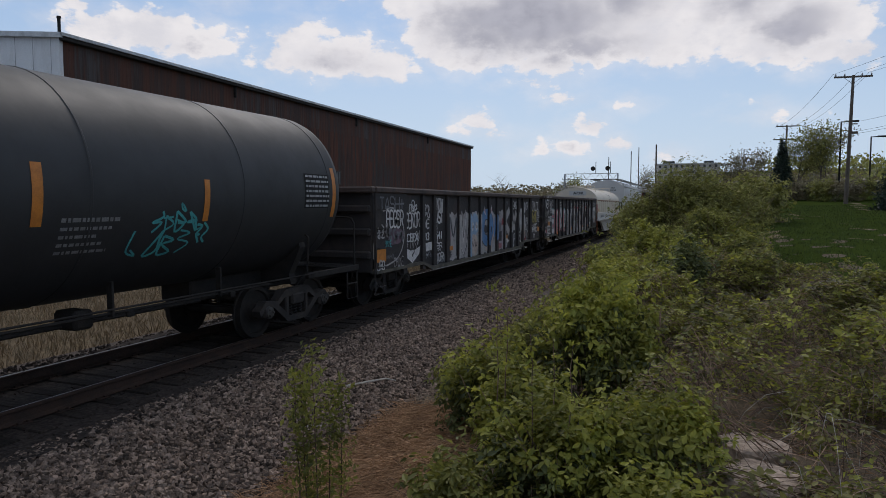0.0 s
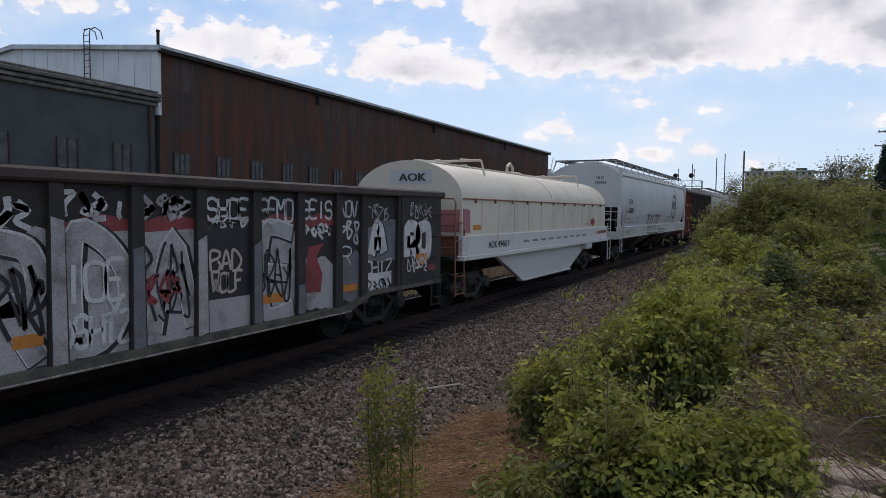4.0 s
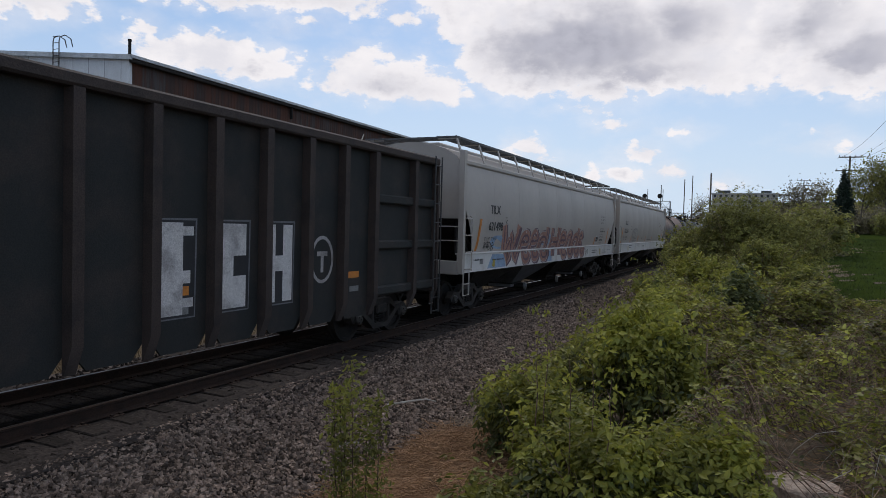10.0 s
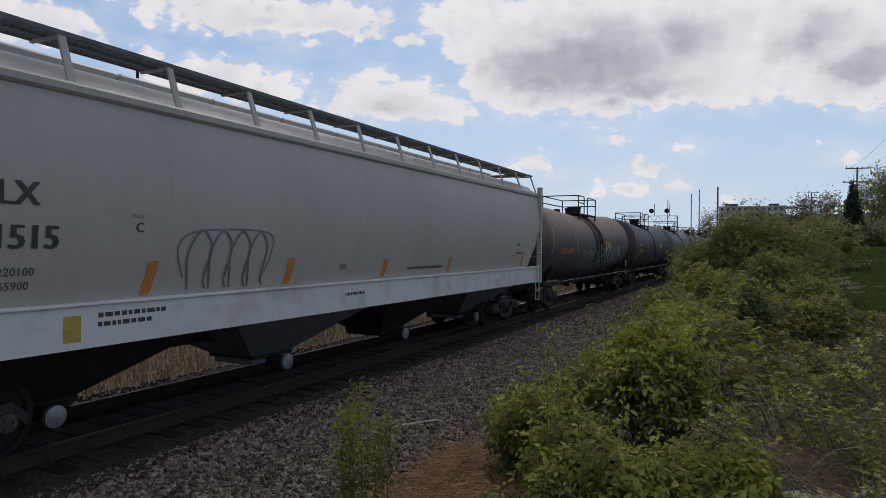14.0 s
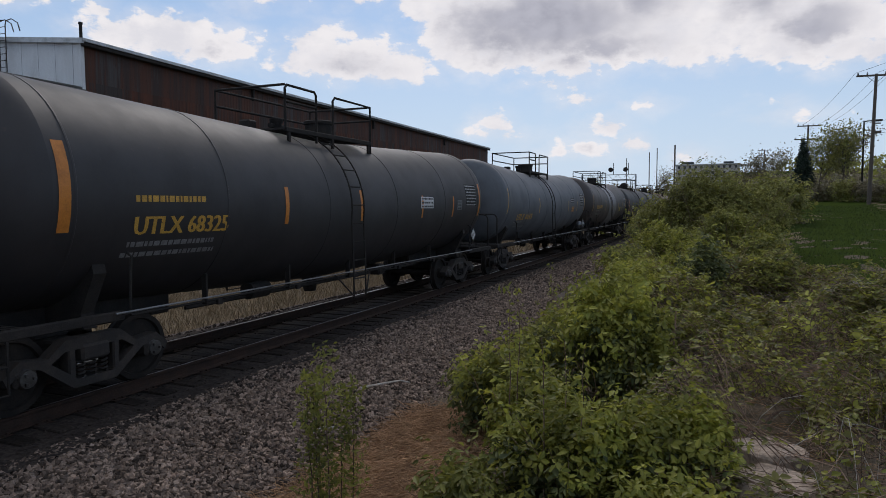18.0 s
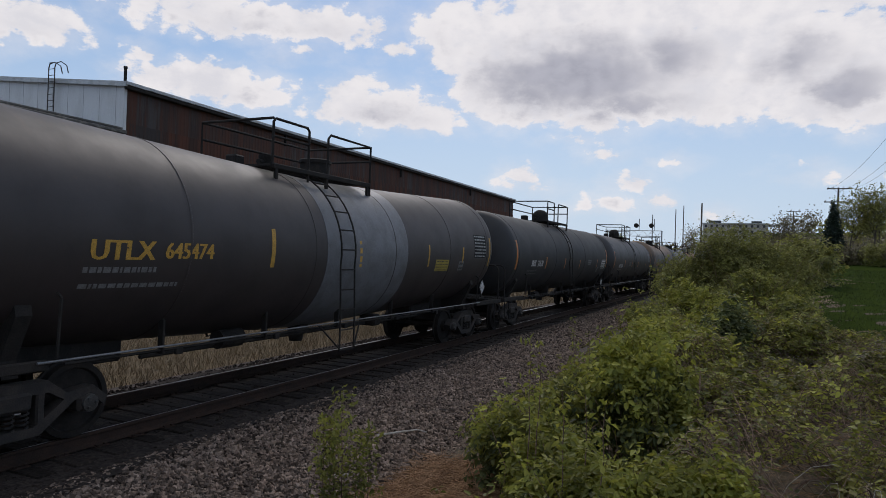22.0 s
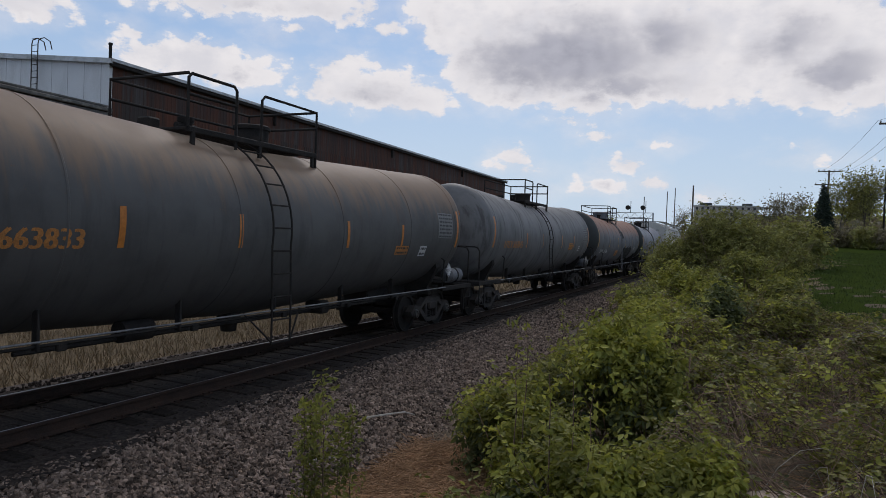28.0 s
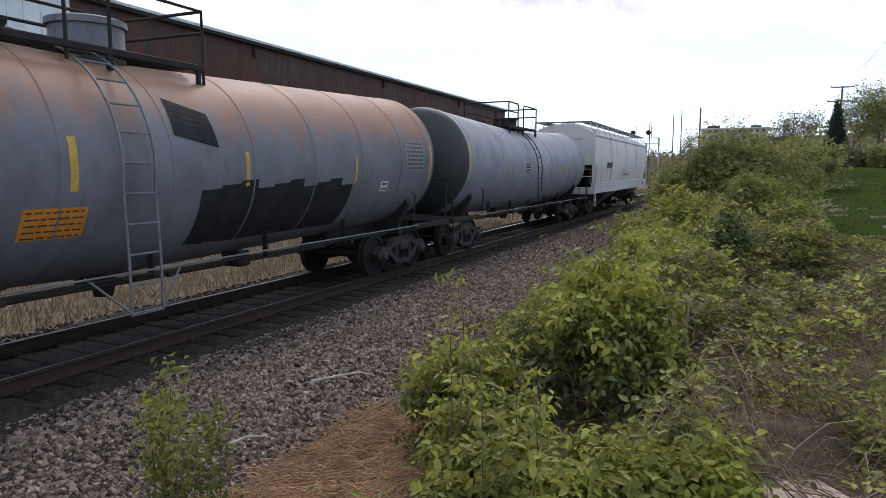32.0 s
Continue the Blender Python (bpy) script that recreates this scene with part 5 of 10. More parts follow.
    if spec.get("dome", 0) == 1:
        man.lathe([(-0.2, 0.33), (0.30, 0.33), (0.44, 0.28), (0.53, 0.16), (0.56, 0.0)], 20, "z", (0, ly + 0.4, pz))
    elif spec.get("dome", 0) == 3:
        man.lathe([(-0.2, 0.46), (0.38, 0.46), (0.38, 0.50), (0.46, 0.50), (0.49, 0.42), (0.49, 0.0)], 26, "z", (0, ly + 0.6, pz))
    elif spec.get("dome", 0) == 2:
        man.lathe([(-0.2, 0.24), (0.1, 0.24), (0.15, 0.30), (0.48, 0.46), (0.50, 0.40), (0.50, 0.0)], 20, "z", (0, ly + 0.9, pz))
    else:
        man.lathe([(-0.2, 0.30), (0.34, 0.30), (0.34, 0.33), (0.40, 0.33), (0.42, 0.30), (0.42, 0.0)], 20, "z", (0, ly + 1.0, pz))
    part("manway", man, spec.get("manway_mat", dark), car, "round top manway housing")
    vm = Mesh().lathe([(-0.2, 0.10), (0.16, 0.10), (0.2, 0.13), (0.26, 0.13), (0.26, 0.0)], 12, "z", (0.15, ly - 0.7, pz))
    vm.tube([(0.15, ly - 0.9, pz + 0.12), (0.15, ly - 0.5, pz + 0.12)], 0.05, 8).box(-0.35, -0.1, ly - 1.2, ly - 0.95, pz - 0.1, pz + 0.22, 0.03)
    part("valve", vm, dark, car)
    add_bogie(car, 0.75)
    add_bogie(car, L - 0.75)
    add_couplers(car, -0.95, L + 0.95)
    # reflective stripes, placards, panels, lettering
    pt = on_tank(r, zc, dip)
    sm = spec.get("stripe_mat", M["orange"])
    for f, w, h in stripes:
        y = f if f >= 0 else L + f
        patch(car, [(y - w / 2, zc - 0.48), (y + w / 2, zc - 0.48), (y + w / 2, zc - 0.48 + h), (y - w / 2, zc - 0.48 + h)], pt, sm, "reflective_stripe", steps=8)
    for y, z in spec.get("placards", ()):
        y = y if y >= 0 else L + y
        place = on_plane(1.48)
        pc = patch(car, [(y, z - 0.19), (y + 0.19, z), (y, z + 0.19), (y - 0.19, z)], place, M["white"], "placard", 0.0)
        part("placard_holder", Mesh().box(1.44, 1.475, y - 0.2, y + 0.2, z - 0.32, z - 0.28, 0.005).box(1.43, 1.465, y - 0.03, y + 0.03, z - 0.3, z + 0.1, 0.005), dark, car)
        patch(car, [(y, z - 0.165), (y + 0.165, z), (y, z + 0.165), (y - 0.165, z)], place, M["blackletter"], "placard_border", 0.003)
        patch(car, [(y, z - 0.145), (y + 0.145, z), (y, z + 0.145), (y - 0.145, z)], place, M["white"], "placard_face", 0.006)
        write(car, "3257", 0.10, y - 0.115, z - 0.035, lambda a, q, out=0: (1.489, a, q), M["blackletter"])
    for y, z, w, h, m in spec.get("panels", ()):
        y = y if y >= 0 else L + y
        patch(car, [(y, z), (y + w, z), (y + w, z + h), (y, z + h)], pt, m, "label_panel", 0.004, steps=4)
        lm = Mesh()
        rr = random.Random(int(y * 100))
        thin = m in (M["signorange"], M["signyellow"])
        rows = max(2, int(h / (0.07 if thin else 0.085)))
        for k in range(rows):
            zz = z + h * (k + 0.25) / rows
            a = y + 0.04
            while a < y + w - 0.06:
                ww = min(rr.uniform(0.04, 0.16), y + w - 0.04 - a)
                lm.add([pt(a, zz, 0.007), pt(a + ww, zz, 0.007), pt(a + ww, zz + h / rows * (0.26 if thin else 0.45), 0.007), pt(a, zz + h / rows * (0.26 if thin else 0.45), 0.007)], [(0, 1, 2, 3)])
                a += ww + 0.025
        ink = M["blackletter"] if m not in (M["blackpaint"], M["patchblack"]) else M["panelgrey"]
        tagged(part("label_print", lm, ink, car, smooth=False), "small printed lines", "", "", "stuff")
    for body, size, y, z, m, wide in letter:
        y = y if y >= 0 else L + y
        write(car, body, size, y, z, pt, m, wide)
    for y, z, w, h, m in spec.get("bars", ()):
        y = y if y >= 0 else L + y
        lm = Mesh()
        rr = random.Random(int(y * 77 + z * 31))
        a = y
        while a < y + w:
            ww = min(rr.uniform(0.03, 0.11), y + w - a)
            lm.add([pt(a, z), pt(a + ww, z), pt(a + ww, z + h), pt(a, z + h)], [(0, 1, 2, 3)])
            a += ww + 0.022
        tagged(part("stencil_text", lm, m, car, smooth=False), "small worn stencil lines", "", "", "stuff")
    if spec.get("head_text"):
        t1, m = spec["head_text"]
        hy = lambda a, q, out=0: (a, -0.62 * math.sqrt(max(0.02, 1 - ((a * a + (q - zc) ** 2) ** 0.5 / r) ** 2.3)) - 0.012, q)
        write(car, t1, 0.19, -0.55, zc + 0.45, hy, m)
    return car, L, pt




def gondola(u0, u1, label, seed, spec):
    """Low mill gondola: flush end panels, outside posts, heavy top chord, graffiti over the near side."""
    L = u1 - u0
    car = car_at("gondola_car", label, "gondola car", u0)
    steel, chord = M["gondola_black"], M["gondola_brown"]
    z0, z1, x = 0.88, 2.59, 1.47
    n = 15
    ys = [0.0, 1.58, 2.73, 3.5, 4.46, 5.43, 6.42, 7.43, 8.36, 9.28, 10.25, 11.18, 12.12, 12.85, 14.03, L]
    for k in range(n):
        for s in (1, -1):
            a, b_ = ys[k], ys[k + 1]
            xo = s * (x + (0.09 if k in (0, n - 1) else 0.0))
            part("side_panel", Mesh().box(min(xo, xo - s * 0.05), max(xo, xo - s * 0.05), a + 0.002, b_ - 0.002, z0 - (0.2 if 1 < k < n - 2 else 0), z1, 0.004), steel, car)
    for k in range(1, n):
        for s in (1, -1):
            y = ys[k]
            pm = Mesh().prism([(y - 0.10, z0 - 0.18), (y + 0.10, z0 - 0.18), (y + 0.075, z1), (y - 0.075, z1)], min(s * x, s * (x + 0.07)), max(s * x, s * (x + 0.07)), "x")
            part("side_post", pm, steel, car)
    for s in (1, -1):
        xa, xb = sorted((s * (x - 0.08), s * (x + 0.13)))
        part("top_chord", Mesh().box(xa, xb, -0.02, L + 0.02, z1, z1 + 0.14, 0.03), chord, car, "worn brown top chord")
        xa, xb = sorted((s * (x - 0.06), s * (x + 0.11)))
        part("side_sill", Mesh().prism([(0, z0 - 0.05), (2.6, z0 - 0.05), (3.2, z0 - 0.24), (L - 3.2, z0 - 0.24), (L - 2.6, z0 - 0.05), (L, z0 - 0.05), (L, z0 + 0.02), (L - 2.6, z0 + 0.02), (L - 3.2, z0 - 0.15), (3.2, z0 - 0.15), (2.6, z0 + 0.02), (0, z0 + 0.02)], xa, xb, "x"), M["dustysill"], car, "scuffed side sill")
    part("floor", Mesh().box(-1.45, 1.45, 0.1, L - 0.1, 1.05, 1.15, 0.01), M["underframe"], car)
    part("centre_sill", Mesh().box(-0.33, 0.33, -0.6, L + 0.6, 0.68, 1.05, 0.03), M["underframe"], car)
    for y in (0.0, L):
        e = Mesh().box(-x, x, y - 0.05, y + 0.05, 0.86, z1 + 0.1, 0.01)
        s = -1 if y == 0 else 1
        for zz in (1.25, 1.75, 2.25):
            part("end_rib", Mesh().box(-x, x, min(y, y + s * 0.16), max(y, y + s * 0.16), zz - 0.08, zz + 0.08, 0.03), steel, car)
        part("end_wall", e, steel, car, "ribbed end wall")
        part("end_chord", Mesh().box(-x - 0.1, x + 0.1, min(y, y + s * 0.2), max(y, y + s * 0.2), z1, z1 + 0.14, 0.03), chord, car)
        write(car, spec["end_no"], 0.24, -1.0, 1.9, on_head(-0.17), M["greyletter"]) if y == 0 else None
        yy = y + (0.18 if y == 0 else -0.18)
        ya, yb = (yy - 0.18, yy + 0.1) if y else (yy - 0.1, yy + 0.2)
        for k in range(5):
            zz = 0.55 + 0.42 * k
            part("grab_iron", Mesh().tube([(1.52, ya, zz), (1.62, ya, zz), (1.62, yb, zz), (1.52, yb, zz)], 0.012, 5), steel, car)
        st = Mesh().tube([(1.55, yy - 0.2, 0.95), (1.55, yy - 0.2, 0.38), (1.55, yy + 0.2, 0.38), (1.55, yy + 0.2, 0.95)], 0.016, 5)
        part("sill_step", st, steel, car)
    add_bogie(car, 1.75)
    add_bogie(car, L - 1.75)
    add_couplers(car, -0.45, L + 0.45)
    place = on_plane(x + 0.0)
    pe = on_plane(x + 0.09)
    pp = on_plane(x + 0.07)
    part("sill_lip", Mesh().box(x + 0.02, x + 0.125, 3.2, L - 3.2, z0 - 0.262, z0 - 0.238, 0.006), M["silllip"], car, "pale scuffed sill edge")
    # paint: (bay, ink, low, high), uneven along its top and foot; and the posts that it runs over
    r = random.Random(seed)
    for k, ink, lo, hi in spec["fills"]:
        pl = pe if k in (0, n - 1) else place
        a0, a1 = ys[k] + (0.06 if k else 0.02), ys[k + 1] - 0.06
        m = 7
        out = [(a0 + (a1 - a0) * i / m, lo + r.uniform(-0.05, 0.05)) for i in range(m + 1)] + [(a1 - (a1 - a0) * i / m, hi + r.uniform(-0.09, 0.09)) for i in range(m + 1)]
        patch(car, out, pl, SPRAY[ink], "graffiti_fill", 0.003)
    for k, ink, lo, hi in spec["posts"]:
        patch(car, [(ys[k] - 0.08, lo), (ys[k] + 0.08, lo + r.uniform(-0.05, 0.05)), (ys[k] + 0.07, hi), (ys[k] - 0.07, hi + r.uniform(-0.1, 0.1))], pp, SPRAY[ink], "graffiti_fill", 0.004)
    for i, (body, a, u, w, h, ink, thick) in enumerate(spec["tags"]):
        pl = pe if a < 1.5 or a > 14.0 else place
        if body:
            tag(car, body, a, u, w, h, pl, ink, thick, seed + i, 0.6, 0.013 + 0.0004 * (i % 5))
        else:
            scribble(car, a, u, w, h, pl, SPRAY[ink], seed * 7 + i, max(2, int(w / 0.16)), thick, out=0.013 + 0.0004 * (i % 5))
    for a, u, w, h in spec["orange"]:
        patch(car, [(a, u), (a + w, u), (a + w, u + h), (a, u + h)], pe if a < 1.5 or a > 14.0 else place, M["orange"], "reflective_stripe", 0.011)
    for body, size, a, u, ink, wide in spec["words"]:
        write(car, body, size, a, u, pe if a < 1.5 else place, M[ink], wide).location.x = 0.012
    return car, place, pe, pp


def tall_gondola(u0, u1, label):
    L = u1 - u0
    car = car_at("gondola_car", label, "gondola car", u0)
    red, dark, x = M["gondola_red"], M["gondola_green"], 1.42
    z0, z1 = 0.95, 3.72
    ys = [0.0, 1.15, 2.6] + [2.6 + 9.2 * k / 9 for k in range(1, 10)] + [13.4, L]
    for k in range(len(ys) - 1):
        a, b_ = ys[k], ys[k + 1]
        m = red if k < 2 else dark
        for s in (1, -1):
            xo = s * x
            if 2 <= k < len(ys) - 3:
                c = (a + b_) / 2
                # deep bay, its foot drawn down to a blunt point between the posts
                b = Mesh().prism([(a, z1), (a, z0 - 0.05), (a + 0.22, z0 - 0.33), (b_ - 0.22, z0 - 0.33), (b_, z0 - 0.05), (b_, z1)], min(xo, xo - s * 0.04), max(xo, xo - s * 0.04), "x")
            else:
                b = Mesh().box(min(xo, xo - s * 0.04), max(xo, xo - s * 0.04), a, b_, z0, z1, 0.005)
            part("side_panel", b, m, car, "oxide-red side panel" if k < 2 else "")
            if k < 2 or k >= len(ys) - 3:
                for zz in (z0 + 0.1, 1.95, 2.85):
                    xa, xb = sorted((xo, xo + s * 0.11))
                    part("side_rib", Mesh().box(xa, xb, a + 0.03, b_ - 0.03, zz - 0.09, zz + 0.09, 0.03), m, car)
    for k in range(len(ys)):
        for s in (1, -1):
            y = ys[k]
            w = 0.07
            xa, xb = sorted((s * x, s * (x + 0.16)))
            y0, y1 = max(-0.02, y - w), min(L + 0.02, y + w)
            inner, outer, cut = s * x, s * (x + 0.16), s * (x + 0.03)
            pm = Mesh().prism([(inner, z1), (outer, z1), (outer, z0 - 0.02), (cut, z0 - 0.34), (inner, z0 - 0.34)], y0, y1, "y")
            part("side_post", pm, red if k < 3 else M["gondola_post"], car, "" if k < 3 else "rust-brown side post with a slanted foot")
    for s in (1, -1):
        xa, xb = sorted((s * (x - 0.06), s * (x + 0.17)))
        part("top_chord", Mesh().box(xa, xb, -0.02, L + 0.02, z1, z1 + 0.16, 0.03), M["gondola_post"], car)
    for y, s in ((0, -1), (L, 1)):
        e = Mesh().box(-x, x, y - 0.04, y + 0.04, 0.85, z1 + 0.1, 0.01)
        for zz in (1.3, 2.1, 2.9):
            part("end_rib", Mesh().box(-x, x, min(y, y + s * 0.14), max(y, y + s * 0.14), zz - 0.1, zz + 0.1, 0.03), M["gondola_red"] if y == 0 else dark, car)
        part("end_wall", e, M["gondola_red"] if y == 0 else dark, car)
        part("end_chord", Mesh().box(-x, x, min(y, y + s * 0.16), max(y, y + s * 0.16), z1, z1 + 0.16, 0.03), dark, car)
    part("centre_sill", Mesh().box(-0.33, 0.33, -0.6, L + 0.6, 0.68, 1.05, 0.03), M["underframe"], car)
    ladder(car, x + 0.22, L - 0.34, L - 0.02, 0.7, 3.9, 0.42, 0.014, M["blackpaint"], "ladder")
    ladder(car, x + 0.22, 0.05, 0.4, 0.5, 1.0, 0.3, 0.014, M["blackpaint"], "sill_step")
    ladder(car, x + 0.22, L - 0.4, L - 0.05, 0.4, 0.9, 0.3, 0.014, M["blackpaint"], "sill_step")
    add_bogie(car, 1.6)
    add_bogie(car, L - 1.6)
    add_couplers(car, -0.35, L + 0.35)
    pl, pr = on_plane(x), on_plane(x + 0.005)
    scratch = [(1.3, 2.02), (2.3, 2.0), (2.32, 2.5), (2.0, 2.6), (1.32, 2.55)]
    patch(car, scratch, pl, M["blackpaint"], "number_panel", 0.003)
    write(car, "MEAX", 0.27, 1.34, 2.32, pr, M["white"], 1.25)
    write(car, "5004", 0.27, 1.36, 2.06, pr, M["white"], 1.3)
    patch(car, [(1.3, 1.2), (2.35, 1.2), (2.35, 1.82), (1.3, 1.82)], pl, M["gondola_green"], "stencil_panel", 0.003)
    write(car, "LMT 203 00", 0.14, 1.35, 1.58, pr, M["white"], 1.1)
    write(car, "WT 59200", 0.14, 1.42, 1.38, pr, M["white"], 1.1)
    hd = on_head(-0.04)
    patch(car, [(0.1, 3.05), (1.3, 3.05), (1.3, 3.5), (0.1, 3.5)], hd, M["blackpaint"], "number_panel", 0.004)
    write(car, "MEAX 5004", 0.22, 0.14, 3.18, hd, M["white"], 1.0).location.y = -0.008
    patch(car, [(0.3, 1.25), (0.85, 1.25), (0.85, 1.6), (0.3, 1.6)], pl, M["orange"], "reflective_stripe", 0.004)
    for k in (2, 6, 10):
        a = ys[k] + 0.15
        patch(car, [(a, 1.35), (a + 0.5, 1.35), (a + 0.5, 1.47), (a, 1.47)], pl, M["orange"], "reflective_stripe", 0.004)
        patch(car, [(a + 0.2, 1.1), (a + 0.5, 1.1), (a + 0.5, 1.2), (a + 0.2, 1.2)], pl, M["greyletter"], "stencil_bar", 0.004)
    # block letters sprayed bay by bay, and a ring
    for k, g in ((6, "E"), (7, "C"), (8, "H")):
        a, w, lo, hi = ys[k] + 0.09, (ys[k + 1] - ys[k]) * 0.62, 1.1, 2.30
        t = (hi - lo) / 5
        shapes = {"E": [(0, 0, .72, 5), (.72, 1.7, .2, 0.7), (.72, 0.4, .28, 0.5), (.72, 4.3, .28, 0.5)], "C": [(0, 0, .55, 5), (.55, 0, .4, 1.9), (.55, 3.1, .4, 1.9)],
                  "H": [(0, 0, .36, 5), (.64, 0, .36, 5), (.36, 2, .28, 1)]}[g]
        patch(car, [(a - 0.03, lo - 0.05), (a + w + 0.04, lo - 0.05), (a + w + 0.06, hi + 0.06), (a - 0.03, hi + 0.05)], pl, SPRAY["grey"], "graffiti", 0.002)
        patch(car, [(a - 0.01, lo - 0.03), (a + w + 0.02, lo - 0.03), (a + w + 0.03, hi + 0.03), (a - 0.01, hi + 0.03)], pl, SPRAY["black"], "graffiti", 0.003)
        for fx, fz, fw, fh in shapes:
            patch(car, [(a + w * fx, lo + t * fz), (a + w * (fx + fw), lo + t * fz), (a + w * (fx + fw), lo + t * (fz + fh)), (a + w * fx, lo + t * (fz + fh))], pl, SPRAY["white"], "graffiti", 0.005)
    ring = Mesh()
    c = (ys[9] + ys[10]) / 2
    stroke(ring, [(c + 0.30 * math.cos(k * 0.3), 1.72 + 0.38 * math.sin(k * 0.3)) for k in range(22)], 0.06, pl)
    stroke(ring, [(c - 0.15, 1.82), (c + 0.15, 1.82)], 0.08, pl)
    stroke(ring, [(c, 1.82), (c, 1.5)], 0.08, pl)
    part("graffiti", ring, SPRAY["silver"], car, smooth=False)
    return car


def coil_car(u0, u1, label):
    L = u1 - u0
    car = car_at("coil_car", label, "coil car", u0)
    cream, white = M["coil_cream"], M["coil_white"]
    x = 1.46
    hz, hb = 2.60, 1.76          # spring of the hood's arch, and its foot on the side sill
    prof = [(x, hb)] + [(x * math.cos(a), hz + 0.9 * math.sin(a)) for a in np.linspace(0, math.pi, 25)] + [(-x, hb)]
    h0, h1 = 0.2, L - 0.15
    part("hood", Mesh().prism(prof, h0, h1, "y"), cream, car, "cream-painted rounded coil hood")
    for y in (h0 - 0.03, h1 - 0.07):
        part("hood_end", Mesh().prism([(a * 1.008, hb + (b - hb) * 1.006) for a, b in prof], y, y + 0.1, "y"), cream, car)
    for k in range(1, 12):
        y = h0 + (h1 - h0) * k / 12
        part("hood_rib", Mesh().box(x - 0.01, x + 0.012, y - 0.025, y + 0.025, hb + 0.02, hz - 0.03, 0.006), cream, car)
    part("hood_rim", Mesh().tube([(x + 0.03, h0, hz + 0.01), (x + 0.03, h1, hz + 0.01)], 0.016, 6), M["rustpatch"], car, "rusty rod along the hood's edge")
    part("hood_seam", Mesh().prism([(a * 1.006, hb + (b - hb) * 1.006) for a, b in prof], L / 2 - 0.06, L / 2 + 0.06, "y"), cream, car)
    for y in (h0 + 2.2, h1 - 2.2):
        b = Mesh()
        for s in (1, -1):
            b.tube([(s * 1.05, y, 3.10), (s * 0.92, y, 3.62), (s * 0.3, y, 3.68)], 0.03, 6)
        b.tube([(-0.9, y, 3.64), (0.9, y, 3.64)], 0.035, 6).box(-0.5, 0.5, y - 0.06, y + 0.06, 3.42, 3.54, 0.02)
        part("lifting_bracket", b, cream, car)
    ring = Mesh().tube([(0.0, L / 2 - 0.25, 3.5), (0.0, L / 2 - 0.22, 3.75), (0, L / 2, 3.85), (0.0, L / 2 + 0.22, 3.75), (0.0, L / 2 + 0.25, 3.5)], 0.05, 8)
    ring.box(-0.25, 0.25, L / 2 - 0.4, L / 2 + 0.4, 3.45, 3.58, 0.03)
    part("lifting_ring", ring, cream, car)
    part("guide_rail", Mesh().box(-0.06, 0.06, h0 + 0.4, h1 - 0.4, 3.47, 3.57, 0.01).tube([(0.5, h0 + 0.5, 3.48), (0.5, h1 - 0.5, 3.48)], 0.02, 5), cream, car)
    # body side, walkway and fish-belly sill
    for s in (1, -1):
        xa, xb = sorted((s * (x - 0.04), s * (x + 0.08)))
        part("body_side", Mesh().box(xa, xb, 0.1, L - 0.05, 1.32, hb, 0.012), white, car, "rust-streaked white body side")
        xa, xb = sorted((s * (x - 0.1), s * (x + 0.17)))
        wk = Mesh().box(xa, xb, 0.0, L, 1.20, 1.315, 0.015)
        part("walkway", wk, white, car)
        xa, xb = sorted((s * 1.30, s * 1.42))
        part("fishbelly_sill", Mesh().prism([(2.25, 1.20), (4.15, 0.42), (L - 4.6, 0.42), (L - 2.4, 1.20)], xa, xb, "x"), white, car, "deep white fish-belly side sill")
        xa, xb = sorted((s * 1.25, s * 1.48))
        part("sill_flange", Mesh().box(xa, xb, 4.15, L - 4.6, 0.38, 0.42, 0.005), white, car)
    for k in range(11):
        y = 0.9 + (L - 1.8) * k / 10
        part("hood_latch", Mesh().box(x + 0.005, x + 0.05, y - 0.025, y + 0.025, hz - 0.08, hz + 0.03, 0.01), M["rustpatch"], car)
    part("centre_sill", Mesh().box(-0.33, 0.33, -0.55, L + 0.55, 0.68, 1.30, 0.03), M["underframe"], car)
    for y, s in ((0, -1), (L, 1)):
        part("end_platform", Mesh().box(-1.45, 1.45, min(y, y + s * 0.35), max(y, y + s * 0.35), 1.24, 1.32, 0.01), M["underframe"], car)
        b = Mesh()
        yy = y + (0.72 if s > 0 else -0.2)
        b.tube([(1.5, yy, 0.42), (1.5, yy, 2.5), (1.45, yy, 2.6), (0.6, yy, 2.6)], 0.02, 6).tube([(1.5, yy - s * 0.45, 0.42), (1.5, yy - s * 0.45, 1.9)], 0.02, 6)
        for k in range(5):
            b.tube([(1.5, yy, 0.46 + k * 0.4), (1.5, yy - s * 0.45, 0.46 + k * 0.4)], 0.015, 5)
        for k in range(4):
            b.tube([(1.5, yy, 1.5 + k * 0.25), (0.5, yy, 1.5 + k * 0.25)], 0.014, 5)
        part("end_ladder", b, M["rustpatch"] if y == 0 else M["hopper_white"], car)
        part("body_end", Mesh().box(-1.4, 1.4, min(y - s * 0.25, y - s * 0.32), max(y - s * 0.25, y - s * 0.32), 1.3, hb, 0.01), M["rustpatch"] if y == 0 else white, car)
    wheel = Mesh()
    for k in range(24):
        a, c = 2 * math.pi * k / 24, 2 * math.pi * (k + 1) / 24
        wheel.tube([(0.95 + 0.28 * math.cos(a), L + 0.28, 2.05 + 0.28 * math.sin(a)), (0.95 + 0.28 * math.cos(c), L + 0.28, 2.05 + 0.28 * math.sin(c))], 0.018, 5, False)
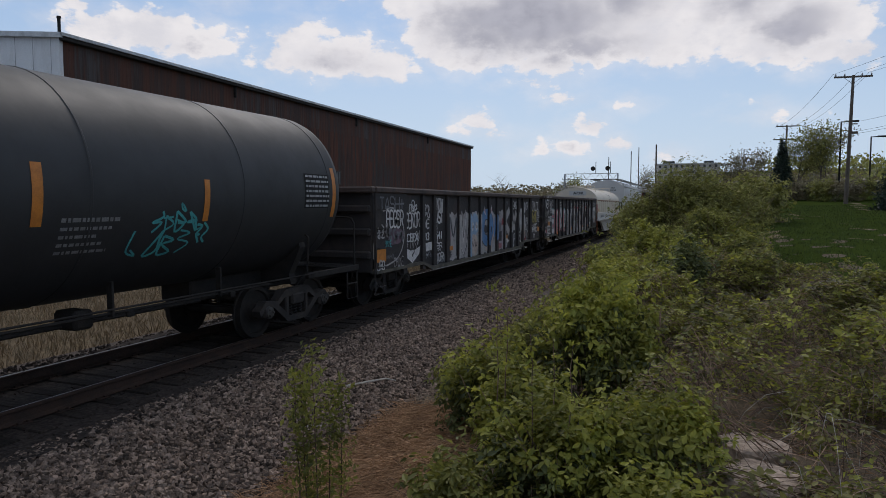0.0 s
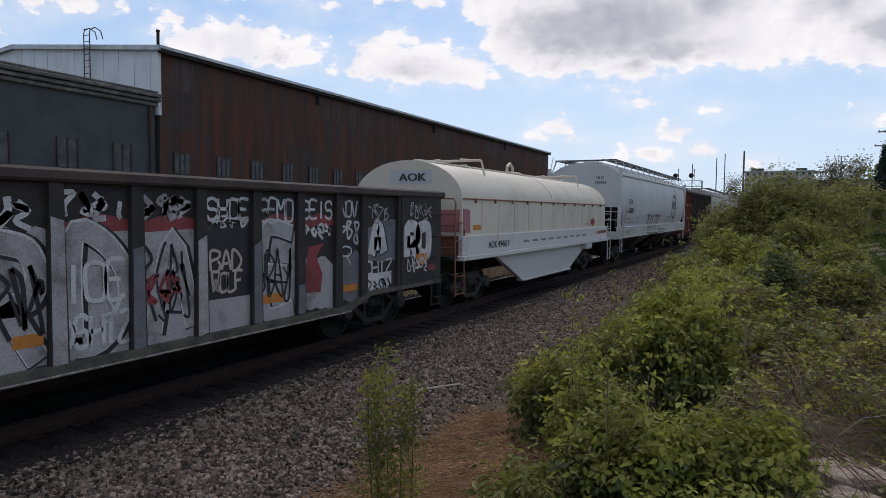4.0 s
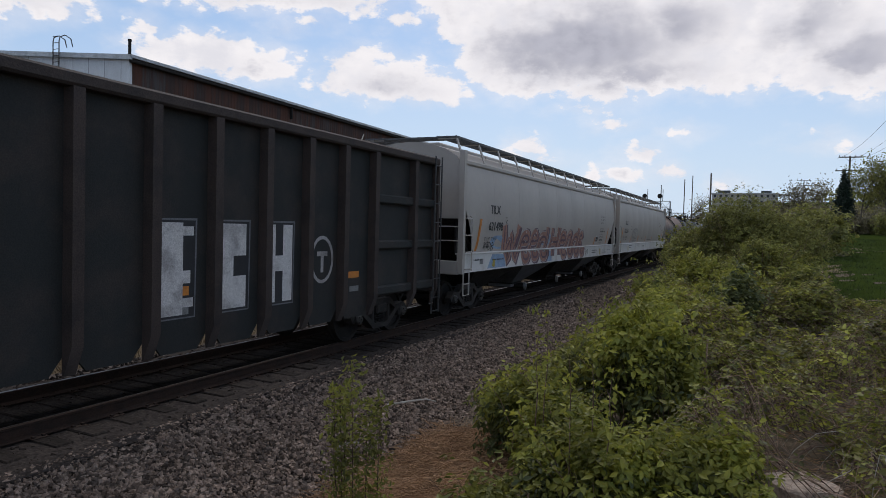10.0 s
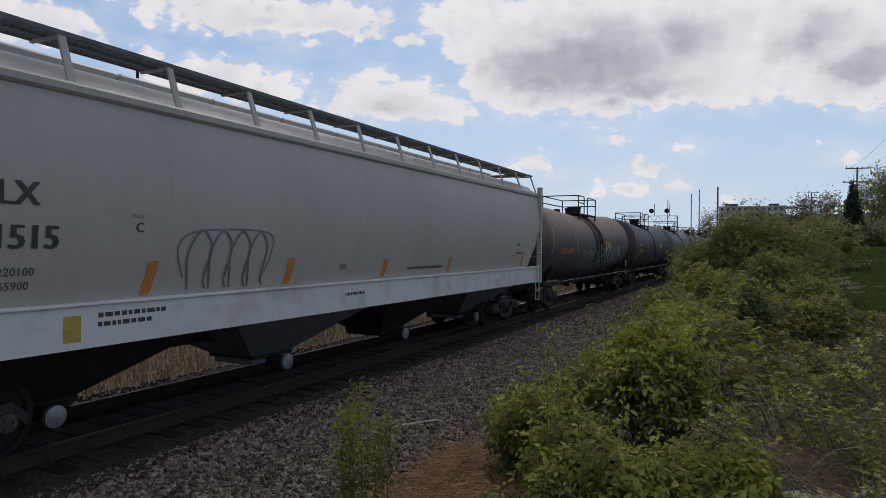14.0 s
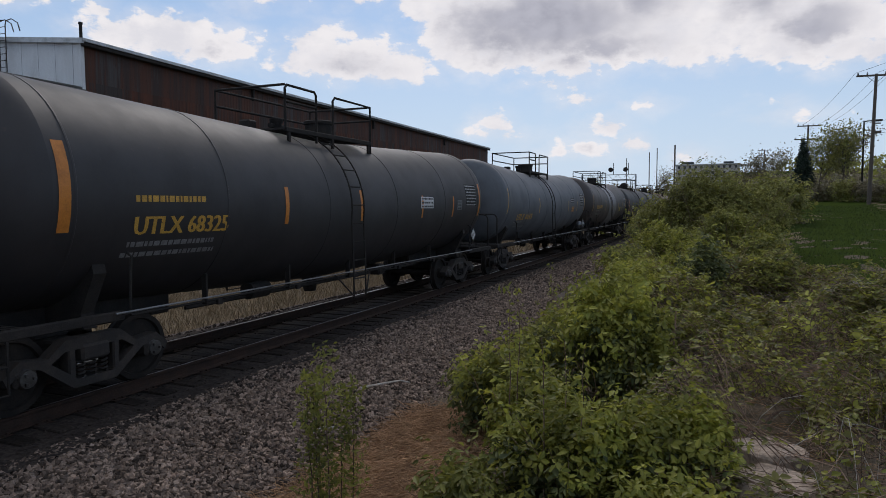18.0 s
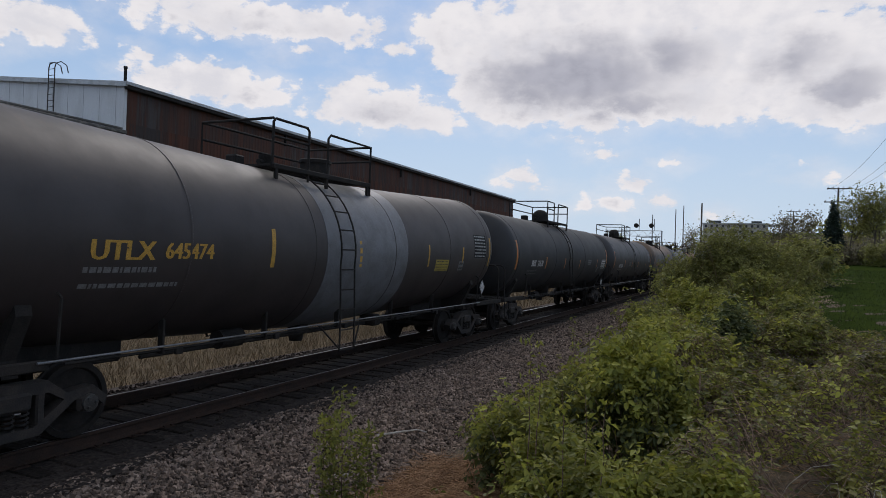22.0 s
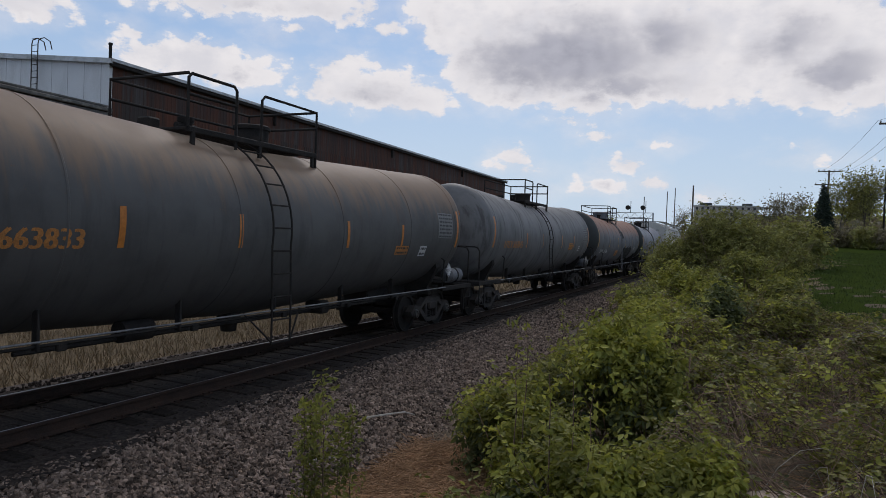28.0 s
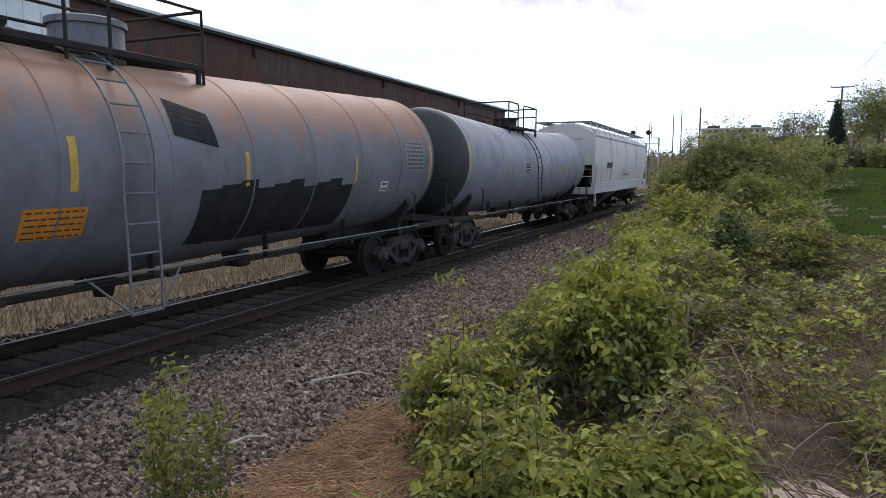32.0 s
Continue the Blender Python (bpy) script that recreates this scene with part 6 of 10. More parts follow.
    for k in range(4):
        a = math.pi * k / 4
        wheel.tube([(0.95 - 0.28 * math.cos(a), L + 0.28, 2.05 - 0.28 * math.sin(a)), (0.95 + 0.28 * math.cos(a), L + 0.28, 2.05 + 0.28 * math.sin(a))], 0.012, 4)
    part("hand_brake_wheel", wheel, M["underframe"], car)
    part("tool_box", Mesh().box(1.35, 1.62, L - 3.2, L - 2.5, 1.0, 1.25, 0.03), M["hopper_white"], car)
    add_bogie(car, 1.55)
    add_bogie(car, L - 1.55)
    add_couplers(car, -0.4, L + 0.4)
    pl, ph = on_plane(x + 0.08), on_plane(x)
    write(car, "AOK 494619", 0.25, 1.5, 1.42, pl, M["blackletter"], 1.0)
    write(car, "AOK", 0.26, -0.2, 3.02, on_head(h0 - 0.042), M["blackletter"], 1.3)
    patch(car, [(-0.45, 2.95), (0.7, 2.95), (0.7, 3.28), (-0.45, 3.28)], on_head(h0 - 0.032), M["hopper_white"], "number_panel", 0.002)
    write(car, "07-VAL", 0.14, L - 2.9, 1.86, ph, M["blackletter"], 1.2)
    write(car, "IL42-0", 0.11, L - 1.9, 1.52, pl, M["blackletter"], 1.1)
    for k in range(9):
        patch(car, [(3.9 + k * 0.72, 1.48), (4.35 + k * 0.72, 1.48), (4.35 + k * 0.72, 1.54), (3.9 + k * 0.72, 1.54)], pl, M["greyletter"], "stencil_bar", 0.003)
    patch(car, blob(L - 1.9, 1.96, 0.6, 0.28, 8), ph, SPRAY["red"], "rust_stain", 0.003)
    patch(car, [(L - 1.5, 1.50), (L - 0.15, 1.52), (L - 0.15, 1.63), (L - 1.5, 1.61)], pl, M["rustpatch"], "rust_stain", 0.003)
    patch(car, [(0.22, 1.84), (0.62, 1.82), (0.6, 2.36), (0.22, 2.38)], ph, SPRAY["pink"], "faded_red_patch", 0.014)
    patch(car, [(0.75, 1.84), (1.42, 1.84), (1.42, 2.36), (0.78, 2.34)], on_head(h0 - 0.032), SPRAY["pink"], "faded_red_patch", 0.003)
    patch(car, [(0.78, 1.88), (1.3, 1.88), (1.3, 2.0), (0.78, 2.0)], ph, M["orange"], "reflective_stripe", 0.004)
    rr = random.Random(4)
    for k in range(26):
        y = rr.uniform(0.8, L - 0.8)
        z = rr.uniform(2.0, 2.5)
        patch(car, [(y, z), (y + 0.02, z), (y + 0.015, z - rr.uniform(0.1, 0.3)), (y + 0.005, z - 0.1)], ph, M["rustpatch"], "rust_streak", 0.003)
    return car


def hopper_outline():
    """Half section of the body from the side sill up and over the roof."""
    pts = [(1.46, 1.60), (1.535, 1.95), (1.585, 2.35), (1.61, 2.8), (1.60, 3.2), (1.56, 3.6), (1.50, 3.93)]
    roof = [(1.36, 4.10), (1.05, 4.28), (0.7, 4.40), (0.35, 4.46), (0.0, 4.48)]
    return pts, roof


def bulge(a):
    """The side sheets swell a little between their weld lines."""
    return 0.028 * math.sin(math.pi * (((a - 2.2) / 2.085) % 1.0)) ** 0.8 if 2.2 < a < 16.79 else 0.0


def on_hopper():
    side, _ = hopper_outline()
    zs, xs = [p[1] for p in side], [p[0] for p in side]
    return lambda a, u, out=0.004: (float(np.interp(u, zs, xs)) + bulge(a) * min(1.0, max(0.0, (u - 1.6) * 2.5)) * min(1.0, max(0.0, (3.93 - u) * 2.5)) + out + 0.003, a, u)


def hopper_car(u0, u1, label, paint, spec):
    L = u1 - u0
    car = car_at("covered_hopper_car", label, "hopper car", u0)
    side, roof = hopper_outline()
    ys = [0.12, 0.6, 1.05] + [2.2 + 2.085 * k / 8 for k in range(57)] + [L - 1.05, L - 0.6, L - 0.12]
    # side sheets: lower corners cut away along the slope of the end bins
    for s in (1, -1):
        b = Mesh()
        zs = [p[1] for p in side]
        rows = []
        for y in ys:
            e = min(y - 0.12, L - 0.12 - y)
            cut = 1.60 + max(0.0, (0.98 - e) / 0.98) * 1.32
            row = []
            for k in range(9):
                z = cut + (3.93 - cut) * k / 8
                row.append((s * (float(np.interp(z, zs, [p[0] for p in side])) + bulge(y) * min(1.0, max(0.0, (z - 1.6) * 2.5)) * min(1.0, max(0.0, (3.93 - z) * 2.5))), y, z))
            rows.append(row)
        vs = [p for row in rows for p in row]
        fs = [(i * 9 + k, (i + 1) * 9 + k, (i + 1) * 9 + k + 1, i * 9 + k + 1) for i in range(len(ys) - 1) for k in range(8)]
        b.add(vs, fs)
        part("side_sheet", b, paint, car, "smooth curved side sheet")
        # vertical weld lines
        for y in [2.2 + 2.085 * k for k in range(8)]:
            wl_ = Mesh()
            line = [(s * (p[0] + 0.0), y, p[1]) for p in side]
            wl_.add([(q[0] + s * d, q[1] + w, q[2]) for q in line for w, d in ((-0.022, 0.0005), (0.0, 0.006), (0.022, 0.0005))],
                    [(3 * i + j, 3 * i + j + 1, 3 * i + j + 4, 3 * i + j + 3) for i in range(len(line) - 1) for j in range(2)])
            part("weld_seam", wl_, paint, car)
        xa, xb = sorted((s * 1.44, s * 1.60))
        part("side_sill", Mesh().prism([(0.10, 1.20), (L - 0.10, 1.20), (L - 0.10, 1.66), (0.10, 1.66)], xa, xb, "x"), spec.get("sill", M["sillwhite"]), car, "broad white side sill")
        xa, xb = sorted((s * 1.38, s * 1.63))
        part("sill_lip", Mesh().box(xa, xb, 0.10, L - 0.10, 1.655, 1.69, 0.008), spec.get("sill", M["sillwhite"]), car)
        xa, xb = sorted((s * 1.44, s * 1.555))
        part("eave_rail", Mesh().box(xa, xb, 0.08, L - 0.08, 3.90, 4.03, 0.03), paint, car)
        for y in (0.0, L - 0.14):
            xa, xb = sorted((s * 1.50, s * 1.64))
            part("corner_post", Mesh().prism([(y, 1.18), (y + 0.14, 1.18), (y + 0.14, 4.22), (y, 4.22)], xa, xb, "x"), paint, car)
    rf = [(x, z) for x, z in [(1.50, 3.95)] + roof] + [(-x, z) for x, z in reversed(roof[:-1])] + [(-1.50, 3.95)]
    part("roof", Mesh().prism(rf, 0.14, L - 0.14, "y"), paint, car, "low arched roof")
    for y, s in ((0.14, -1), (L - 0.14, 1)):
        e = [(1.50, 2.55), (1.58, 3.2), (1.50, 3.95)] + roof[:-1]
        out = e + [(0, 4.48)] + [(-a, z) for a, z in reversed(e)]
        part("end_sheet", Mesh().prism(out, y - 0.02, y + 0.02, "y"), paint, car, "arched end sheet")
        # light grey slope sheet, coloured dark to stand for the shade on it
        slope = Mesh().add([(-1.45, y, 2.55), (1.45, y, 2.55), (1.42, y - s * 1.75, 1.15), (-1.42, y - s * 1.75, 1.15)], [(0, 1, 2, 3)])
        part("slope_sheet", slope, M["underframe"], car, "end slope sheet with shade painted in", smooth=False)
        part("end_sill", Mesh().box(-1.5, 1.5, min(y, y + s * 0.14), max(y, y + s * 0.14), 1.16, 1.5, 0.02), paint, car)
        fr = Mesh()
        fr.tube([(0.9, y + s * 0.1, 2.35), (1.5, y + s * 0.1, 2.35)], 0.016, 5).tube([(-1.5, y + s * 0.1, 2.0), (1.5, y + s * 0.1, 2.0)], 0.016, 5)
        part("end_frame", fr, paint, car)
        # ladder low on the side at the corner, steps hung below the sill, black triangle of the bin behind
        yy = y - s * 0.0
        y0, y1 = (0.16, 0.52) if s < 0 else (L - 0.52, L - 0.16)
        lm = Mesh()
        yo = y1 if s < 0 else y0
        lm.tube([(1.66, yo, 1.25), (1.66, yo, 2.58), (1.60, yo, 2.62)], 0.02, 6)
        for k in range(4):
            lm.tube([(1.66, y0 - 0.05, 1.3 + k * 0.42), (1.66, y1, 1.3 + k * 0.42)], 0.016, 6)
        part("corner_ladder", lm, paint, car)
        st = Mesh().tube([(1.60, y0, 1.2), (1.60, y0, 0.64), (1.60, y1, 0.64), (1.60, y1, 1.2)], 0.018, 6).tube([(1.60, y0, 0.92), (1.60, y1, 0.92)], 0.015, 5)
        part("sill_step", st, paint, car)
        lad2 = Mesh()
        for k in range(7):
            lad2.tube([(-1.50, y + s * 0.09, 1.5 + k * 0.4), (-1.08, y + s * 0.09, 1.5 + k * 0.4)], 0.014, 5)
        lad2.tube([(-1.5, y + s * 0.09, 1.3), (-1.5, y + s * 0.09, 4.3), (-1.5, y - s * 0.2, 4.75)], 0.018, 5).tube([(-1.08, y + s * 0.09, 1.3), (-1.08, y + s * 0.09, 4.3)], 0.018, 5)
        part("end_ladder", lad2, paint, car)
        bracket = Mesh().prism([(y - s * 0.1, 1.69), (y - s * 0.1, 2.75), (y - s * 0.95, 1.69)], 1.30, 1.34, "x")
        part("bin_gusset", bracket, M["underframe"], car)
    # bottom bins with outlet gates
    n = 4
    for k in range(n):
        c = L / 2 + (k - 1.5) * 4.1
        v = []
        for z, hx, hy in ((1.25, 1.42, 1.9), (0.42, 0.42, 0.45), (0.30, 0.42, 0.45)):
            v += [(-hx, c - hy, z), (hx, c - hy, z), (hx, c + hy, z), (-hx, c + hy, z)]
        f = [(4 * q + i, 4 * q + (i + 1) % 4, 4 * q + 4 + (i + 1) % 4, 4 * q + 4 + i) for q in range(2) for i in range(4)] + [(8, 9, 10, 11)]
        part("hopper_bin", Mesh().add(v, f), M["greypaint"] if k % 2 else M["underframe"], car, "grimy pyramid-shaped discharge bin", smooth=False)
        og = Mesh().tube([(-0.75, c, 0.33), (0.75, c, 0.33)], 0.10, 12).box(-0.5, 0.5, c - 0.5, c + 0.5, 0.40, 0.46, 0.01)
        part("discharge_gate", og, M["underframe"], car)
        part("gate_cap", Mesh().lathe([(0.74, 0.0), (0.76, 0.13), (0.82, 0.13), (0.84, 0.0)], 14, "x", (0, c, 0.33)), M["galv"], car, "pale round outlet cap")
    part("centre_sill", Mesh().box(-0.30, 0.30, -0.6, L + 0.6, 0.80, 1.2, 0.03), M["underframe"], car)
    # roof walk: two gratings outside the hatches, on slanted brackets
    for s in (1, -1):
        g = Mesh()
        xa, xb = sorted((s * 0.80, s * 1.32))
        for k in range(int((L - 0.3) / 0.085)):
            g.box(xa, xb, 0.15 + k * 0.085, 0.15 + k * 0.085 + 0.022, 4.565, 4.60)
        for xx in (xa, (xa + xb) / 2, xb):
            g.box(xx - 0.012, xx + 0.012, 0.12, L - 0.12, 4.555, 4.605)
        part("roof_walk", g, M["grate"], car, "grey steel grating roof walk", smooth=False)
        for k in range(int((L - 0.3) / 1.34) + 1):
            y = 0.2 + k * (L - 0.46) / int((L - 0.3) / 1.34)
            bm_ = Mesh().add([(s * 1.52, y - 0.045, 4.0), (s * 1.52, y + 0.045, 4.0), (s * 1.31, y + 0.045, 4.6), (s * 1.31, y - 0.045, 4.6),
                              (s * 1.49, y - 0.045, 4.0), (s * 1.49, y + 0.045, 4.0), (s * 1.28, y + 0.045, 4.6), (s * 1.28, y - 0.045, 4.6)],
                             [(0, 1, 2, 3), (7, 6, 5, 4), (0, 4, 5, 1), (3, 2, 6, 7), (0, 3, 7, 4), (1, 5, 6, 2)])
            bm_.box(min(s * 0.8, s * 1.3), max(s * 0.8, s * 1.3), y - 0.02, y + 0.02, 4.53, 4.56)
            part("walk_bracket", bm_, paint, car)
    for y in (0.2, L - 0.75):
        g = Mesh()
        for k in range(9):
            g.box(-0.8, 0.8, y + k * 0.065, y + k * 0.065 + 0.02, 4.565, 4.60)
        part("roof_walk", g, M["grate"], car)
    for k in range(10):
        y = 1.2 + k * (L - 2.4) / 10
        hat = Mesh().box(-0.35, 0.35, y, y + (L - 2.4) / 10 - 0.05, 4.46, 4.60, 0.03)
        part("roof_hatch", hat, paint, car)
    add_bogie(car, 1.75)
    add_bogie(car, L - 1.75)
    add_couplers(car, -0.35, L + 0.35)
    pt, ps = on_hopper(), on_plane(1.60)
    for f, z, h, lean in spec.get("stripes", ()):
        y = f if f >= 0 else L + f
        patch(car, [(y - 0.07 - lean, z), (y + 0.07 - lean, z), (y + 0.07, z + h), (y - 0.07, z + h)], pt, M["orange"], "reflective_stripe", steps=6)
    for body, size, y, z, m, wide in spec.get("words", ()):
        y = y if y >= 0 else L + y
        write(car, body, size, y, z, pt if z > 1.69 else ps, M[m], wide)
    for body, size, a, z in spec.get("end_words", ()):
        write(car, body, size, a, z, on_head(0.12), M["blackletter"])
    for y, z, w, h, m in spec.get("panels", ()):
        y = y if y >= 0 else L + y
        pp = pt if z > 1.69 else ps
        patch(car, [(y, z), (y + w, z), (y + w, z + h), (y, z + h)], pp, M[m], "label_panel", 0.004)
        if m == "white":
            patch(car, [(y + 0.03, z + 0.03), (y + w - 0.03, z + 0.03), (y + w - 0.03, z + h - 0.03), (y + 0.03, z + h - 0.03)], pp, M["blackletter"], "label_field", 0.006)
            patch(car, [(y + w / 2 - 0.01, z + 0.03), (y + w / 2 + 0.01, z + 0.03), (y + w / 2 + 0.01, z + h - 0.03), (y + w / 2 - 0.01, z + h - 0.03)], pp, M["white"], "label_line", 0.008)
    for y, z, w, h in spec.get("bars", ()):
        y = y if y >= 0 else L + y
        lm = Mesh()
        rr = random.Random(int(y * 77 + z * 31))
        a = y
        pp = pt if z > 1.69 else ps
        while a < y + w:
            ww = min(rr.uniform(0.03, 0.11), y + w - a)
            lm.add([pp(a, z), pp(a + ww, z), pp(a + ww, z + h), pp(a, z + h)], [(0, 1, 2, 3)])
            a += ww + 0.022
        tagged(part("stencil_text", lm, M["blackletter"], car, smooth=False), "small black stencil lines", "", "", "stuff")
    return car, L, pt, ps


# ---- the cars of the train, in order; u is each car's near end along the track when the clip starts ----
BOLD = [(0.12, 0.13, 0.95), (3.55, 0.11, 0.45), (6.3, 0.10, 0.42), (-6.0, 0.10, 0.36), (-2.4, 0.08, 0.42), (-0.10, 0.12, 0.95)]
STD = [(0.12, 0.11, 0.95), (3.45, 0.09, 0.5), (5.5, 0.08, 0.5), (8.42, 0.08, 0.5), (10.6, 0.08, 0.5), (-0.12, 0.10, 0.95)]
GRID = lambda m, y=-1.35, z=2.45: (y, z, 0.85, 0.62, m)
black_e = tank_mat("dark_green_tank_end", (0.022, 0.026, 0.025), (0.05, 0.04, 0.03), rough=0.5)
black_a = tank_mat("black_tank_enamel", (0.020, 0.021, 0.022), (0.05, 0.03, 0.02), rough=0.46)
black_b = tank_mat("aged_black_tank_paint", (0.024, 0.022, 0.023), (0.07, 0.05, 0.045), top=0.15, streak=0.2, rough=0.45)
black_c = tank_mat("matt_black_tank_paint", (0.019, 0.019, 0.020), (0.05, 0.04, 0.035), rough=0.5)
black_d = tank_mat("sooty_tank_paint", (0.030, 0.028, 0.029), (0.06, 0.045, 0.04), top=0.3, streak=0.2, rough=0.42)
slate = tank_mat("slate_blue_tank_paint", (0.095, 0.105, 0.118), (0.12, 0.085, 0.07), streak=0.15, rough=0.48)
brown = tank_mat("brown_black_tank_paint", (0.040, 0.031, 0.029), (0.10, 0.06, 0.045), top=0.2, streak=0.2, rough=0.42)
rusty1 = tank_mat("rust_topped_grey_tank", (0.062, 0.062, 0.064), (0.19, 0.115, 0.075), top=0.85, streak=0.5, rough=0.5)
rusty2 = tank_mat("tawny_rusted_tank", (0.085, 0.082, 0.078), (0.20, 0.125, 0.075), top=0.7, streak=0.4, rough=0.5)
streaked = tank_mat("grime_streaked_grey_tank", (0.15, 0.15, 0.15), (0.16, 0.11, 0.08), top=0.1, streak=0.85, rough=0.45, dirt=(0.05, 0.048, 0.046))
rusty3 = tank_mat("heavily_rusted_grey_tank", (0.145, 0.15, 0.16), (0.27, 0.125, 0.07), top=0.76, streak=0.25, rough=0.5)
palegrey = tank_mat("pale_blue_grey_tank", (0.21, 0.22, 0.245), (0.2, 0.14, 0.11), streak=0.2, rough=0.42)

# first tank: teal tag, half out of sight
car, L, pt = tank_car(11.2 - 13.8, 11.2, black_a, "glossy black tank car with orange reflectors and a teal graffiti tag", [], [(0.12, 0.13, 0.95), (3.44, 0.11, 0.7), (6.0, 0.10, 0.7), (-6.2, 0.13, 0.7), (-3.6, 0.11, 0.6), (-0.10, 0.12, 0.95)],
                      {"panels": [GRID(M["patchblack"], -1.1, 2.28)], "bars": [(-5.9, 2.14, 0.8, 0.05, M["greyletter"]), (-5.9, 2.04, 0.7, 0.04, M["greyletter"]), (-5.9, 1.94, 0.5, 0.04, M["greyletter"]), (-5.9, 1.84, 0.6, 0.04, M["greyletter"]), (-5.9, 1.74, 0.7, 0.04, M["greyletter"])], "rod": M["underframe"], "shape": (1.50, 2.58, 0.05), "ladder": 5.8})
scribble(car, L - 4.6, 1.95, 0.85, 0.32, pt, SPRAY["teal"], 11, 4, 0.03)
scribble(car, L - 4.9, 1.60, 1.1, 0.40, pt, SPRAY["teal"], 13, 4, 0.035)
scribble(car, L - 4.1, 2.25, 0.12, 0.13, pt, SPRAY["teal"], 15, 1, 0.03)
scribble(car, L - 3.75, 1.75, 0.28, 0.35, pt, SPRAY["teal"], 17, 2, 0.03)

SV = [("black", 0.34, 0.006, 0.02, -0.02), ("silver", 0.27, 0.009, 0, 0)]
WT = [("black", 0.30, 0.006, 0.02, -0.02), ("white", 0.24, 0.009, 0, 0)]
car, pl, pe, pp = gondola(12.72, 28.2, "black mill gondola covered in white, silver and blue graffiti", 21, {
    "end_no": "33541",
    "fills": [(4, "silver", 0.75, 2.12), (5, "silver", 0.72, 2.1), (6, "silver", 0.72, 2.05), (7, "silver", 0.72, 2.1), (8, "silver", 0.72, 2.05), (9, "silver", 0.75, 2.06), (3, "grey", 0.75, 1.0)],
    "posts": [(5, "silver", 0.75, 2.05), (6, "sky", 0.75, 2.0), (7, "silver", 0.75, 2.0), (8, "blue", 1.0, 2.05), (9, "blue", 1.1, 1.95), (10, "grey", 0.75, 1.6), (11, "silver", 1.3, 1.7)],
    "tags": [("TASH+", 0.16, 2.2, 1.3, 0.3, "grey", 0.04), ("PEGER", 0.5, 1.84, 0.9, 0.34, "white", 0.05), (None, 0.04, 1.6, 0.55, 0.32, "silver", 0.04), (None, 0.6, 1.45, 0.75, 0.35, "grey", 0.05), ("SMKYE", 0.42, 1.4, 0.34, 0.14, "teal", 0.015),
             ("JRO", 0.04, 0.9, 0.36, 0.2, "white", 0.035), ("CHUNE", 0.88, 0.92, 0.52, 0.2, "silver", 0.025), ("NAHYO", 0.5, 1.12, 0.35, 0.09, "grey", 0.012),
             ("SENOR", 1.72, 1.78, 0.86, 0.34, "white", 0.045), (None, 1.9, 2.1, 0.5, 0.25, "white", 0.035), ("O", 2.08, 2.2, 0.18, 0.25, "white", 0.03), (None, 1.68, 1.25, 0.9, 0.45, "silver", 0.03),
             (None, 2.84, 2.0, 0.4, 0.35, "white", 0.045), ("WE", 2.86, 1.75, 0.36, 0.2, "white", 0.035), (None, 2.84, 0.95, 0.5, 0.2, "grey", 0.02),
             ("SNOW", 3.58, 2.18, 0.6, 0.32, "white", 0.06), ("VST", 3.66, 1.85, 0.52, 0.3, "white", 0.06), (None, 3.56, 1.2, 0.22, 0.75, "white", 0.03), ("BR", 3.72, 1.16, 0.4, 0.14, "white", 0.03), ("DOR", 3.62, 0.82, 0.6, 0.2, "white", 0.045),
             ("DOR", 4.6, 0.85, 0.3, 0.14, "black", 0.02), (None, 9.3, 1.9, 0.5, 0.16, "black", 0.02), ("H", 10.42, 0.84, 0.16, 0.22, "black", 0.02),
             ("DREAMS", 11.2, 2.18, 0.75, 0.25, "white", 0.035), ("OEIC", 11.22, 1.02, 0.55, 0.2, "white", 0.035), ("KFUT", 11.1, 0.72, 0.6, 0.3, "white", 0.04), ("LUMAR", 10.35, 2.33, 0.45, 0.12, "grey", 0.015),
             ("PBZ", 12.2, 0.92, 0.5, 0.34, "white", 0.035), ("SENIOR", 12.9, 2.14, 0.85, 0.26, "white", 0.035), ("PRES", 13.4, 1.6, 0.35, 0.18, "white", 0.025), ("SABOT", 12.9, 1.3, 0.85, 0.24, "white", 0.04), ("RIO", 13.2, 0.85, 0.6, 0.4, "white", 0.04), (None, 12.95, 0.8, 0.5, 0.3, "red", 0.03),
             ("DPLOT", 14.1, 2.1, 1.1, 0.32, "white", 0.035), ("EYE", 14.2, 1.65, 0.75, 0.4, "yellow", 0.05), (None, 14.25, 1.5, 0.6, 0.5, "yellow", 0.02), ("AEU", 14.95, 1.85, 0.45, 0.25, "white", 0.03), ("OPEZ", 14.9, 1.6, 0.55, 0.18, "white", 0.025), ("WARE", 14.1, 1.2, 0.9, 0.3, "white", 0.045), ("NY", 14.3, 0.95, 0.4, 0.2, "white", 0.03)],
    "orange": [(0.03, 1.08, 0.44, 0.28), (4.62, 1.04, 0.36, 0.12), (10.32, 1.1, 0.4, 0.13), (12.9, 1.14, 0.36, 0.12), (15.05, 1.2, 0.38, 0.2)],
    "words": [("CEFX", 0.30, 1.72, 1.43, "white", 1.05), ("33", 0.30, 2.86, 1.41, "white", 1.1), ("541", 0.30, 3.63, 1.41, "white", 1.1), ("LT WT", 0.09, 2.86, 1.0, "white", 1.0), ("66400", 0.09, 3.8, 1.08, "white", 1.0)]})
patch(car, [(1.68, 1.3), (1.75, 1.08), (2.12, 0.9), (2.55, 1.1), (2.62, 1.3), (2.3, 1.22), (2.0, 1.22)], pl, SPRAY["white"], "graffiti_fill", 0.005)
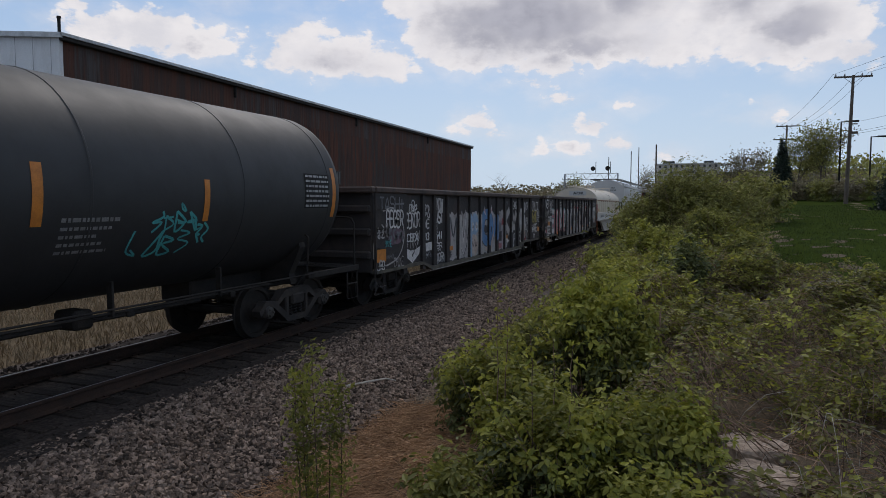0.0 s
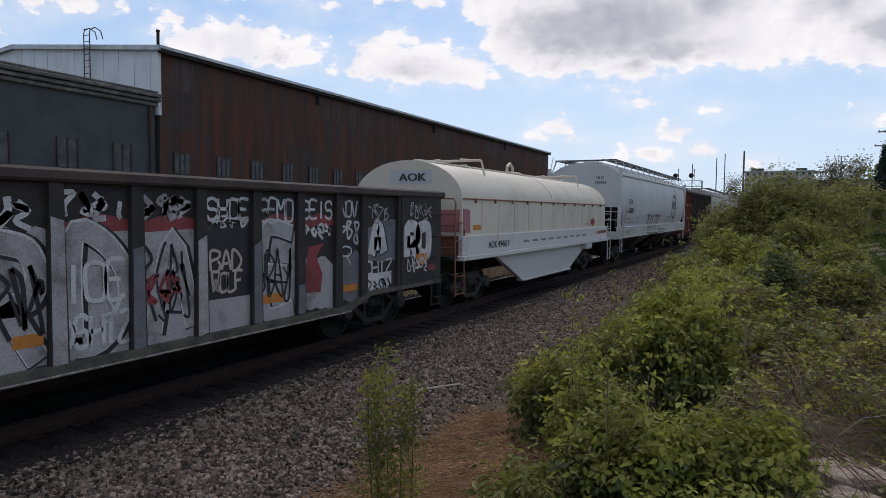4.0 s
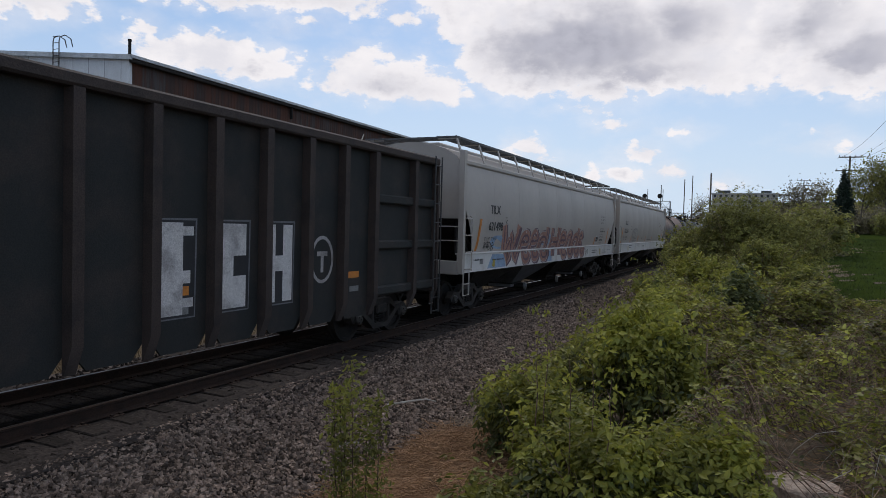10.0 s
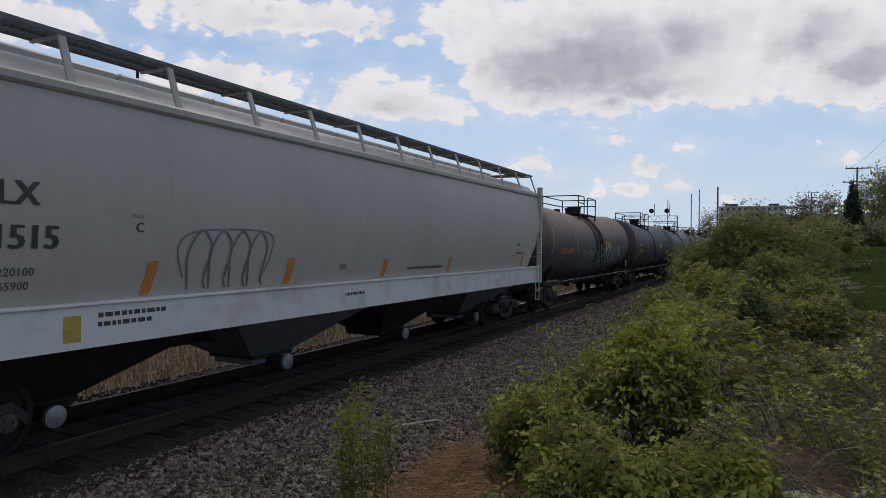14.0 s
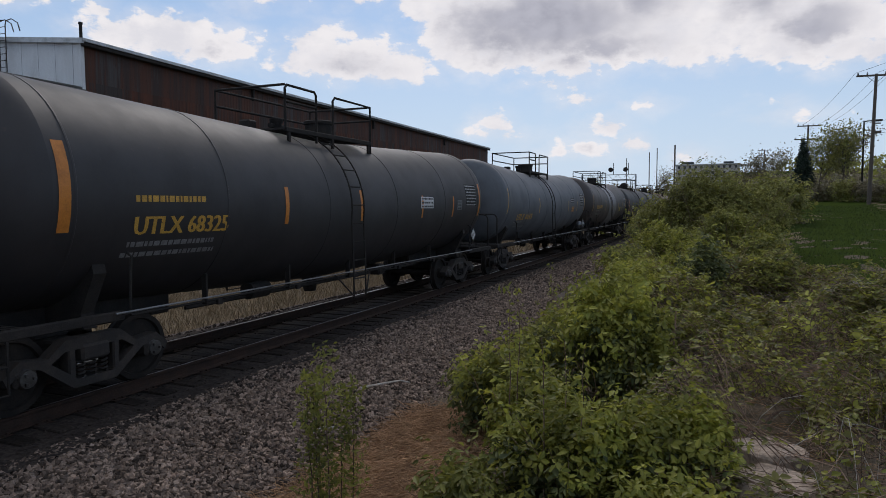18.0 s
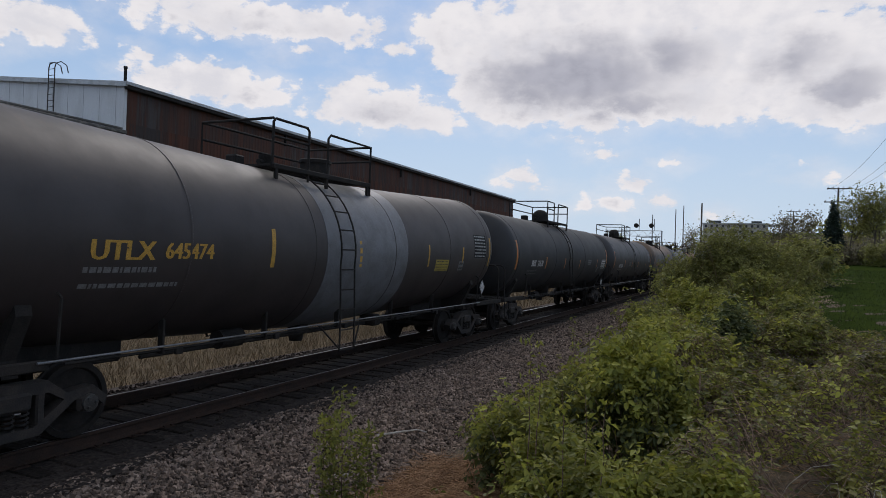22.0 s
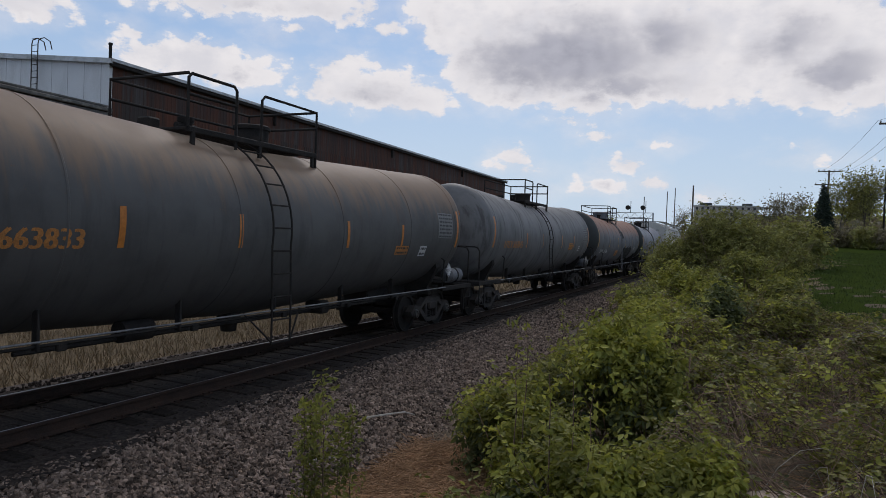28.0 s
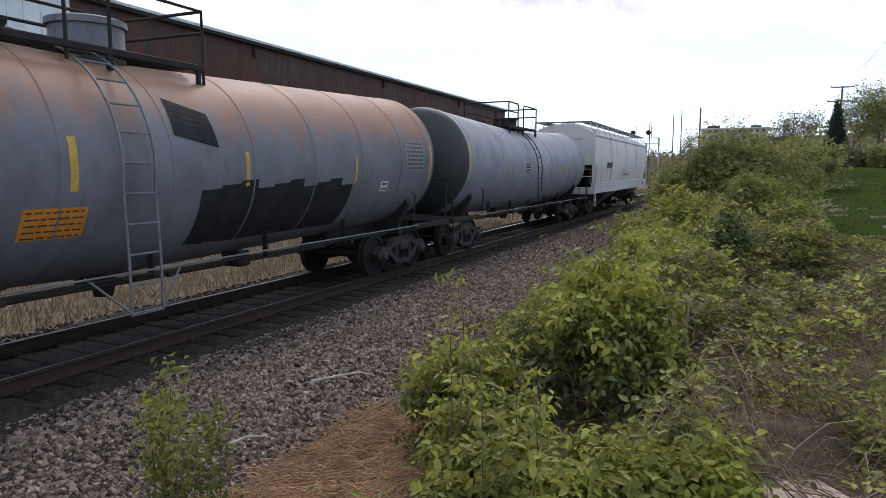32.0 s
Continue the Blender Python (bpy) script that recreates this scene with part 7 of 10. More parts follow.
tag(car, "?", 2.0, 0.95, 0.24, 0.3, pl, "black", 0.045)
patch(car, [(2.8, 1.12), (3.4, 1.15), (3.4, 1.36), (2.8, 1.34)], pl, SPRAY["white"], "graffiti_fill", 0.005)
patch(car, blob(1.0, 1.6, 0.8, 0.4, 5), pe, SPRAY["purple"], "graffiti_fill", 0.004)
g = Mesh()
stroke(g, curve_pts([(0.35, 2.2), (0.9, 2.25), (1.38, 1.85), (1.4, 1.45), (1.1, 1.12), (0.5, 0.98), (0.1, 0.98)]), 0.04, pe, 0.008)
part("graffiti", g, SPRAY["silver"], car, "curving silver spray line", smooth=False)
# the long painted piece: pointed grey letters, a round face, a blue ring with a star, an R, then silver capitals
fat(car, "M", 4.72, 0.85, 0.62, 1.15, pl, [("black", 0.07, 0.006, 0, 0), ("grey", 0.04, 0.008, 0.04, 0)], 1)
patch(car, blob(4.68, 1.45, 0.3, 0.7, 6), pl, SPRAY["pink"], "graffiti_fill", 0.005)
fat(car, "V", 5.5, 0.95, 0.85, 1.1, pl, [("black", 0.36, 0.006, 0.02, 0), ("white", 0.30, 0.008, 0, 0), ("silver", 0.22, 0.010, 0, 0)], 2)
patch(car, blob(6.92, 1.7, 0.85, 0.75, 7), pl, SPRAY["sky"], "graffiti_fill", 0.005)
patch(car, blob(6.92, 1.1, 0.85, 0.65, 8), pl, SPRAY["cream"], "graffiti_fill", 0.006)
for dx in (-0.18, 0.2):
    patch(car, blob(6.92 + dx, 1.66, 0.26, 0.28, 9, 14, 0.05), pl, SPRAY["white"], "graffiti_fill", 0.008)
    patch(car, blob(6.95 + dx, 1.64, 0.09, 0.12, 9, 10, 0.05), pl, SPRAY["black"], "graffiti_fill", 0.010)
tag(car, "VW", 6.65, 1.02, 0.55, 0.22, pl, "black", 0.03)
fat(car, "A", 7.5, 0.85, 0.75, 1.15, pl, [("black", 0.28, 0.006, 0.02, 0), ("cream", 0.2, 0.008, 0, 0)], 3)
ring = curve_pts([(7.75, 1.55), (7.85, 1.95), (8.25, 2.02), (8.6, 1.9), (8.72, 1.55), (8.5, 1.2), (8.1, 1.15), (7.82, 1.3), (7.75, 1.55)])
for ink, w_, o in (("black", 0.40, 0.012), ("blue", 0.34, 0.014)):
    for half in (0, 1):
        g = Mesh()
        seg = [p for p in ring if (p[0] < 8.28) == (half == 0) and abs(p[0] - 8.36) > 0.09]
        runs, cur = [], []
        for p in seg:
            if cur and math.hypot(p[0] - cur[-1][0], p[1] - cur[-1][1]) > 0.25:
                runs.append(cur)
                cur = []
            cur.append(p)
        for run_ in runs + [cur]:
            if len(run_) > 1:
                stroke(g, run_, w_, pl, o)
        part("graffiti", g, SPRAY[ink], car, "blue ring with a black edge", smooth=False)
patch(car, blob(8.05, 1.52, 0.4, 0.3, 12), pl, SPRAY["black"], "graffiti_fill", 0.018)
patch(car, blob(8.6, 1.52, 0.3, 0.22, 13), pl, SPRAY["black"], "graffiti_fill", 0.018)
patch(car, [(7.9, 1.1), (8.27, 1.15), (8.27, 0.8), (8.1, 0.78)], pl, SPRAY["cream"], "graffiti_fill", 0.010)
patch(car, [(8.45, 0.85), (8.9, 1.35), (9.0, 1.3), (8.7, 0.78), (8.5, 0.76)], pl, SPRAY["cream"], "graffiti_fill", 0.010)
patch(car, blob(8.62, 1.0, 0.34, 0.3, 14), pl, SPRAY["pink"], "graffiti_fill", 0.007)
for c_ in (7.95, 8.7):
    patch(car, [(c_ - 0.13, 2.14), (c_, 2.3), (c_ + 0.04, 2.12), (c_ + 0.16, 1.95), (c_ - 0.02, 2.04)], pl, SPRAY["white"], "graffiti_fill", 0.020)
    patch(car, [(c_ - 0.07, 2.13), (c_, 2.23), (c_ + 0.02, 2.11), (c_ + 0.08, 2.02), (c_ - 0.01, 2.08)], pl, SPRAY["pink"], "graffiti_fill", 0.022)
g = Mesh()
stroke(g, curve_pts([(9.05, 1.25), (9.12, 1.55), (9.15, 1.9)]), 0.14, pl, 0.012)
stroke(g, curve_pts([(9.4, 1.95), (9.42, 1.6), (9.38, 1.35)]), 0.14, pl, 0.012)
part("graffiti", g, SPRAY["blue"], car, "blue painted stem", smooth=False)
patch(car, blob(9.72, 1.55, 0.3, 0.35, 15), pl, SPRAY["grey"], "graffiti_fill", 0.008)
patch(car, [(9.42, 0.78), (9.95, 0.8), (9.95, 0.95), (9.62, 1.0), (9.6, 1.25), (9.42, 1.25)], pl, SPRAY["pink"], "graffiti_fill", 0.008)
patch(car, [(9.62, 1.05), (9.95, 1.05), (9.95, 1.4), (9.62, 1.38)], pl, SPRAY["black"], "graffiti_fill", 0.010)
patch(car, [(9.35, 1.1), (9.45, 1.3), (9.5, 1.0), (9.4, 0.92), (9.36, 0.98)], pl, SPRAY["white"], "graffiti_fill", 0.014)
patch(car, [(9.98, 0.75), (10.2, 0.76), (10.2, 1.6), (9.98, 1.62)], pl, SPRAY["silver"], "graffiti_fill", 0.011)
patch(car, [(9.9, 1.62), (9.96, 1.85), (10.1, 1.86), (10.2, 1.62)], pl, SPRAY["red"], "graffiti_fill", 0.013)
patch(car, [(10.33, 0.76), (10.6, 0.78), (10.75, 0.95), (11.0, 1.0), (10.6, 1.12), (10.33, 1.15)], pl, SPRAY["white"], "graffiti_fill", 0.006)
fat(car, "K", 10.42, 1.3, 0.62, 0.85, pl, SV, 4)
fat(car, "Y", 11.28, 1.35, 0.72, 0.7, pl, SV, 5)
fat(car, "N", 12.22, 1.35, 0.5, 0.82, pl, WT, 6)
fat(car, "S", 12.98, 1.5, 0.3, 0.62, pl, WT, 7)

PK = [("teal", 0.30, 0.006, 0.0, 0.0), ("black", 0.26, 0.008, 0, 0), ("white", 0.21, 0.010, 0, 0)]
car, pl, pe, pp = gondola(29.25, 44.85, "black mill gondola with pink-edged silver letters and many white tags", 34, {
    "end_no": "33521",
    "fills": [(1, "pink", 0.9, 2.15), (2, "pink", 0.95, 2.12), (3, "pink", 1.02, 2.1), (4, "pink", 0.95, 2.1), (5, "silver", 0.72, 2.0), (6, "silver", 0.7, 2.1), (7, "silver", 0.7, 2.12), (8, "silver", 0.7, 2.1), (9, "silver", 0.7, 1.2), (10, "silver", 0.72, 2.05), (11, "silver", 0.75, 1.5), (12, "grey", 0.8, 1.6), (13, "grey", 1.4, 2.1)],
    "posts": [(2, "pink", 0.95, 2.1), (3, "pink", 1.0, 2.05), (4, "pink", 1.0, 2.0), (5, "grey", 0.8, 2.0), (6, "silver", 0.75, 1.9), (7, "silver", 0.72, 2.2), (8, "grey", 0.72, 1.9), (9, "silver", 0.72, 2.0), (10, "grey", 0.75, 1.9), (11, "grey", 0.75, 1.2)],
    "tags": [("VET", 0.15, 2.2, 0.75, 0.32, "white", 0.07), (None, 0.95, 2.1, 0.5, 0.4, "white", 0.03), (None, 1.15, 1.92, 0.35, 0.3, "white", 0.035), ("LOVO", 0.14, 1.78, 0.68, 0.24, "silver", 0.025), ("MTM", 0.6, 1.9, 0.3, 0.16, "silver", 0.02), ("I8", 0.14, 1.52, 0.42, 0.18, "silver", 0.025),
             ("DEDOTED", 0.66, 1.56, 0.85, 0.2, "white", 0.04), ("REBEL", 0.48, 1.0, 0.8, 0.32, "white", 0.06), ("NSA", 0.42, 0.8, 0.55, 0.26, "white", 0.05), ("MOUSE", 0.1, 1.25, 0.36, 0.08, "silver", 0.014),
             ("FO", 1.85, 2.28, 0.32, 0.24, "white", 0.03), ("NED", 3.72, 2.15, 0.5, 0.26, "white", 0.035), ("8", 5.2, 2.2, 0.1, 0.16, "grey", 0.02), ("X", 2.35, 1.55, 0.14, 0.2, "white", 0.03),
             ("E5L", 5.5, 1.0, 0.7, 0.8, "black", 0.05), ("IOE", 7.5, 1.35, 0.75, 0.4, "white", 0.05), ("DSHTZ", 7.45, 0.85, 0.85, 0.32, "white", 0.05), ("V", 8.0, 1.2, 0.2, 0.18, "white", 0.03),
             (None, 7.5, 2.2, 0.7, 0.3, "white", 0.07), (None, 8.45, 2.2, 0.7, 0.28, "silver", 0.09), (None, 6.5, 2.1, 0.7, 0.35, "white", 0.07), (None, 6.5, 1.0, 0.8, 0.8, "black", 0.04), (None, 8.45, 0.95, 0.7, 1.0, "black", 0.035), (None, 8.5, 1.2, 0.5, 0.4, "red", 0.04), (None, 10.3, 1.0, 0.7, 0.8, "black", 0.035),
             ("SHOE", 9.4, 2.2, 0.75, 0.26, "white", 0.045), (None, 9.4, 2.08, 0.75, 0.16, "white", 0.03), ("BAD", 9.45, 1.52, 0.55, 0.26, "cream", 0.04), ("WOLF", 9.47, 1.25, 0.55, 0.24, "cream", 0.04),
             ("SEMO", 10.35, 2.16, 0.7, 0.32, "white", 0.04), ("SEIS", 11.25, 2.2, 0.75, 0.26, "white", 0.04), (None, 11.25, 1.85, 0.7, 0.3, "white", 0.05), ("NOV", 12.2, 2.22, 0.5, 0.26, "white", 0.035), (None, 12.2, 1.75, 0.55, 0.4, "white", 0.04), ("R", 12.25, 1.4, 0.3, 0.3, "white", 0.03),
             ("OHIZ", 12.92, 1.2, 0.9, 0.22, "white", 0.04), (None, 13.0, 0.8, 0.8, 0.3, "black", 0.03), (None, 13.0, 2.1, 0.7, 0.35, "silver", 0.025), (None, 14.3, 2.15, 0.9, 0.35, "silver", 0.025), (None, 14.2, 1.1, 0.8, 0.4, "white", 0.03)],
    "orange": [(0.62, 1.34, 0.46, 0.24), (3.0, 0.86, 0.45, 0.14), (7.0, 0.95, 0.3, 0.13), (10.38, 0.98, 0.46, 0.13), (12.3, 0.95, 0.4, 0.12), (14.58, 1.26, 0.4, 0.22)],
    "words": [("LT WT", 0.1, 2.98, 0.96, "white", 1.0), ("LD LMT", 0.1, 2.98, 1.1, "white", 1.0), ("66400", 0.1, 3.66, 1.0, "white", 1.0), ("CEFX", 0.16, 5.0, 0.95, "white", 1.0)]})
patch(car, [(0.1, 1.06), (0.46, 1.06), (0.46, 1.2), (0.1, 1.2)], pe, SPRAY["red"], "placard", 0.011)
patch(car, [(0.1, 1.06), (0.15, 1.06), (0.15, 1.2), (0.1, 1.2)], pe, M["white"], "placard_edge", 0.013)
patch(car, [(15.05, 1.12), (15.35, 1.12), (15.35, 1.24), (15.05, 1.24)], pe, SPRAY["red"], "placard", 0.011)
for ch, a0, w_, h_, u_ in (("E", 1.9, 0.62, 0.85, 1.1), ("N", 3.05, 0.26, 0.75, 1.27), ("Z", 3.85, 0.45, 0.72, 1.27), ("O", 4.72, 0.5, 0.72, 1.27)):
    fat(car, ch, a0, u_, w_ / 0.9, h_, pl, PK, ord(ch), 0.2)
ch_place = on_plane(1.47 + 0.13)
tag(car, "F5VEY", 0.25, 2.65, 0.55, 0.12, ch_place, "silver", 0.025, 3, 0.5, 0.003)
tag(car, "LTV", 0.95, 2.65, 0.35, 0.11, ch_place, "silver", 0.022, 4, 0.5, 0.003)
for k_, (bay0, s_) in enumerate(((5.5, "S"), (6.5, "R"), (7.5, "D"), (8.44, "A"), (10.32, "E"))):
    fat(car, s_, bay0 + 0.1, 0.85, 0.7, 1.1, pl, [("black", 0.30, 0.005, 0.03, -0.02), ("white", 0.25, 0.0065, 0, 0.0), ("silver", 0.21, 0.008, 0.0, -0.01)], 50 + k_, 0.5)
for bay0, bay1 in ((7.5, 8.3), (8.44, 9.2), (10.32, 11.1), (11.24, 12.05)):
    patch(car, [(bay0, 2.05), (bay1, 2.08), (bay1, 2.2), ((bay0 + bay1) / 2, 2.28), (bay0, 2.16)], pl, SPRAY["red"], "graffiti_fill", 0.0045)
patch(car, [(9.36, 1.15), (10.17, 1.15), (10.17, 2.1), (9.36, 2.1)], pl, SPRAY["black"], "graffiti_fill", 0.006)
patch(car, [(11.28, 1.05), (11.7, 1.02), (11.75, 1.3), (11.6, 1.6), (11.8, 1.8), (11.4, 1.75)], pl, SPRAY["red"], "graffiti_fill", 0.006)
patch(car, [(12.92, 0.84), (13.8, 0.84), (13.8, 1.2), (12.92, 1.2)], pl, SPRAY["white"], "graffiti_fill", 0.006)
fat(car, "A", 13.1, 1.55, 0.5, 0.55, pl, WT, 8)
fat(car, "RO", 14.2, 1.45, 0.9, 0.55, pe, WT, 9)
coil_car(45.85, 59.05, "cream and white steel coil car with rounded hood")

H1W = [("TILX", 0.34, 1.72, 2.70, "blackletter", 1.0), ("620382", 0.34, 1.66, 2.29, "blackletter", 1.0), ("LD LMT  219700 LB", 0.135, 1.4, 1.98, "blackletter", 1.0),
       ("LT WT    66300 LB  NEW    02-2000", 0.12, 1.35, 1.82, "blackletter", 1.0), ("PLATE", 0.07, 2.86, 2.60, "blackletter", 1.0), ("C", 0.17, 2.92, 2.42, "blackletter", 1.0),
       ("JACK HERE", 0.09, 0.95, 1.42, "blackletter", 1.0), ("2 INCH HF", 0.09, 0.16, 1.46, "blackletter", 0.9), ("COMP SHOES", 0.09, 0.16, 1.30, "blackletter", 0.9),
       ("DO NOT HAMMER ON CAR", 0.19, 8.62, 2.10, "redletter", 0.58), ("PULL HERE", 0.09, -1.9, 1.52, "blackletter", 1.0), ("LIFT HERE", 0.09, -1.9, 1.38, "blackletter", 1.0), ("JACK HERE", 0.09, -2.6, 1.42, "blackletter", 1.0)]
HS = [(1.30, 1.72, 0.85, 0.12), (3.9, 1.72, 0.5, 0.1), (6.6, 1.72, 0.5, 0.1), (9.26, 1.72, 0.45, 0.1), (11.8, 1.72, 0.42, 0.1), (14.75, 1.72, 0.42, 0.1), (-1.45, 1.72, 0.7, 0.1)]
car, L, pt, ps = hopper_car(60.94, 79.9, "clean off-white covered hopper car with black line graffiti", M["hopper_white"],
    {"stripes": HS, "words": H1W, "end_words": [("TILX", 0.17, 0.5, 3.75), ("620382", 0.17, 0.45, 3.55)],
     "panels": [(1.45, 1.36, 0.34, 0.18, "greyletter"), (2.05, 1.28, 0.20, 0.32, "signyellow"), (-2.3, 2.0, 0.34, 0.22, "white"), (-3.9, 1.3, 0.14, 0.14, "signyellow"), (4.0, 1.4, 0.12, 0.12, "signyellow"), (-1.2, 1.30, 0.22, 0.28, "signyellow")],
     "bars": [(12.25, 2.06, 0.9, 0.05), (12.25, 1.98, 0.5, 0.05), (12.2, 1.86, 0.7, 0.04), (12.2, 1.78, 0.4, 0.04), (16.3, 1.95, 0.5, 0.04), (16.3, 1.85, 0.35, 0.04), (9.3, 1.42, 1.6, 0.05), (9.3, 1.33, 1.9, 0.05), (9.3, 1.24, 1.7, 0.04)]})
# black outline drawings: an oval with two rings and a zigzag hem, and a row of tall loops
g = Mesh()
c = L - 4.71
pq = lambda a_, u_, out=0.005: pt(c + (a_ - c) * 1.2, u_ - 0.14, out)
stroke(g, curve_pts([(c - 0.55, 3.0), (c - 0.35, 3.4), (c, 3.45), (c + 0.32, 3.35), (c + 0.52, 3.0), (c + 0.5, 2.5), (c + 0.2, 2.2), (c - 0.25, 2.2), (c - 0.55, 2.5), (c - 0.55, 3.0)]), 0.12, pq)
for dx in (-0.22, 0.18):
    stroke(g, curve_pts([(c + dx - 0.14, 3.05), (c + dx - 0.1, 2.78), (c + dx + 0.08, 2.74), (c + dx + 0.15, 3.02), (c + dx - 0.14, 3.05)]), 0.09, pq)
stroke(g, [(c - 0.55, 2.45), (c - 0.75, 1.95), (c - 0.5, 2.1), (c - 0.5, 1.6), (c - 0.25, 1.95), (c - 0.1, 1.5), (c + 0.1, 1.95), (c + 0.3, 1.7), (c + 0.35, 2.1), (c + 0.6, 1.95), (c + 0.5, 2.45)], 0.08, pq)
stroke(g, curve_pts([(c + 0.3, 3.4), (c + 0.55, 3.35), (c + 0.5, 3.7), (c + 0.25, 3.85), (c + 0.3, 3.5), (c + 0.5, 3.3)]), 0.08, pq)
part("graffiti", g, SPRAY["black"], car, "black outlined spray drawing", smooth=False)
g = Mesh()
for k in range(7):
    a = 6.2 + k * 0.55
    top = 2.25 - 0.05 * (k % 3)
    stroke(g, curve_pts([(a - 0.15, 1.72), (a - 0.1, 2.1), (a + 0.12, top), (a + 0.32, 2.1), (a + 0.3, 1.72)]), 0.06, pt)
    stroke(g, curve_pts([(a - 0.15, 1.64), (a + 0.05, 1.4), (a + 0.2, 1.62)]), 0.06, ps)
stroke(g, curve_pts([(6.0, 1.3), (7.5, 1.25), (9.2, 1.28), (9.4, 1.5), (9.3, 1.6)]), 0.06, ps)
part("graffiti", g, SPRAY["black"], car, "row of looping black spray letters", smooth=False)
scribble(car, 1.05, 1.30, 0.65, 0.3, ps, SPRAY["silver"], 51, 4, 0.02)
scribble(car, 2.6, 1.32, 0.8, 0.3, ps, SPRAY["silver"], 53, 4, 0.02)

tall_gondola(81.1, 95.58, "tall dark green-black gondola with oxide-red end bays")

H2W = [("TILX", 0.34, 1.87, 2.72, "blackletter", 1.0), ("621498", 0.34, 1.82, 2.27, "blackletter", 1.0), ("LD LMT   220000", 0.12, 1.6, 2.0, "blackletter", 1.0), ("LT WT", 0.12, 1.6, 1.86, "blackletter", 1.0),
       ("PLATE", 0.06, 3.02, 2.62, "blackletter", 1.0), ("C", 0.16, 3.07, 2.46, "blackletter", 1.0), ("EXW   10-8  H    8-5", 0.12, -3.32, 2.94, "blackletter", 1.0), ("EW      8-8  H  15-1", 0.12, -3.32, 2.80, "blackletter", 1.0),
       ("CU FT  6241", 0.12, -3.32, 2.66, "blackletter", 1.0), ("EXTERIOR PAINT", 0.11, -3.32, 2.40, "blackletter", 1.0), ("PLT  442  03-16", 0.11, -3.32, 2.14, "blackletter", 1.0),
       ("INTERIOR LINING", 0.11, -3.32, 2.01, "blackletter", 1.0), ("PLT  442  03-16", 0.11, -3.32, 1.76, "blackletter", 1.0), ("EMPTY LOAD", 0.11, -2.75, 1.42, "blackletter", 1.0), ("1/4\" ADJ. BLOCK", 0.11, -2.75, 1.30, "blackletter", 1.0),
       ("PULL HERE", 0.07, -1.25, 1.52, "blackletter", 1.0), ("LIFT HERE", 0.07, -1.25, 1.42, "blackletter", 1.0), ("JACK HERE", 0.07, -1.8, 1.42, "blackletter", 1.0)]
HS2 = [(1.25, 1.72, 0.85, 0.12), (-4.12, 1.72, 0.34, 0.06), (-1.5, 1.72, 0.75, 0.14)]
HB2 = [(-3.32, 2.28, 1.1, 0.07), (-3.32, 1.89, 0.8, 0.07), (-4.9, 1.45, 1.1, 0.045), (-4.9, 1.36, 0.8, 0.045), (0.8, 1.48, 0.6, 0.04), (2.1, 1.45, 0.9, 0.04)]
car, L, pt, ps = hopper_car(96.84, 115.86, "warm grey covered hopper car with brown and blue block graffiti", M["hopper_grey"],
    {"stripes": HS2, "words": H2W, "bars": HB2, "end_words": [("TILX", 0.17, 0.35, 3.75), ("621498", 0.17, 0.33, 3.53)],
     "panels": [(-4.0, 1.82, 0.42, 0.28, "white"), (-3.32, 1.25, 0.2, 0.28, "signyellow"), (1.2, 1.38, 0.25, 0.14, "greyletter")], "sill": M["sillwhite"]})
# tall brown letters with plum shadows, over sill and side alike
def both(a_, u_, out=0.0):
    return pt(a_, u_, out) if u_ > 1.69 else ps(a_, u_, out)


patch(car, blob(2.6, 1.95, 1.0, 0.42, 71), pt, SPRAY["sky"], "graffiti_fill", 0.002)
patch(car, blob(7.3, 1.98, 1.2, 0.5, 72), pt, SPRAY["sky"], "graffiti_fill", 0.002)
patch(car, [(6.6, 1.24), (7.9, 1.24), (7.9, 1.6), (6.5, 1.6)], ps, SPRAY["sky"], "graffiti_fill", 0.002)
patch(car, [(1.75, 1.24), (3.2, 1.24), (3.0, 1.6), (2.1, 1.62)], ps, SPRAY["sky"], "graffiti_fill", 0.002)
patch(car, [(2.1, 1.3), (2.3, 1.26), (2.35, 1.45), (2.2, 1.5)], ps, SPRAY["yellow"], "graffiti_fill", 0.004)
for k, (ch, a0, w_) in enumerate((("W", 2.75, 1.55), ("e", 4.5, 0.72), ("e", 5.45, 0.72), ("d", 6.4, 0.8), ("H", 7.75, 0.95), ("e", 8.95, 0.7), ("a", 9.9, 0.7), ("d", 10.85, 0.72), ("s", 11.8, 0.6))):
    for ink, thick, o, da, du in (("purple", 0.44, 0.004, 0.07, -0.02), ("silver", 0.36, 0.006, 0, 0), ("salmon", 0.31, 0.008, 0, 0), ("purple", 0.07, 0.010, 0.02, -0.02)):
        for top in (True, False):
            # one half on the side sheet, the other on the sill, each cut at its edge
            put = (lambda a_, u_, o_=0.0: pt(a_, max(u_, 1.70), o_)) if top else (lambda a_, u_, o_=0.0: ps(a_, min(max(u_, 1.215), 1.645), o_))
            g = Mesh()
            for line in pen_lines(ch, a0 + 0.15, 1.44, w_, 0.98 if ch in "WHd" else 1.06, k, 0.2):
                stroke(g, [(x_ + da, y_ + du) for x_, y_ in line], thick, put, o)
            part("graffiti", g, SPRAY[ink], car, "brown block graffiti letter", smooth=False)
    rr = random.Random(k)
    for q in range(5):
        patch(car, blob(a0 + rr.random() * w_, 1.8 + rr.random() * 0.55, 0.06, 0.06, k * 9 + q, 8, 0.1), pt, SPRAY["white"], "graffiti_dot", 0.013)
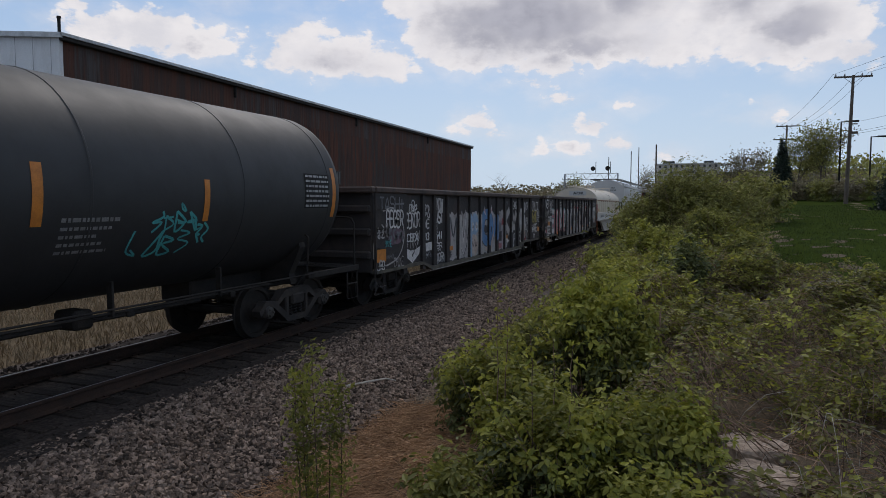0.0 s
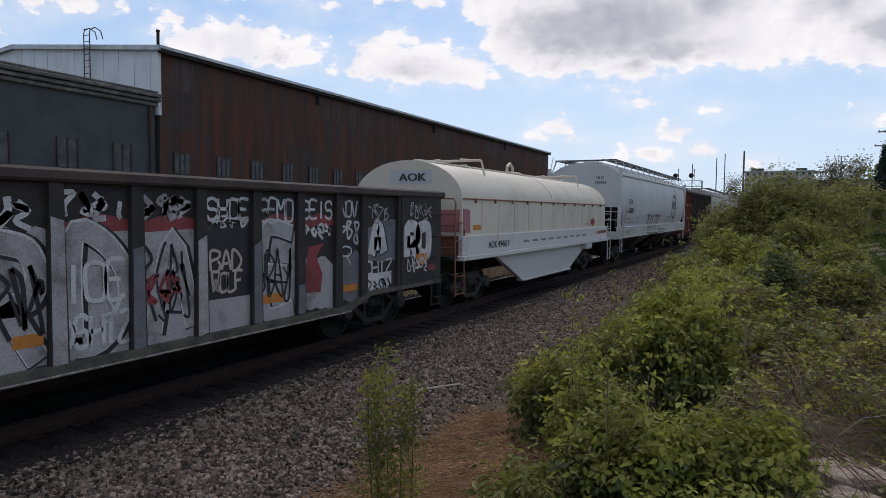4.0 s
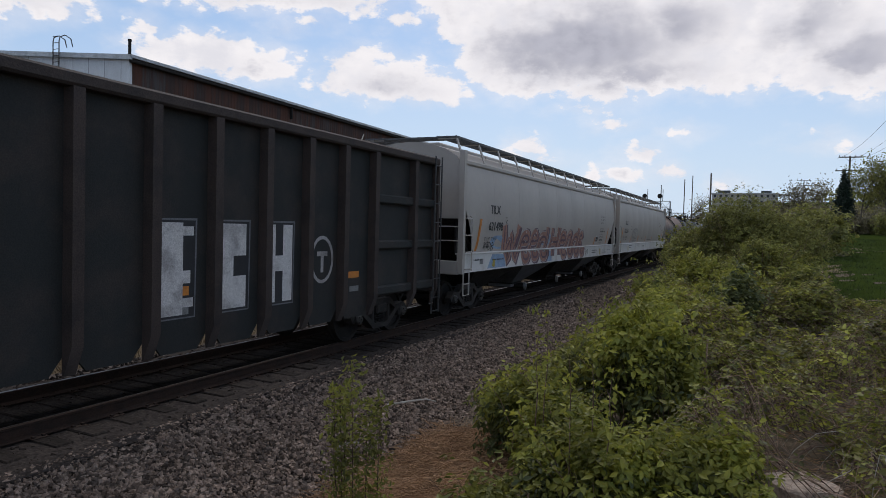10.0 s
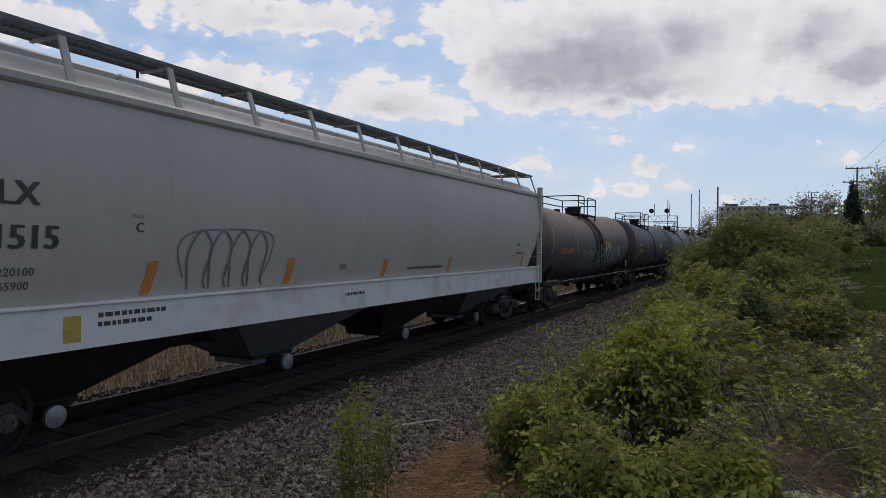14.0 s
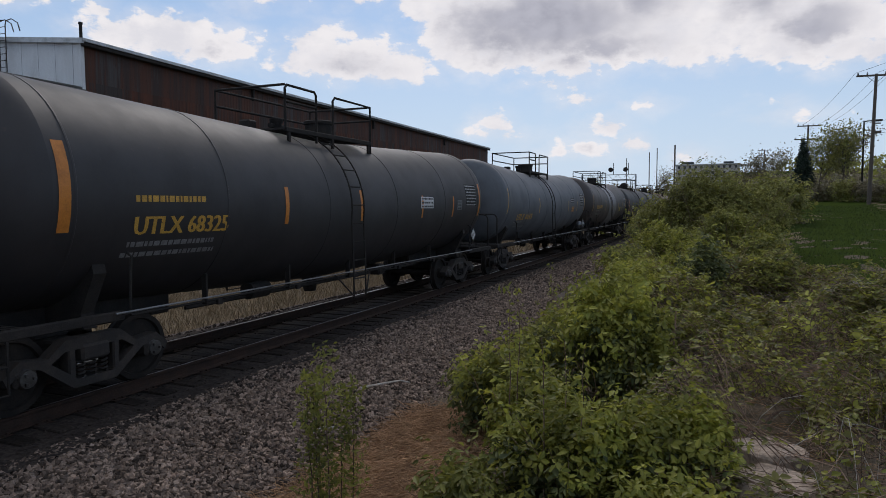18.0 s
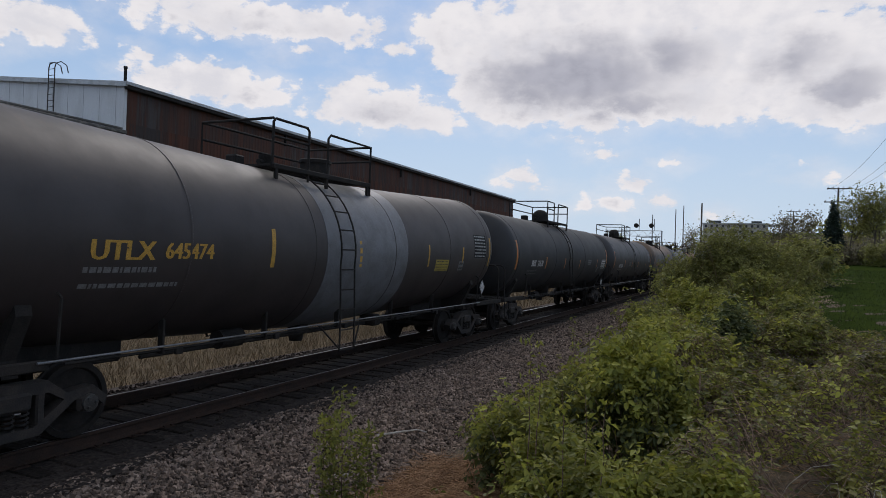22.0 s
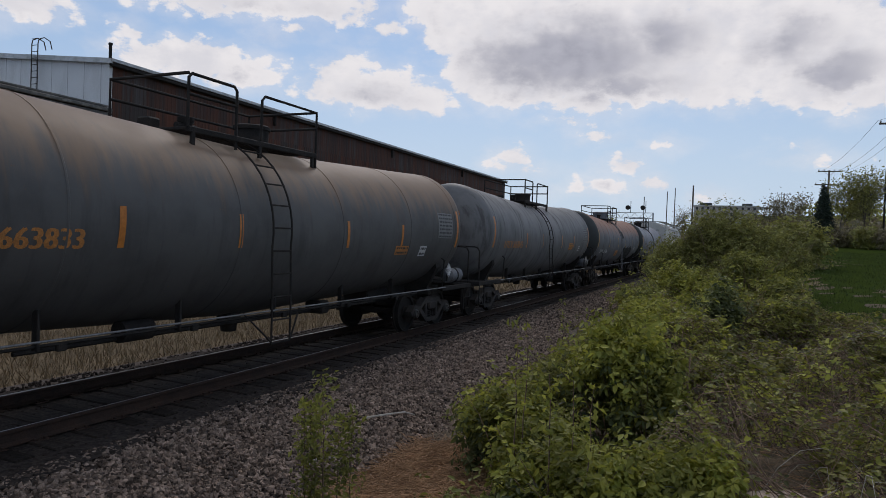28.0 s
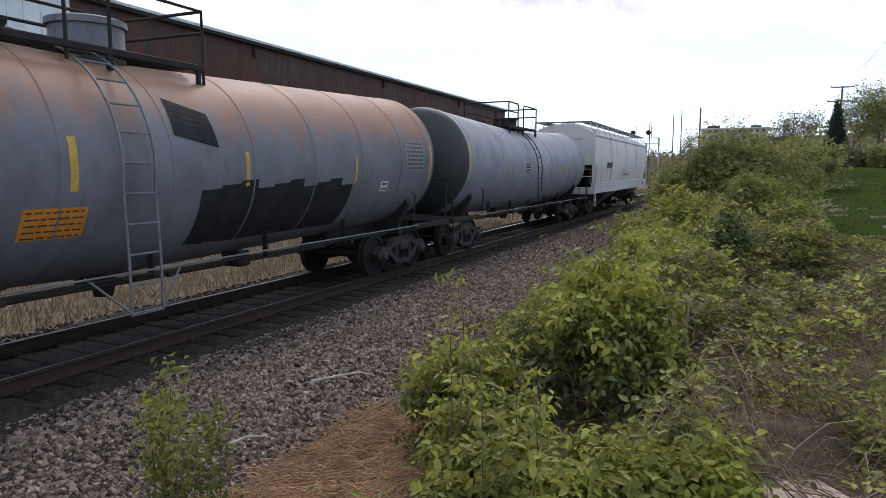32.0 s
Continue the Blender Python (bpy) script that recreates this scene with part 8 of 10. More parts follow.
scribble(car, 12.9, 1.30, 0.5, 0.25, ps, SPRAY["black"], 77, 3, 0.02)
scribble(car, 1.6, 1.72, 0.8, 0.25, pt, SPRAY["black"], 78, 4, 0.02)

H3W = [("TILX", 0.34, 1.92, 2.70, "blackletter", 1.0), ("621515", 0.34, 1.82, 2.27, "blackletter", 1.0), ("LD LMT   220100", 0.12, 1.75, 2.0, "blackletter", 1.0), ("LT WT     65900", 0.12, 1.75, 1.86, "blackletter", 1.0),
       ("PLATE", 0.06, 3.7, 2.62, "blackletter", 1.0), ("C", 0.16, 3.75, 2.46, "blackletter", 1.0)]
car, L, pt, ps = hopper_car(117.0, 136.0, "pale grey covered hopper car with a thin line tag", M["hopper_pale"],
    {"stripes": [(1.3, 1.72, 0.8, 0.1), (4.05, 1.72, 0.4, 0.08), (6.6, 1.72, 0.4, 0.06), (9.4, 1.72, 0.35, 0.04), (12.3, 1.72, 0.35, 0.04), (-1.6, 1.75, 0.45, 0.06)], "words": H3W, "end_words": [("TILX", 0.17, 0.35, 3.75), ("621515", 0.17, 0.33, 3.53)],
     "panels": [(2.9, 1.28, 0.2, 0.28, "signyellow"), (-2.7, 1.95, 0.25, 0.18, "white"), (7.9, 1.9, 0.2, 0.1, "greyletter")],
     "bars": [(3.3, 1.52, 0.9, 0.05), (3.3, 1.42, 0.7, 0.05), (10.3, 1.84, 1.6, 0.05), (-2.3, 2.35, 0.3, 0.06), (-2.3, 2.1, 0.5, 0.05), (8.0, 1.45, 0.6, 0.05)]})
g = Mesh()
for k in range(4):
    a = 4.6 + k * 0.36
    stroke(g, curve_pts([(a, 1.74), (a - 0.05, 2.2), (a + 0.15, 2.5), (a + 0.33, 2.3), (a + 0.24, 1.9), (a + 0.3, 1.74)]), 0.035, pt)
stroke(g, curve_pts([(4.5, 1.9), (4.4, 2.3), (4.75, 2.5), (6.0, 2.5), (6.1, 2.2), (5.9, 1.8)]), 0.022, pt)
part("graffiti", g, SPRAY["grey"], car, "thin grey outline tag", smooth=False)
# rusty hopper at the tail of the train
hopper_car(303.3, 321.0, "rust-streaked white covered hopper at the tail of the train", M["hopper_rust"],
    {"stripes": [(2.0, 1.72, 0.4, 0.06), (9.0, 1.72, 0.4, 0.06)], "words": [], "end_words": [("NLFX 20026", 0.15, 0.2, 3.7)], "bars": [(3.0, 2.4, 1.6, 0.3), (8.0, 2.0, 2.5, 0.12)], "sill": M["hopper_white"]})
scribble(CARS[-1][0], 7.5, 1.9, 3.0, 0.7, on_hopper(), SPRAY["white"], 91, 5, 0.06)

car, L, pt = tank_car(137.9, 151.74, rusty1, "rust-topped grey tank car with white outline graffiti", [("UTLX 663893", 0.33, 1.1, 2.05, M["rustletter"], 0.98)], [(0.12, 0.11, 0.95), (3.45, 0.09, 0.5), (5.5, 0.08, 0.5), (8.54, 0.10, 0.55), (11.45, 0.08, 0.5), (-0.12, 0.10, 0.95)],
    {"ladder": 7.15, "panels": [(8.78, 2.30, 0.76, 0.26, M["signyellow"]), GRID(M["greypaint"], -1.3, 2.3), (-2.1, 1.9, 0.3, 0.2, M["white"])], "placards": [(-0.75, 1.5)]})
for k, (a, z, w, h) in enumerate(((6.75, 2.9, 0.7, 1.5), (7.5, 3.1, 0.6, 1.3), (7.9, 2.75, 0.35, 0.9), (6.6, 2.0, 0.5, 0.8))):
    patch(car, [(a - w / 2, z - h / 2), (a + w / 2, z - h / 2), (a + w * 0.45, z + h / 2), (a - w * 0.4, z + h / 2)], pt, M["patchblack"], "tar_patch", 0.003 + 0.001 * k, steps=8)
bubbles = [[(8.0, 1.45), (8.35, 1.95), (8.5, 2.3), (8.65, 2.05), (8.9, 1.85), (8.75, 2.1), (8.8, 2.3), (9.1, 2.36), (9.25, 2.1), (9.05, 1.9), (9.45, 1.62), (8.9, 1.5), (8.0, 1.45)],
           [(9.35, 1.65), (9.3, 2.1), (9.45, 2.34), (9.62, 2.1), (9.8, 2.3), (10.05, 2.3), (10.1, 1.9), (9.85, 1.62), (9.35, 1.58)],
           [(10.1, 1.62), (10.05, 2.05), (10.3, 1.95), (10.5, 2.3), (10.65, 2.35), (10.75, 1.95), (10.55, 1.62), (10.1, 1.6)],
           [(10.7, 1.62), (10.85, 2.0), (10.95, 2.36), (11.15, 2.05), (11.3, 2.34), (11.6, 2.3), (11.65, 2.05), (11.4, 1.9), (11.75, 1.95), (12.0, 1.8), (11.7, 1.65), (11.3, 1.75), (11.2, 1.6), (10.7, 1.6)]]
for line in bubbles:
    g = Mesh()
    stroke(g, curve_pts(line), 0.032, pt, 0.008)
    part("graffiti", g, SPRAY["white"], car, "white outlined bubble graffiti", smooth=False)
for k in range(5):
    a = 4.4 + 0.46 * k
    g = Mesh()
    stroke(g, curve_pts([(a, 1.35), (a - 0.05, 1.85), (a + 0.2, 2.2 - 0.1 * (k % 2)), (a + 0.42, 1.95), (a + 0.24, 1.7), (a + 0.44, 1.4), (a, 1.35)]), 0.032, pt, 0.008)
    part("graffiti", g, SPRAY["sky"], car, "pale outlined bubble graffiti", smooth=False)
tag(car, "I38", 7.45, 1.85, 0.45, 0.2, pt, "white", 0.028)
tag(car, "K80", 7.4, 1.58, 0.5, 0.22, pt, "white", 0.028)

tank_car(154.4, 168.24, black_b, "black tank car with yellow stencilled lettering", [("UTLX 68325", 0.34, 1.08, 2.0, M["yellow"], 0.95)],
    [(0.14, 0.15, 1.05), (4.2, 0.10, 0.62), (6.7, 0.10, 0.62), (-4.2, 0.08, 0.55), (-2.2, 0.08, 0.55), (-0.12, 0.10, 0.95)],
    {"bars": [(1.1, 2.42, 1.2, 0.08, M["yellow"]), (1.05, 1.83, 1.5, 0.07, M["greyletter"]), (1.0, 1.68, 1.6, 0.07, M["greyletter"])],
     "panels": [(-4.3, 2.3, 0.75, 0.28, M["white"]), (-1.9, 2.25, 0.35, 0.26, M["greypaint"]), GRID(M["patchblack"], -1.25, 2.35)], "placards": [(-0.75, 1.52)]})
tank_car(171.0, 184.8, slate, "slate-blue tank car with yellow lettering and an orange label", [("UTLX", 0.36, 1.41, 1.80, M["yellow"], 1.0), ("661476", 0.33, 2.5, 1.82, M["yellow"], 0.92)],
    [(0.1, 0.06, 0.9), (4.35, 0.08, 0.6), (7.0, 0.08, 0.5), (-4.0, 0.08, 0.5), (-2.0, 0.07, 0.5), (-0.1, 0.08, 0.8)],
    {"panels": [(-3.25, 2.05, 0.6, 0.25, M["signorange"]), (-3.5, 2.5, 0.75, 0.22, M["patchblack"]), GRID(M["patchblack"], -1.25, 2.35)], "placards": [(-0.7, 1.5)], "reservoir": 1, "stripe_mat": M["yellow"],
     "bars": [(1.27, 1.7, 1.0, 0.05, M["greyletter"]), (1.5, 1.5, 1.3, 0.06, M["greyletter"])]})
tank_car(187.48, 201.43, brown, "brown-black tank car with a blue-grey painted band", [("UTLX", 0.34, 1.30, 2.16, M["yellow"], 1.05), ("645474", 0.30, 2.36, 2.18, M["yellow"], 0.92)],
    [(0.1, 0.06, 0.9), (4.45, 0.09, 0.6), (7.0, 0.08, 0.5), (-4.0, 0.07, 0.5), (-2.0, 0.07, 0.5), (-0.1, 0.08, 0.8)],
    {"band": (5.9, 8.9, M["greypaint"]), "stripe_mat": M["yellow"], "panels": [(-3.6, 1.95, 0.75, 0.28, M["signyellow"]), GRID(M["patchblack"], -1.25, 2.3), (-2.2, 1.95, 0.3, 0.25, M["greypaint"])],
     "placards": [(-0.7, 1.5)], "bars": [(1.27, 2.0, 1.0, 0.07, M["greyletter"]), (1.27, 1.8, 1.4, 0.06, M["greyletter"])], "head_text": ("645474", M["yellow"])})
tank_car(203.82, 218.7, black_c, "matt black tank car with white stencilled numbers", [("SRIX   23638", 0.31, 1.74, 2.05, M["white"], 0.84), ("LD LMT 188100 LB 85 350 KG", 0.09, 1.5, 1.86, M["greyletter"], 1.0), ("LT WT   74900 LB 33 950 KG", 0.09, 1.5, 1.74, M["greyletter"], 1.0)],
    BOLD, {"dome": 1, "panels": [(-4.4, 2.1, 0.65, 0.24, M["greypaint"]), (-1.35, 1.92, 0.95, 0.45, M["white"]), (-2.2, 1.75, 0.35, 0.25, M["greypaint"])], "placards": [(-1.75, 1.27)], "rod": M["underframe"], "shape": (1.41, 2.43, 0.02), "head_text": ("23638", M["white"]), "seams": (0.02, 0.33, 0.66, 0.98)})
tank_car(220.91, 235.67, black_d, "sooty black tank car with worn top and white numbers", [("SRIX  23654", 0.30, 1.72, 1.95, M["white"], 0.78)], BOLD,
    {"dome": 1, "bars": [(1.6, 1.78, 1.3, 0.06, M["greyletter"])], "panels": [(5.2, 2.05, 0.6, 0.24, M["greypaint"]), GRID(M["greypaint"], -1.3, 2.3)], "placards": [(-0.8, 1.5)], "shape": (1.41, 2.43, 0.02), "head_text": ("23654", M["white"]), "seams": (0.02, 0.33, 0.66, 0.98)})
tank_car(238.01, 251.78, rusty2, "tawny rust-stained tank car with faded orange lettering", [("UTLX 663833", 0.33, 1.1, 2.05, M["rustletter"], 0.98)], STD,
    {"panels": [GRID(M["greyletter"], -1.3, 2.3), (-2.2, 1.85, 0.35, 0.25, M["white"]), (-3.4, 1.9, 0.6, 0.2, M["rustletter"])], "placards": [(-0.7, 1.5)], "reservoir": 2, "head_text": ("UTLX 663833", M["rustletter"])})
tank_car(254.45, 268.16, streaked, "grey tank car with dark grime streaks", [("UTLX 663845", 0.33, 1.1, 2.05, M["rustletter"], 0.98)], STD,
    {"panels": [GRID(M["greyletter"], -1.3, 2.35), (-2.1, 1.9, 0.35, 0.24, M["white"]), (-4.0, 1.95, 0.75, 0.3, M["signorange"])], "placards": [(-0.7, 1.5)], "reservoir": 2, "head_text": ("UTLX 663845", M["rustletter"])})
car, L, pt = tank_car(270.69, 286.03, rusty3, "grey tank car with orange-rusted top and black tar patches", [("SHPX", 0.30, 1.09, 1.74, M["white"], 1.1), ("211186", 0.30, 2.25, 1.74, M["white"], 0.95)],
    [(0.14, 0.12, 0.95), (3.3, 0.09, 0.55), (6.28, 0.10, 0.6), (9.05, 0.08, 0.5), (12.03, 0.07, 0.5), (-0.1, 0.08, 0.8)],
    {"head": black_e, "dome": 3, "manway_mat": M["greypaint"], "stripe_mat": M["yellow"], "panels": [(5.72, 1.5, 0.75, 0.38, M["signorange"]), GRID(M["greyletter"], -1.3, 2.3), (-2.3, 1.85, 0.3, 0.22, M["white"])], "rod": M["greypaint"], "ladder_mat": M["greypaint"],
     "seams": (0.02, 0.1, 0.2, 0.3, 0.4, 0.5, 0.6, 0.7, 0.8, 0.9, 0.98), "head_text": ("SHPX   211186", M["white"]), "bars": [(1.2, 1.58, 1.4, 0.05, M["greyletter"])], "ladder": 7.05})
patch(car, [(7.75, 2.75), (8.5, 2.6), (8.45, 3.1), (7.8, 3.3)], pt, M["patchblack"], "tar_patch", 0.006, steps=6)
for k in range(10):
    a = 8.15 + k * 0.38
    patch(car, [(a, 1.1 + 0.05 * (k < 2)), (a + 0.385, 1.1), (a + 0.385, 2.04 + 0.12 * ((k * 7) % 3) * 0.5), (a, 2.02 + 0.12 * ((k * 7) % 3) * 0.5)], pt, M["patchblack"], "tar_patch", 0.006, steps=5)
tank_car(288.28, 301.97, palegrey, "pale blue-grey tank car", [("UTLX 661", 0.3, 2.0, 2.0, M["greyletter"], 1.1)], STD,
    {"head": black_e, "stripe_mat": M["yellow"], "panels": [(5.0, 2.2, 0.5, 0.3, M["patchblack"]), (-4.0, 2.1, 0.5, 0.4, M["signyellow"])], "rod": M["greypaint"]})


# ---- plants, bank and distance ----
def leaf_cloud(name, pts, size, material, seed, up=0.6, wide=0.5, fold=0.18):
    """One small folded leaf at each point, turned at random, mostly face up."""
    rng = np.random.default_rng(seed)
    n = len(pts)
    nrm = rng.normal(size=(n, 3)) + np.array([0, 0, up * 2])
    nrm /= np.linalg.norm(nrm, axis=1, keepdims=True)
    d = rng.normal(size=(n, 3))
    d -= nrm * (d * nrm).sum(1, keepdims=True)
    d /= np.linalg.norm(d, axis=1, keepdims=True)
    s = np.cross(nrm, d)
    L = (size * rng.uniform(0.6, 1.35, n))[:, None]
    v = np.stack([pts, pts + d * L * 0.5 + s * L * wide * 0.5 + nrm * L * fold, pts + d * L, pts + d * L * 0.5 - s * L * wide * 0.5 + nrm * L * fold], 1)
    k = np.arange(n)[:, None] * 4
    # two triangles folded along the midrib, sharing it
    f = np.concatenate([k + np.array([[0, 1, 2]]), k + np.array([[0, 2, 3]])], 1).reshape(-1, 3)
    return big_mesh(name, v.reshape(-1, 3), f, material)


def pointed_leaves(name, base, tip_way, face, length, wide, material):
    """Pointed oval leaves folded along the midrib: base points, unit directions, face normals, lengths."""
    side = np.cross(face, tip_way)
    side /= np.maximum(np.linalg.norm(side, axis=1, keepdims=True), 1e-6)
    face = np.cross(tip_way, side)
    L = length[:, None]
    def at(k, w, up):
        return base + tip_way * L * k + side * L * w + face * L * up
    sag = -0.10
    v = np.stack([base, at(0.32, wide * 0.48, 0.07), at(0.70, wide * 0.36, 0.03 + sag * 0.4), at(1.0, 0, sag), at(0.70, -wide * 0.36, 0.03 + sag * 0.4), at(0.32, -wide * 0.48, 0.07)], 1)
    k = np.arange(len(base))[:, None] * 6
    f = np.concatenate([k + np.array([[0, 1, 2, 3]]), k + np.array([[0, 3, 4, 5]])], 1).reshape(-1, 4)
    return big_mesh(name, v.reshape(-1, 3), f, material)


def rosettes(name, pts, axis, per, leaf, material, seed, droop=0.25, wide=0.5, spread=1.0):
    """A spray of 'per' leaves round each point, facing along its axis."""
    rng = np.random.default_rng(seed)
    n = len(pts)
    ax = axis + rng.normal(size=(n, 3)) * 0.3
    ax /= np.linalg.norm(ax, axis=1, keepdims=True)
    u = np.cross(ax, rng.normal(size=(n, 3)))
    u /= np.linalg.norm(u, axis=1, keepdims=True)
    w = np.cross(ax, u)
    big = leaf * rng.uniform(0.65, 1.3, n)
    ang = (np.arange(per)[None] * 2 * np.pi / per + rng.uniform(-0.5, 0.5, (n, per)))[:, :, None]
    way = u[:, None] * np.cos(ang) + w[:, None] * np.sin(ang) + ax[:, None] * rng.uniform(-droop, 0.55, (n, per, 1)) + np.array([0, 0, -droop])
    way /= np.linalg.norm(way, axis=2, keepdims=True)
    face = ax[:, None] * 1.0 + rng.normal(size=(n, per, 3)) * 0.35
    base = pts[:, None] + way * (big[:, None, None] * 0.12 * spread) + ax[:, None] * rng.uniform(-0.5, 0.35, (n, per, 1)) * big[:, None, None] * spread
    length = (big[:, None] * rng.uniform(0.6, 1.15, (n, per))).reshape(-1)
    return pointed_leaves(name, base.reshape(-1, 3), way.reshape(-1, 3), face.reshape(-1, 3), length, wide, material)


def heap_nodes(n, w, d, h, seed, lobes, leaf):
    """Shoot tips over a ragged heap about the origin, half widths w and d, height h: points and outward axes."""
    rng = np.random.default_rng(seed)
    ang = rng.uniform(0, 6.28, lobes)
    far = np.sqrt(rng.random(lobes)) * 0.72
    c = np.stack([np.cos(ang) * far * w, np.sin(ang) * far * d, (0.60 - 0.40 * far ** 1.5) * h * rng.uniform(0.75, 1.1, lobes)], -1)
    rad = np.stack([w * rng.uniform(0.24, 0.44, lobes), d * rng.uniform(0.24, 0.44, lobes), h * rng.uniform(0.22, 0.36, lobes)], -1)
    i = rng.integers(0, lobes, n)
    u = rng.normal(size=(n, 3))
    u[:, 2] = np.where(u[:, 2] < -0.35, -u[:, 2], u[:, 2])
    u /= np.linalg.norm(u, axis=1, keepdims=True)
    shell = rng.random(n)
    p = c[i] + u * rad[i] * (0.55 + 0.5 * shell[:, None] ** 0.5)
    p += rng.normal(size=(n, 3)) * leaf * 0.7
    out = rng.random(n) < 0.13            # a few shoots stand out of the heap
    p[out] += (u[out] * 0.4 + np.array([0, 0, 0.8])) * (0.05 * h + 1.6 * leaf) * rng.uniform(0.3, 1.3, (int(out.sum()), 1))
    low = rng.random(n) < 0.16            # skirt near the ground
    p[low, 2] *= rng.uniform(0.1, 0.6, int(low.sum()))
    p[:, 2] = np.abs(p[:, 2])
    return p, u * 0.75 + np.array([0, 0, 0.55])


def stems_mesh(base_w, h, count, seed, r=0.012, bend=0.35):
    rs_ = random.Random(seed)
    b = Mesh()
    for _ in range(count):
        a, q = rs_.uniform(0, 6.28), rs_.uniform(0.1, 0.5)
        x, y = math.cos(a) * base_w * q * 0.5, math.sin(a) * base_w * q * 0.5
        hh = h * rs_.uniform(0.6, 1.0)
        pts = []
        for k in range(6):
            t = k / 5
            pts.append((x + math.cos(a) * base_w * bend * t * t + rs_.uniform(-0.02, 0.02) * h, y + math.sin(a) * base_w * bend * t * t + rs_.uniform(-0.02, 0.02) * h, hh * t - 0.05))
        b.tube(pts, [r * (1 - 0.15 * k) for k in range(6)], 4)
    return b


def bush(x, y, w, d, h, n, leaf, material, seed, label, name="bush", stem_n=14, lobes=12, under=None, per=5, droop=0.3):
    """A leafy bush of n leaf sprays; 'under' is a darker leaf colour that paints shade low and inside."""
    z = float(ground_z(x, y))
    t = thing(name, label, "bush", (x, y, z))
    p, ax = heap_nodes(n, w / 2, d / 2, h, seed, lobes, leaf)
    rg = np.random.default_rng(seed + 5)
    low_shaded = (p[:, 2] / h + rg.normal(0, 0.13, len(p)) < 0.42) if under is not None else np.zeros(len(p), bool)
    part("foliage", rosettes("foliage", p[~low_shaded], ax[~low_shaded], per, leaf, material, seed, droop), material, t, "young leaves in sprays" if under is not None else "")
    # low inner sprays carry the bush's shade in their colour
    if low_shaded.any():
        part("foliage", rosettes("foliage", p[low_shaded], ax[low_shaded], per, leaf * 1.08, under, seed + 2, droop + 0.1), under, t, "low inner leaves, shade painted into their green")
    tagged(part("undergrowth", stems_mesh(min(w, d), h * 0.85, stem_n, seed + 1, 0.005 + 0.003 * h), M["twig"], t), "many thin brown stems", "", "", "stuff")
    return t


BR, MI, DK, FR = M["leaf_bright"], M["leaf_mid"], M["leaf_dark"], M["leaf_far"]
LB = "bright green leafy spring bush with shade painted into low leaves"
LD = "dense dark green bush with broad drooping leaves"
LT = "tangled green bramble bush with brown stems"
LY = "yellow-green bush with fresh pointed leaves"
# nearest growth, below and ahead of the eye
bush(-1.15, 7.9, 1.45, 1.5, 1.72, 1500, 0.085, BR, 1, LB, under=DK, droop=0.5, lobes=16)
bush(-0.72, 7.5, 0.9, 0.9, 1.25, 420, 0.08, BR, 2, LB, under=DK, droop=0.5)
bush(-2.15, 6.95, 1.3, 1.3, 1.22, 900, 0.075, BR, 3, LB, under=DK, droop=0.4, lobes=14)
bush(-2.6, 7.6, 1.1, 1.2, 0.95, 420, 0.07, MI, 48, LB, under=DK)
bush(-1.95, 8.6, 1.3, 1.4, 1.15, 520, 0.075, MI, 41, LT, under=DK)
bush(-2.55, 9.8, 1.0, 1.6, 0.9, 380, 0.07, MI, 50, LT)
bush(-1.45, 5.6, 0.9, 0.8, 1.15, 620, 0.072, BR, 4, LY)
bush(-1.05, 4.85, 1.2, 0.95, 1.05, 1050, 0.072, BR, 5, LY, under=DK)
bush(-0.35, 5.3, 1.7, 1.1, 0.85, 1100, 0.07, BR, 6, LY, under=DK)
bush(-1.75, 4.55, 1.1, 0.9, 0.62, 420, 0.075, MI, 7, LT)
bush(-0.25, 4.4, 1.4, 0.9, 0.52, 750, 0.07, BR, 8, LY)
bush(-0.35, 6.5, 1.0, 1.0, 0.75, 300, 0.07, MI, 42, LT, stem_n=30)
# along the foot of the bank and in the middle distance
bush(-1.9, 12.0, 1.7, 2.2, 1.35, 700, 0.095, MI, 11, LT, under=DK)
bush(-0.9, 13.6, 1.7, 2.0, 1.35, 620, 0.095, BR, 12, LY)
bush(-2.6, 11.6, 1.2, 2.2, 0.85, 380, 0.085, BR, 43, LY)
bush(-0.2, 16.2, 1.5, 1.5, 1.65, 620, 0.11, DK, 17, LD, lobes=9)
bush(-2.0, 16.8, 1.8, 2.8, 1.5, 520, 0.12, BR, 15, LY)
bush(0.95, 18.0, 2.2, 2.0, 1.35, 420, 0.12, MI, 14, LT, stem_n=40)
bush(-2.9, 22.5, 2.0, 4.0, 1.7, 560, 0.14, MI, 16, LT)
bush(-0.4, 20.5, 2.4, 2.4, 1.7, 620, 0.13, BR, 45, LY)
bush(0.9, 22.8, 2.4, 2.4, 1.7, 560, 0.14, MI, 13, LT, stem_n=40)
# the tall thicket where the bank narrows
LF = "tall rounded light green thicket beside the railway"
bush(-0.55, 29.0, 4.2, 3.6, 4.8, 5200, 0.10, FR, 18, LF, lobes=34)
bush(1.35, 29.4, 3.0, 3.2, 3.5, 2600, 0.10, FR, 19, LF, lobes=22)
bush(-2.3, 28.6, 2.8, 3.2, 3.6, 2000, 0.10, FR, 20, LF, under=DK, lobes=18)
bush(0.3, 25.8, 3.8, 2.6, 2.7, 2000, 0.10, MI, 21, LT, lobes=20, stem_n=50)
bush(-2.0, 25.2, 2.4, 2.8, 2.1, 800, 0.13, BR, 46, LY, lobes=14)
bush(-3.2, 35, 2.8, 5.0, 2.9, 900, 0.18, MI, 22, LT)
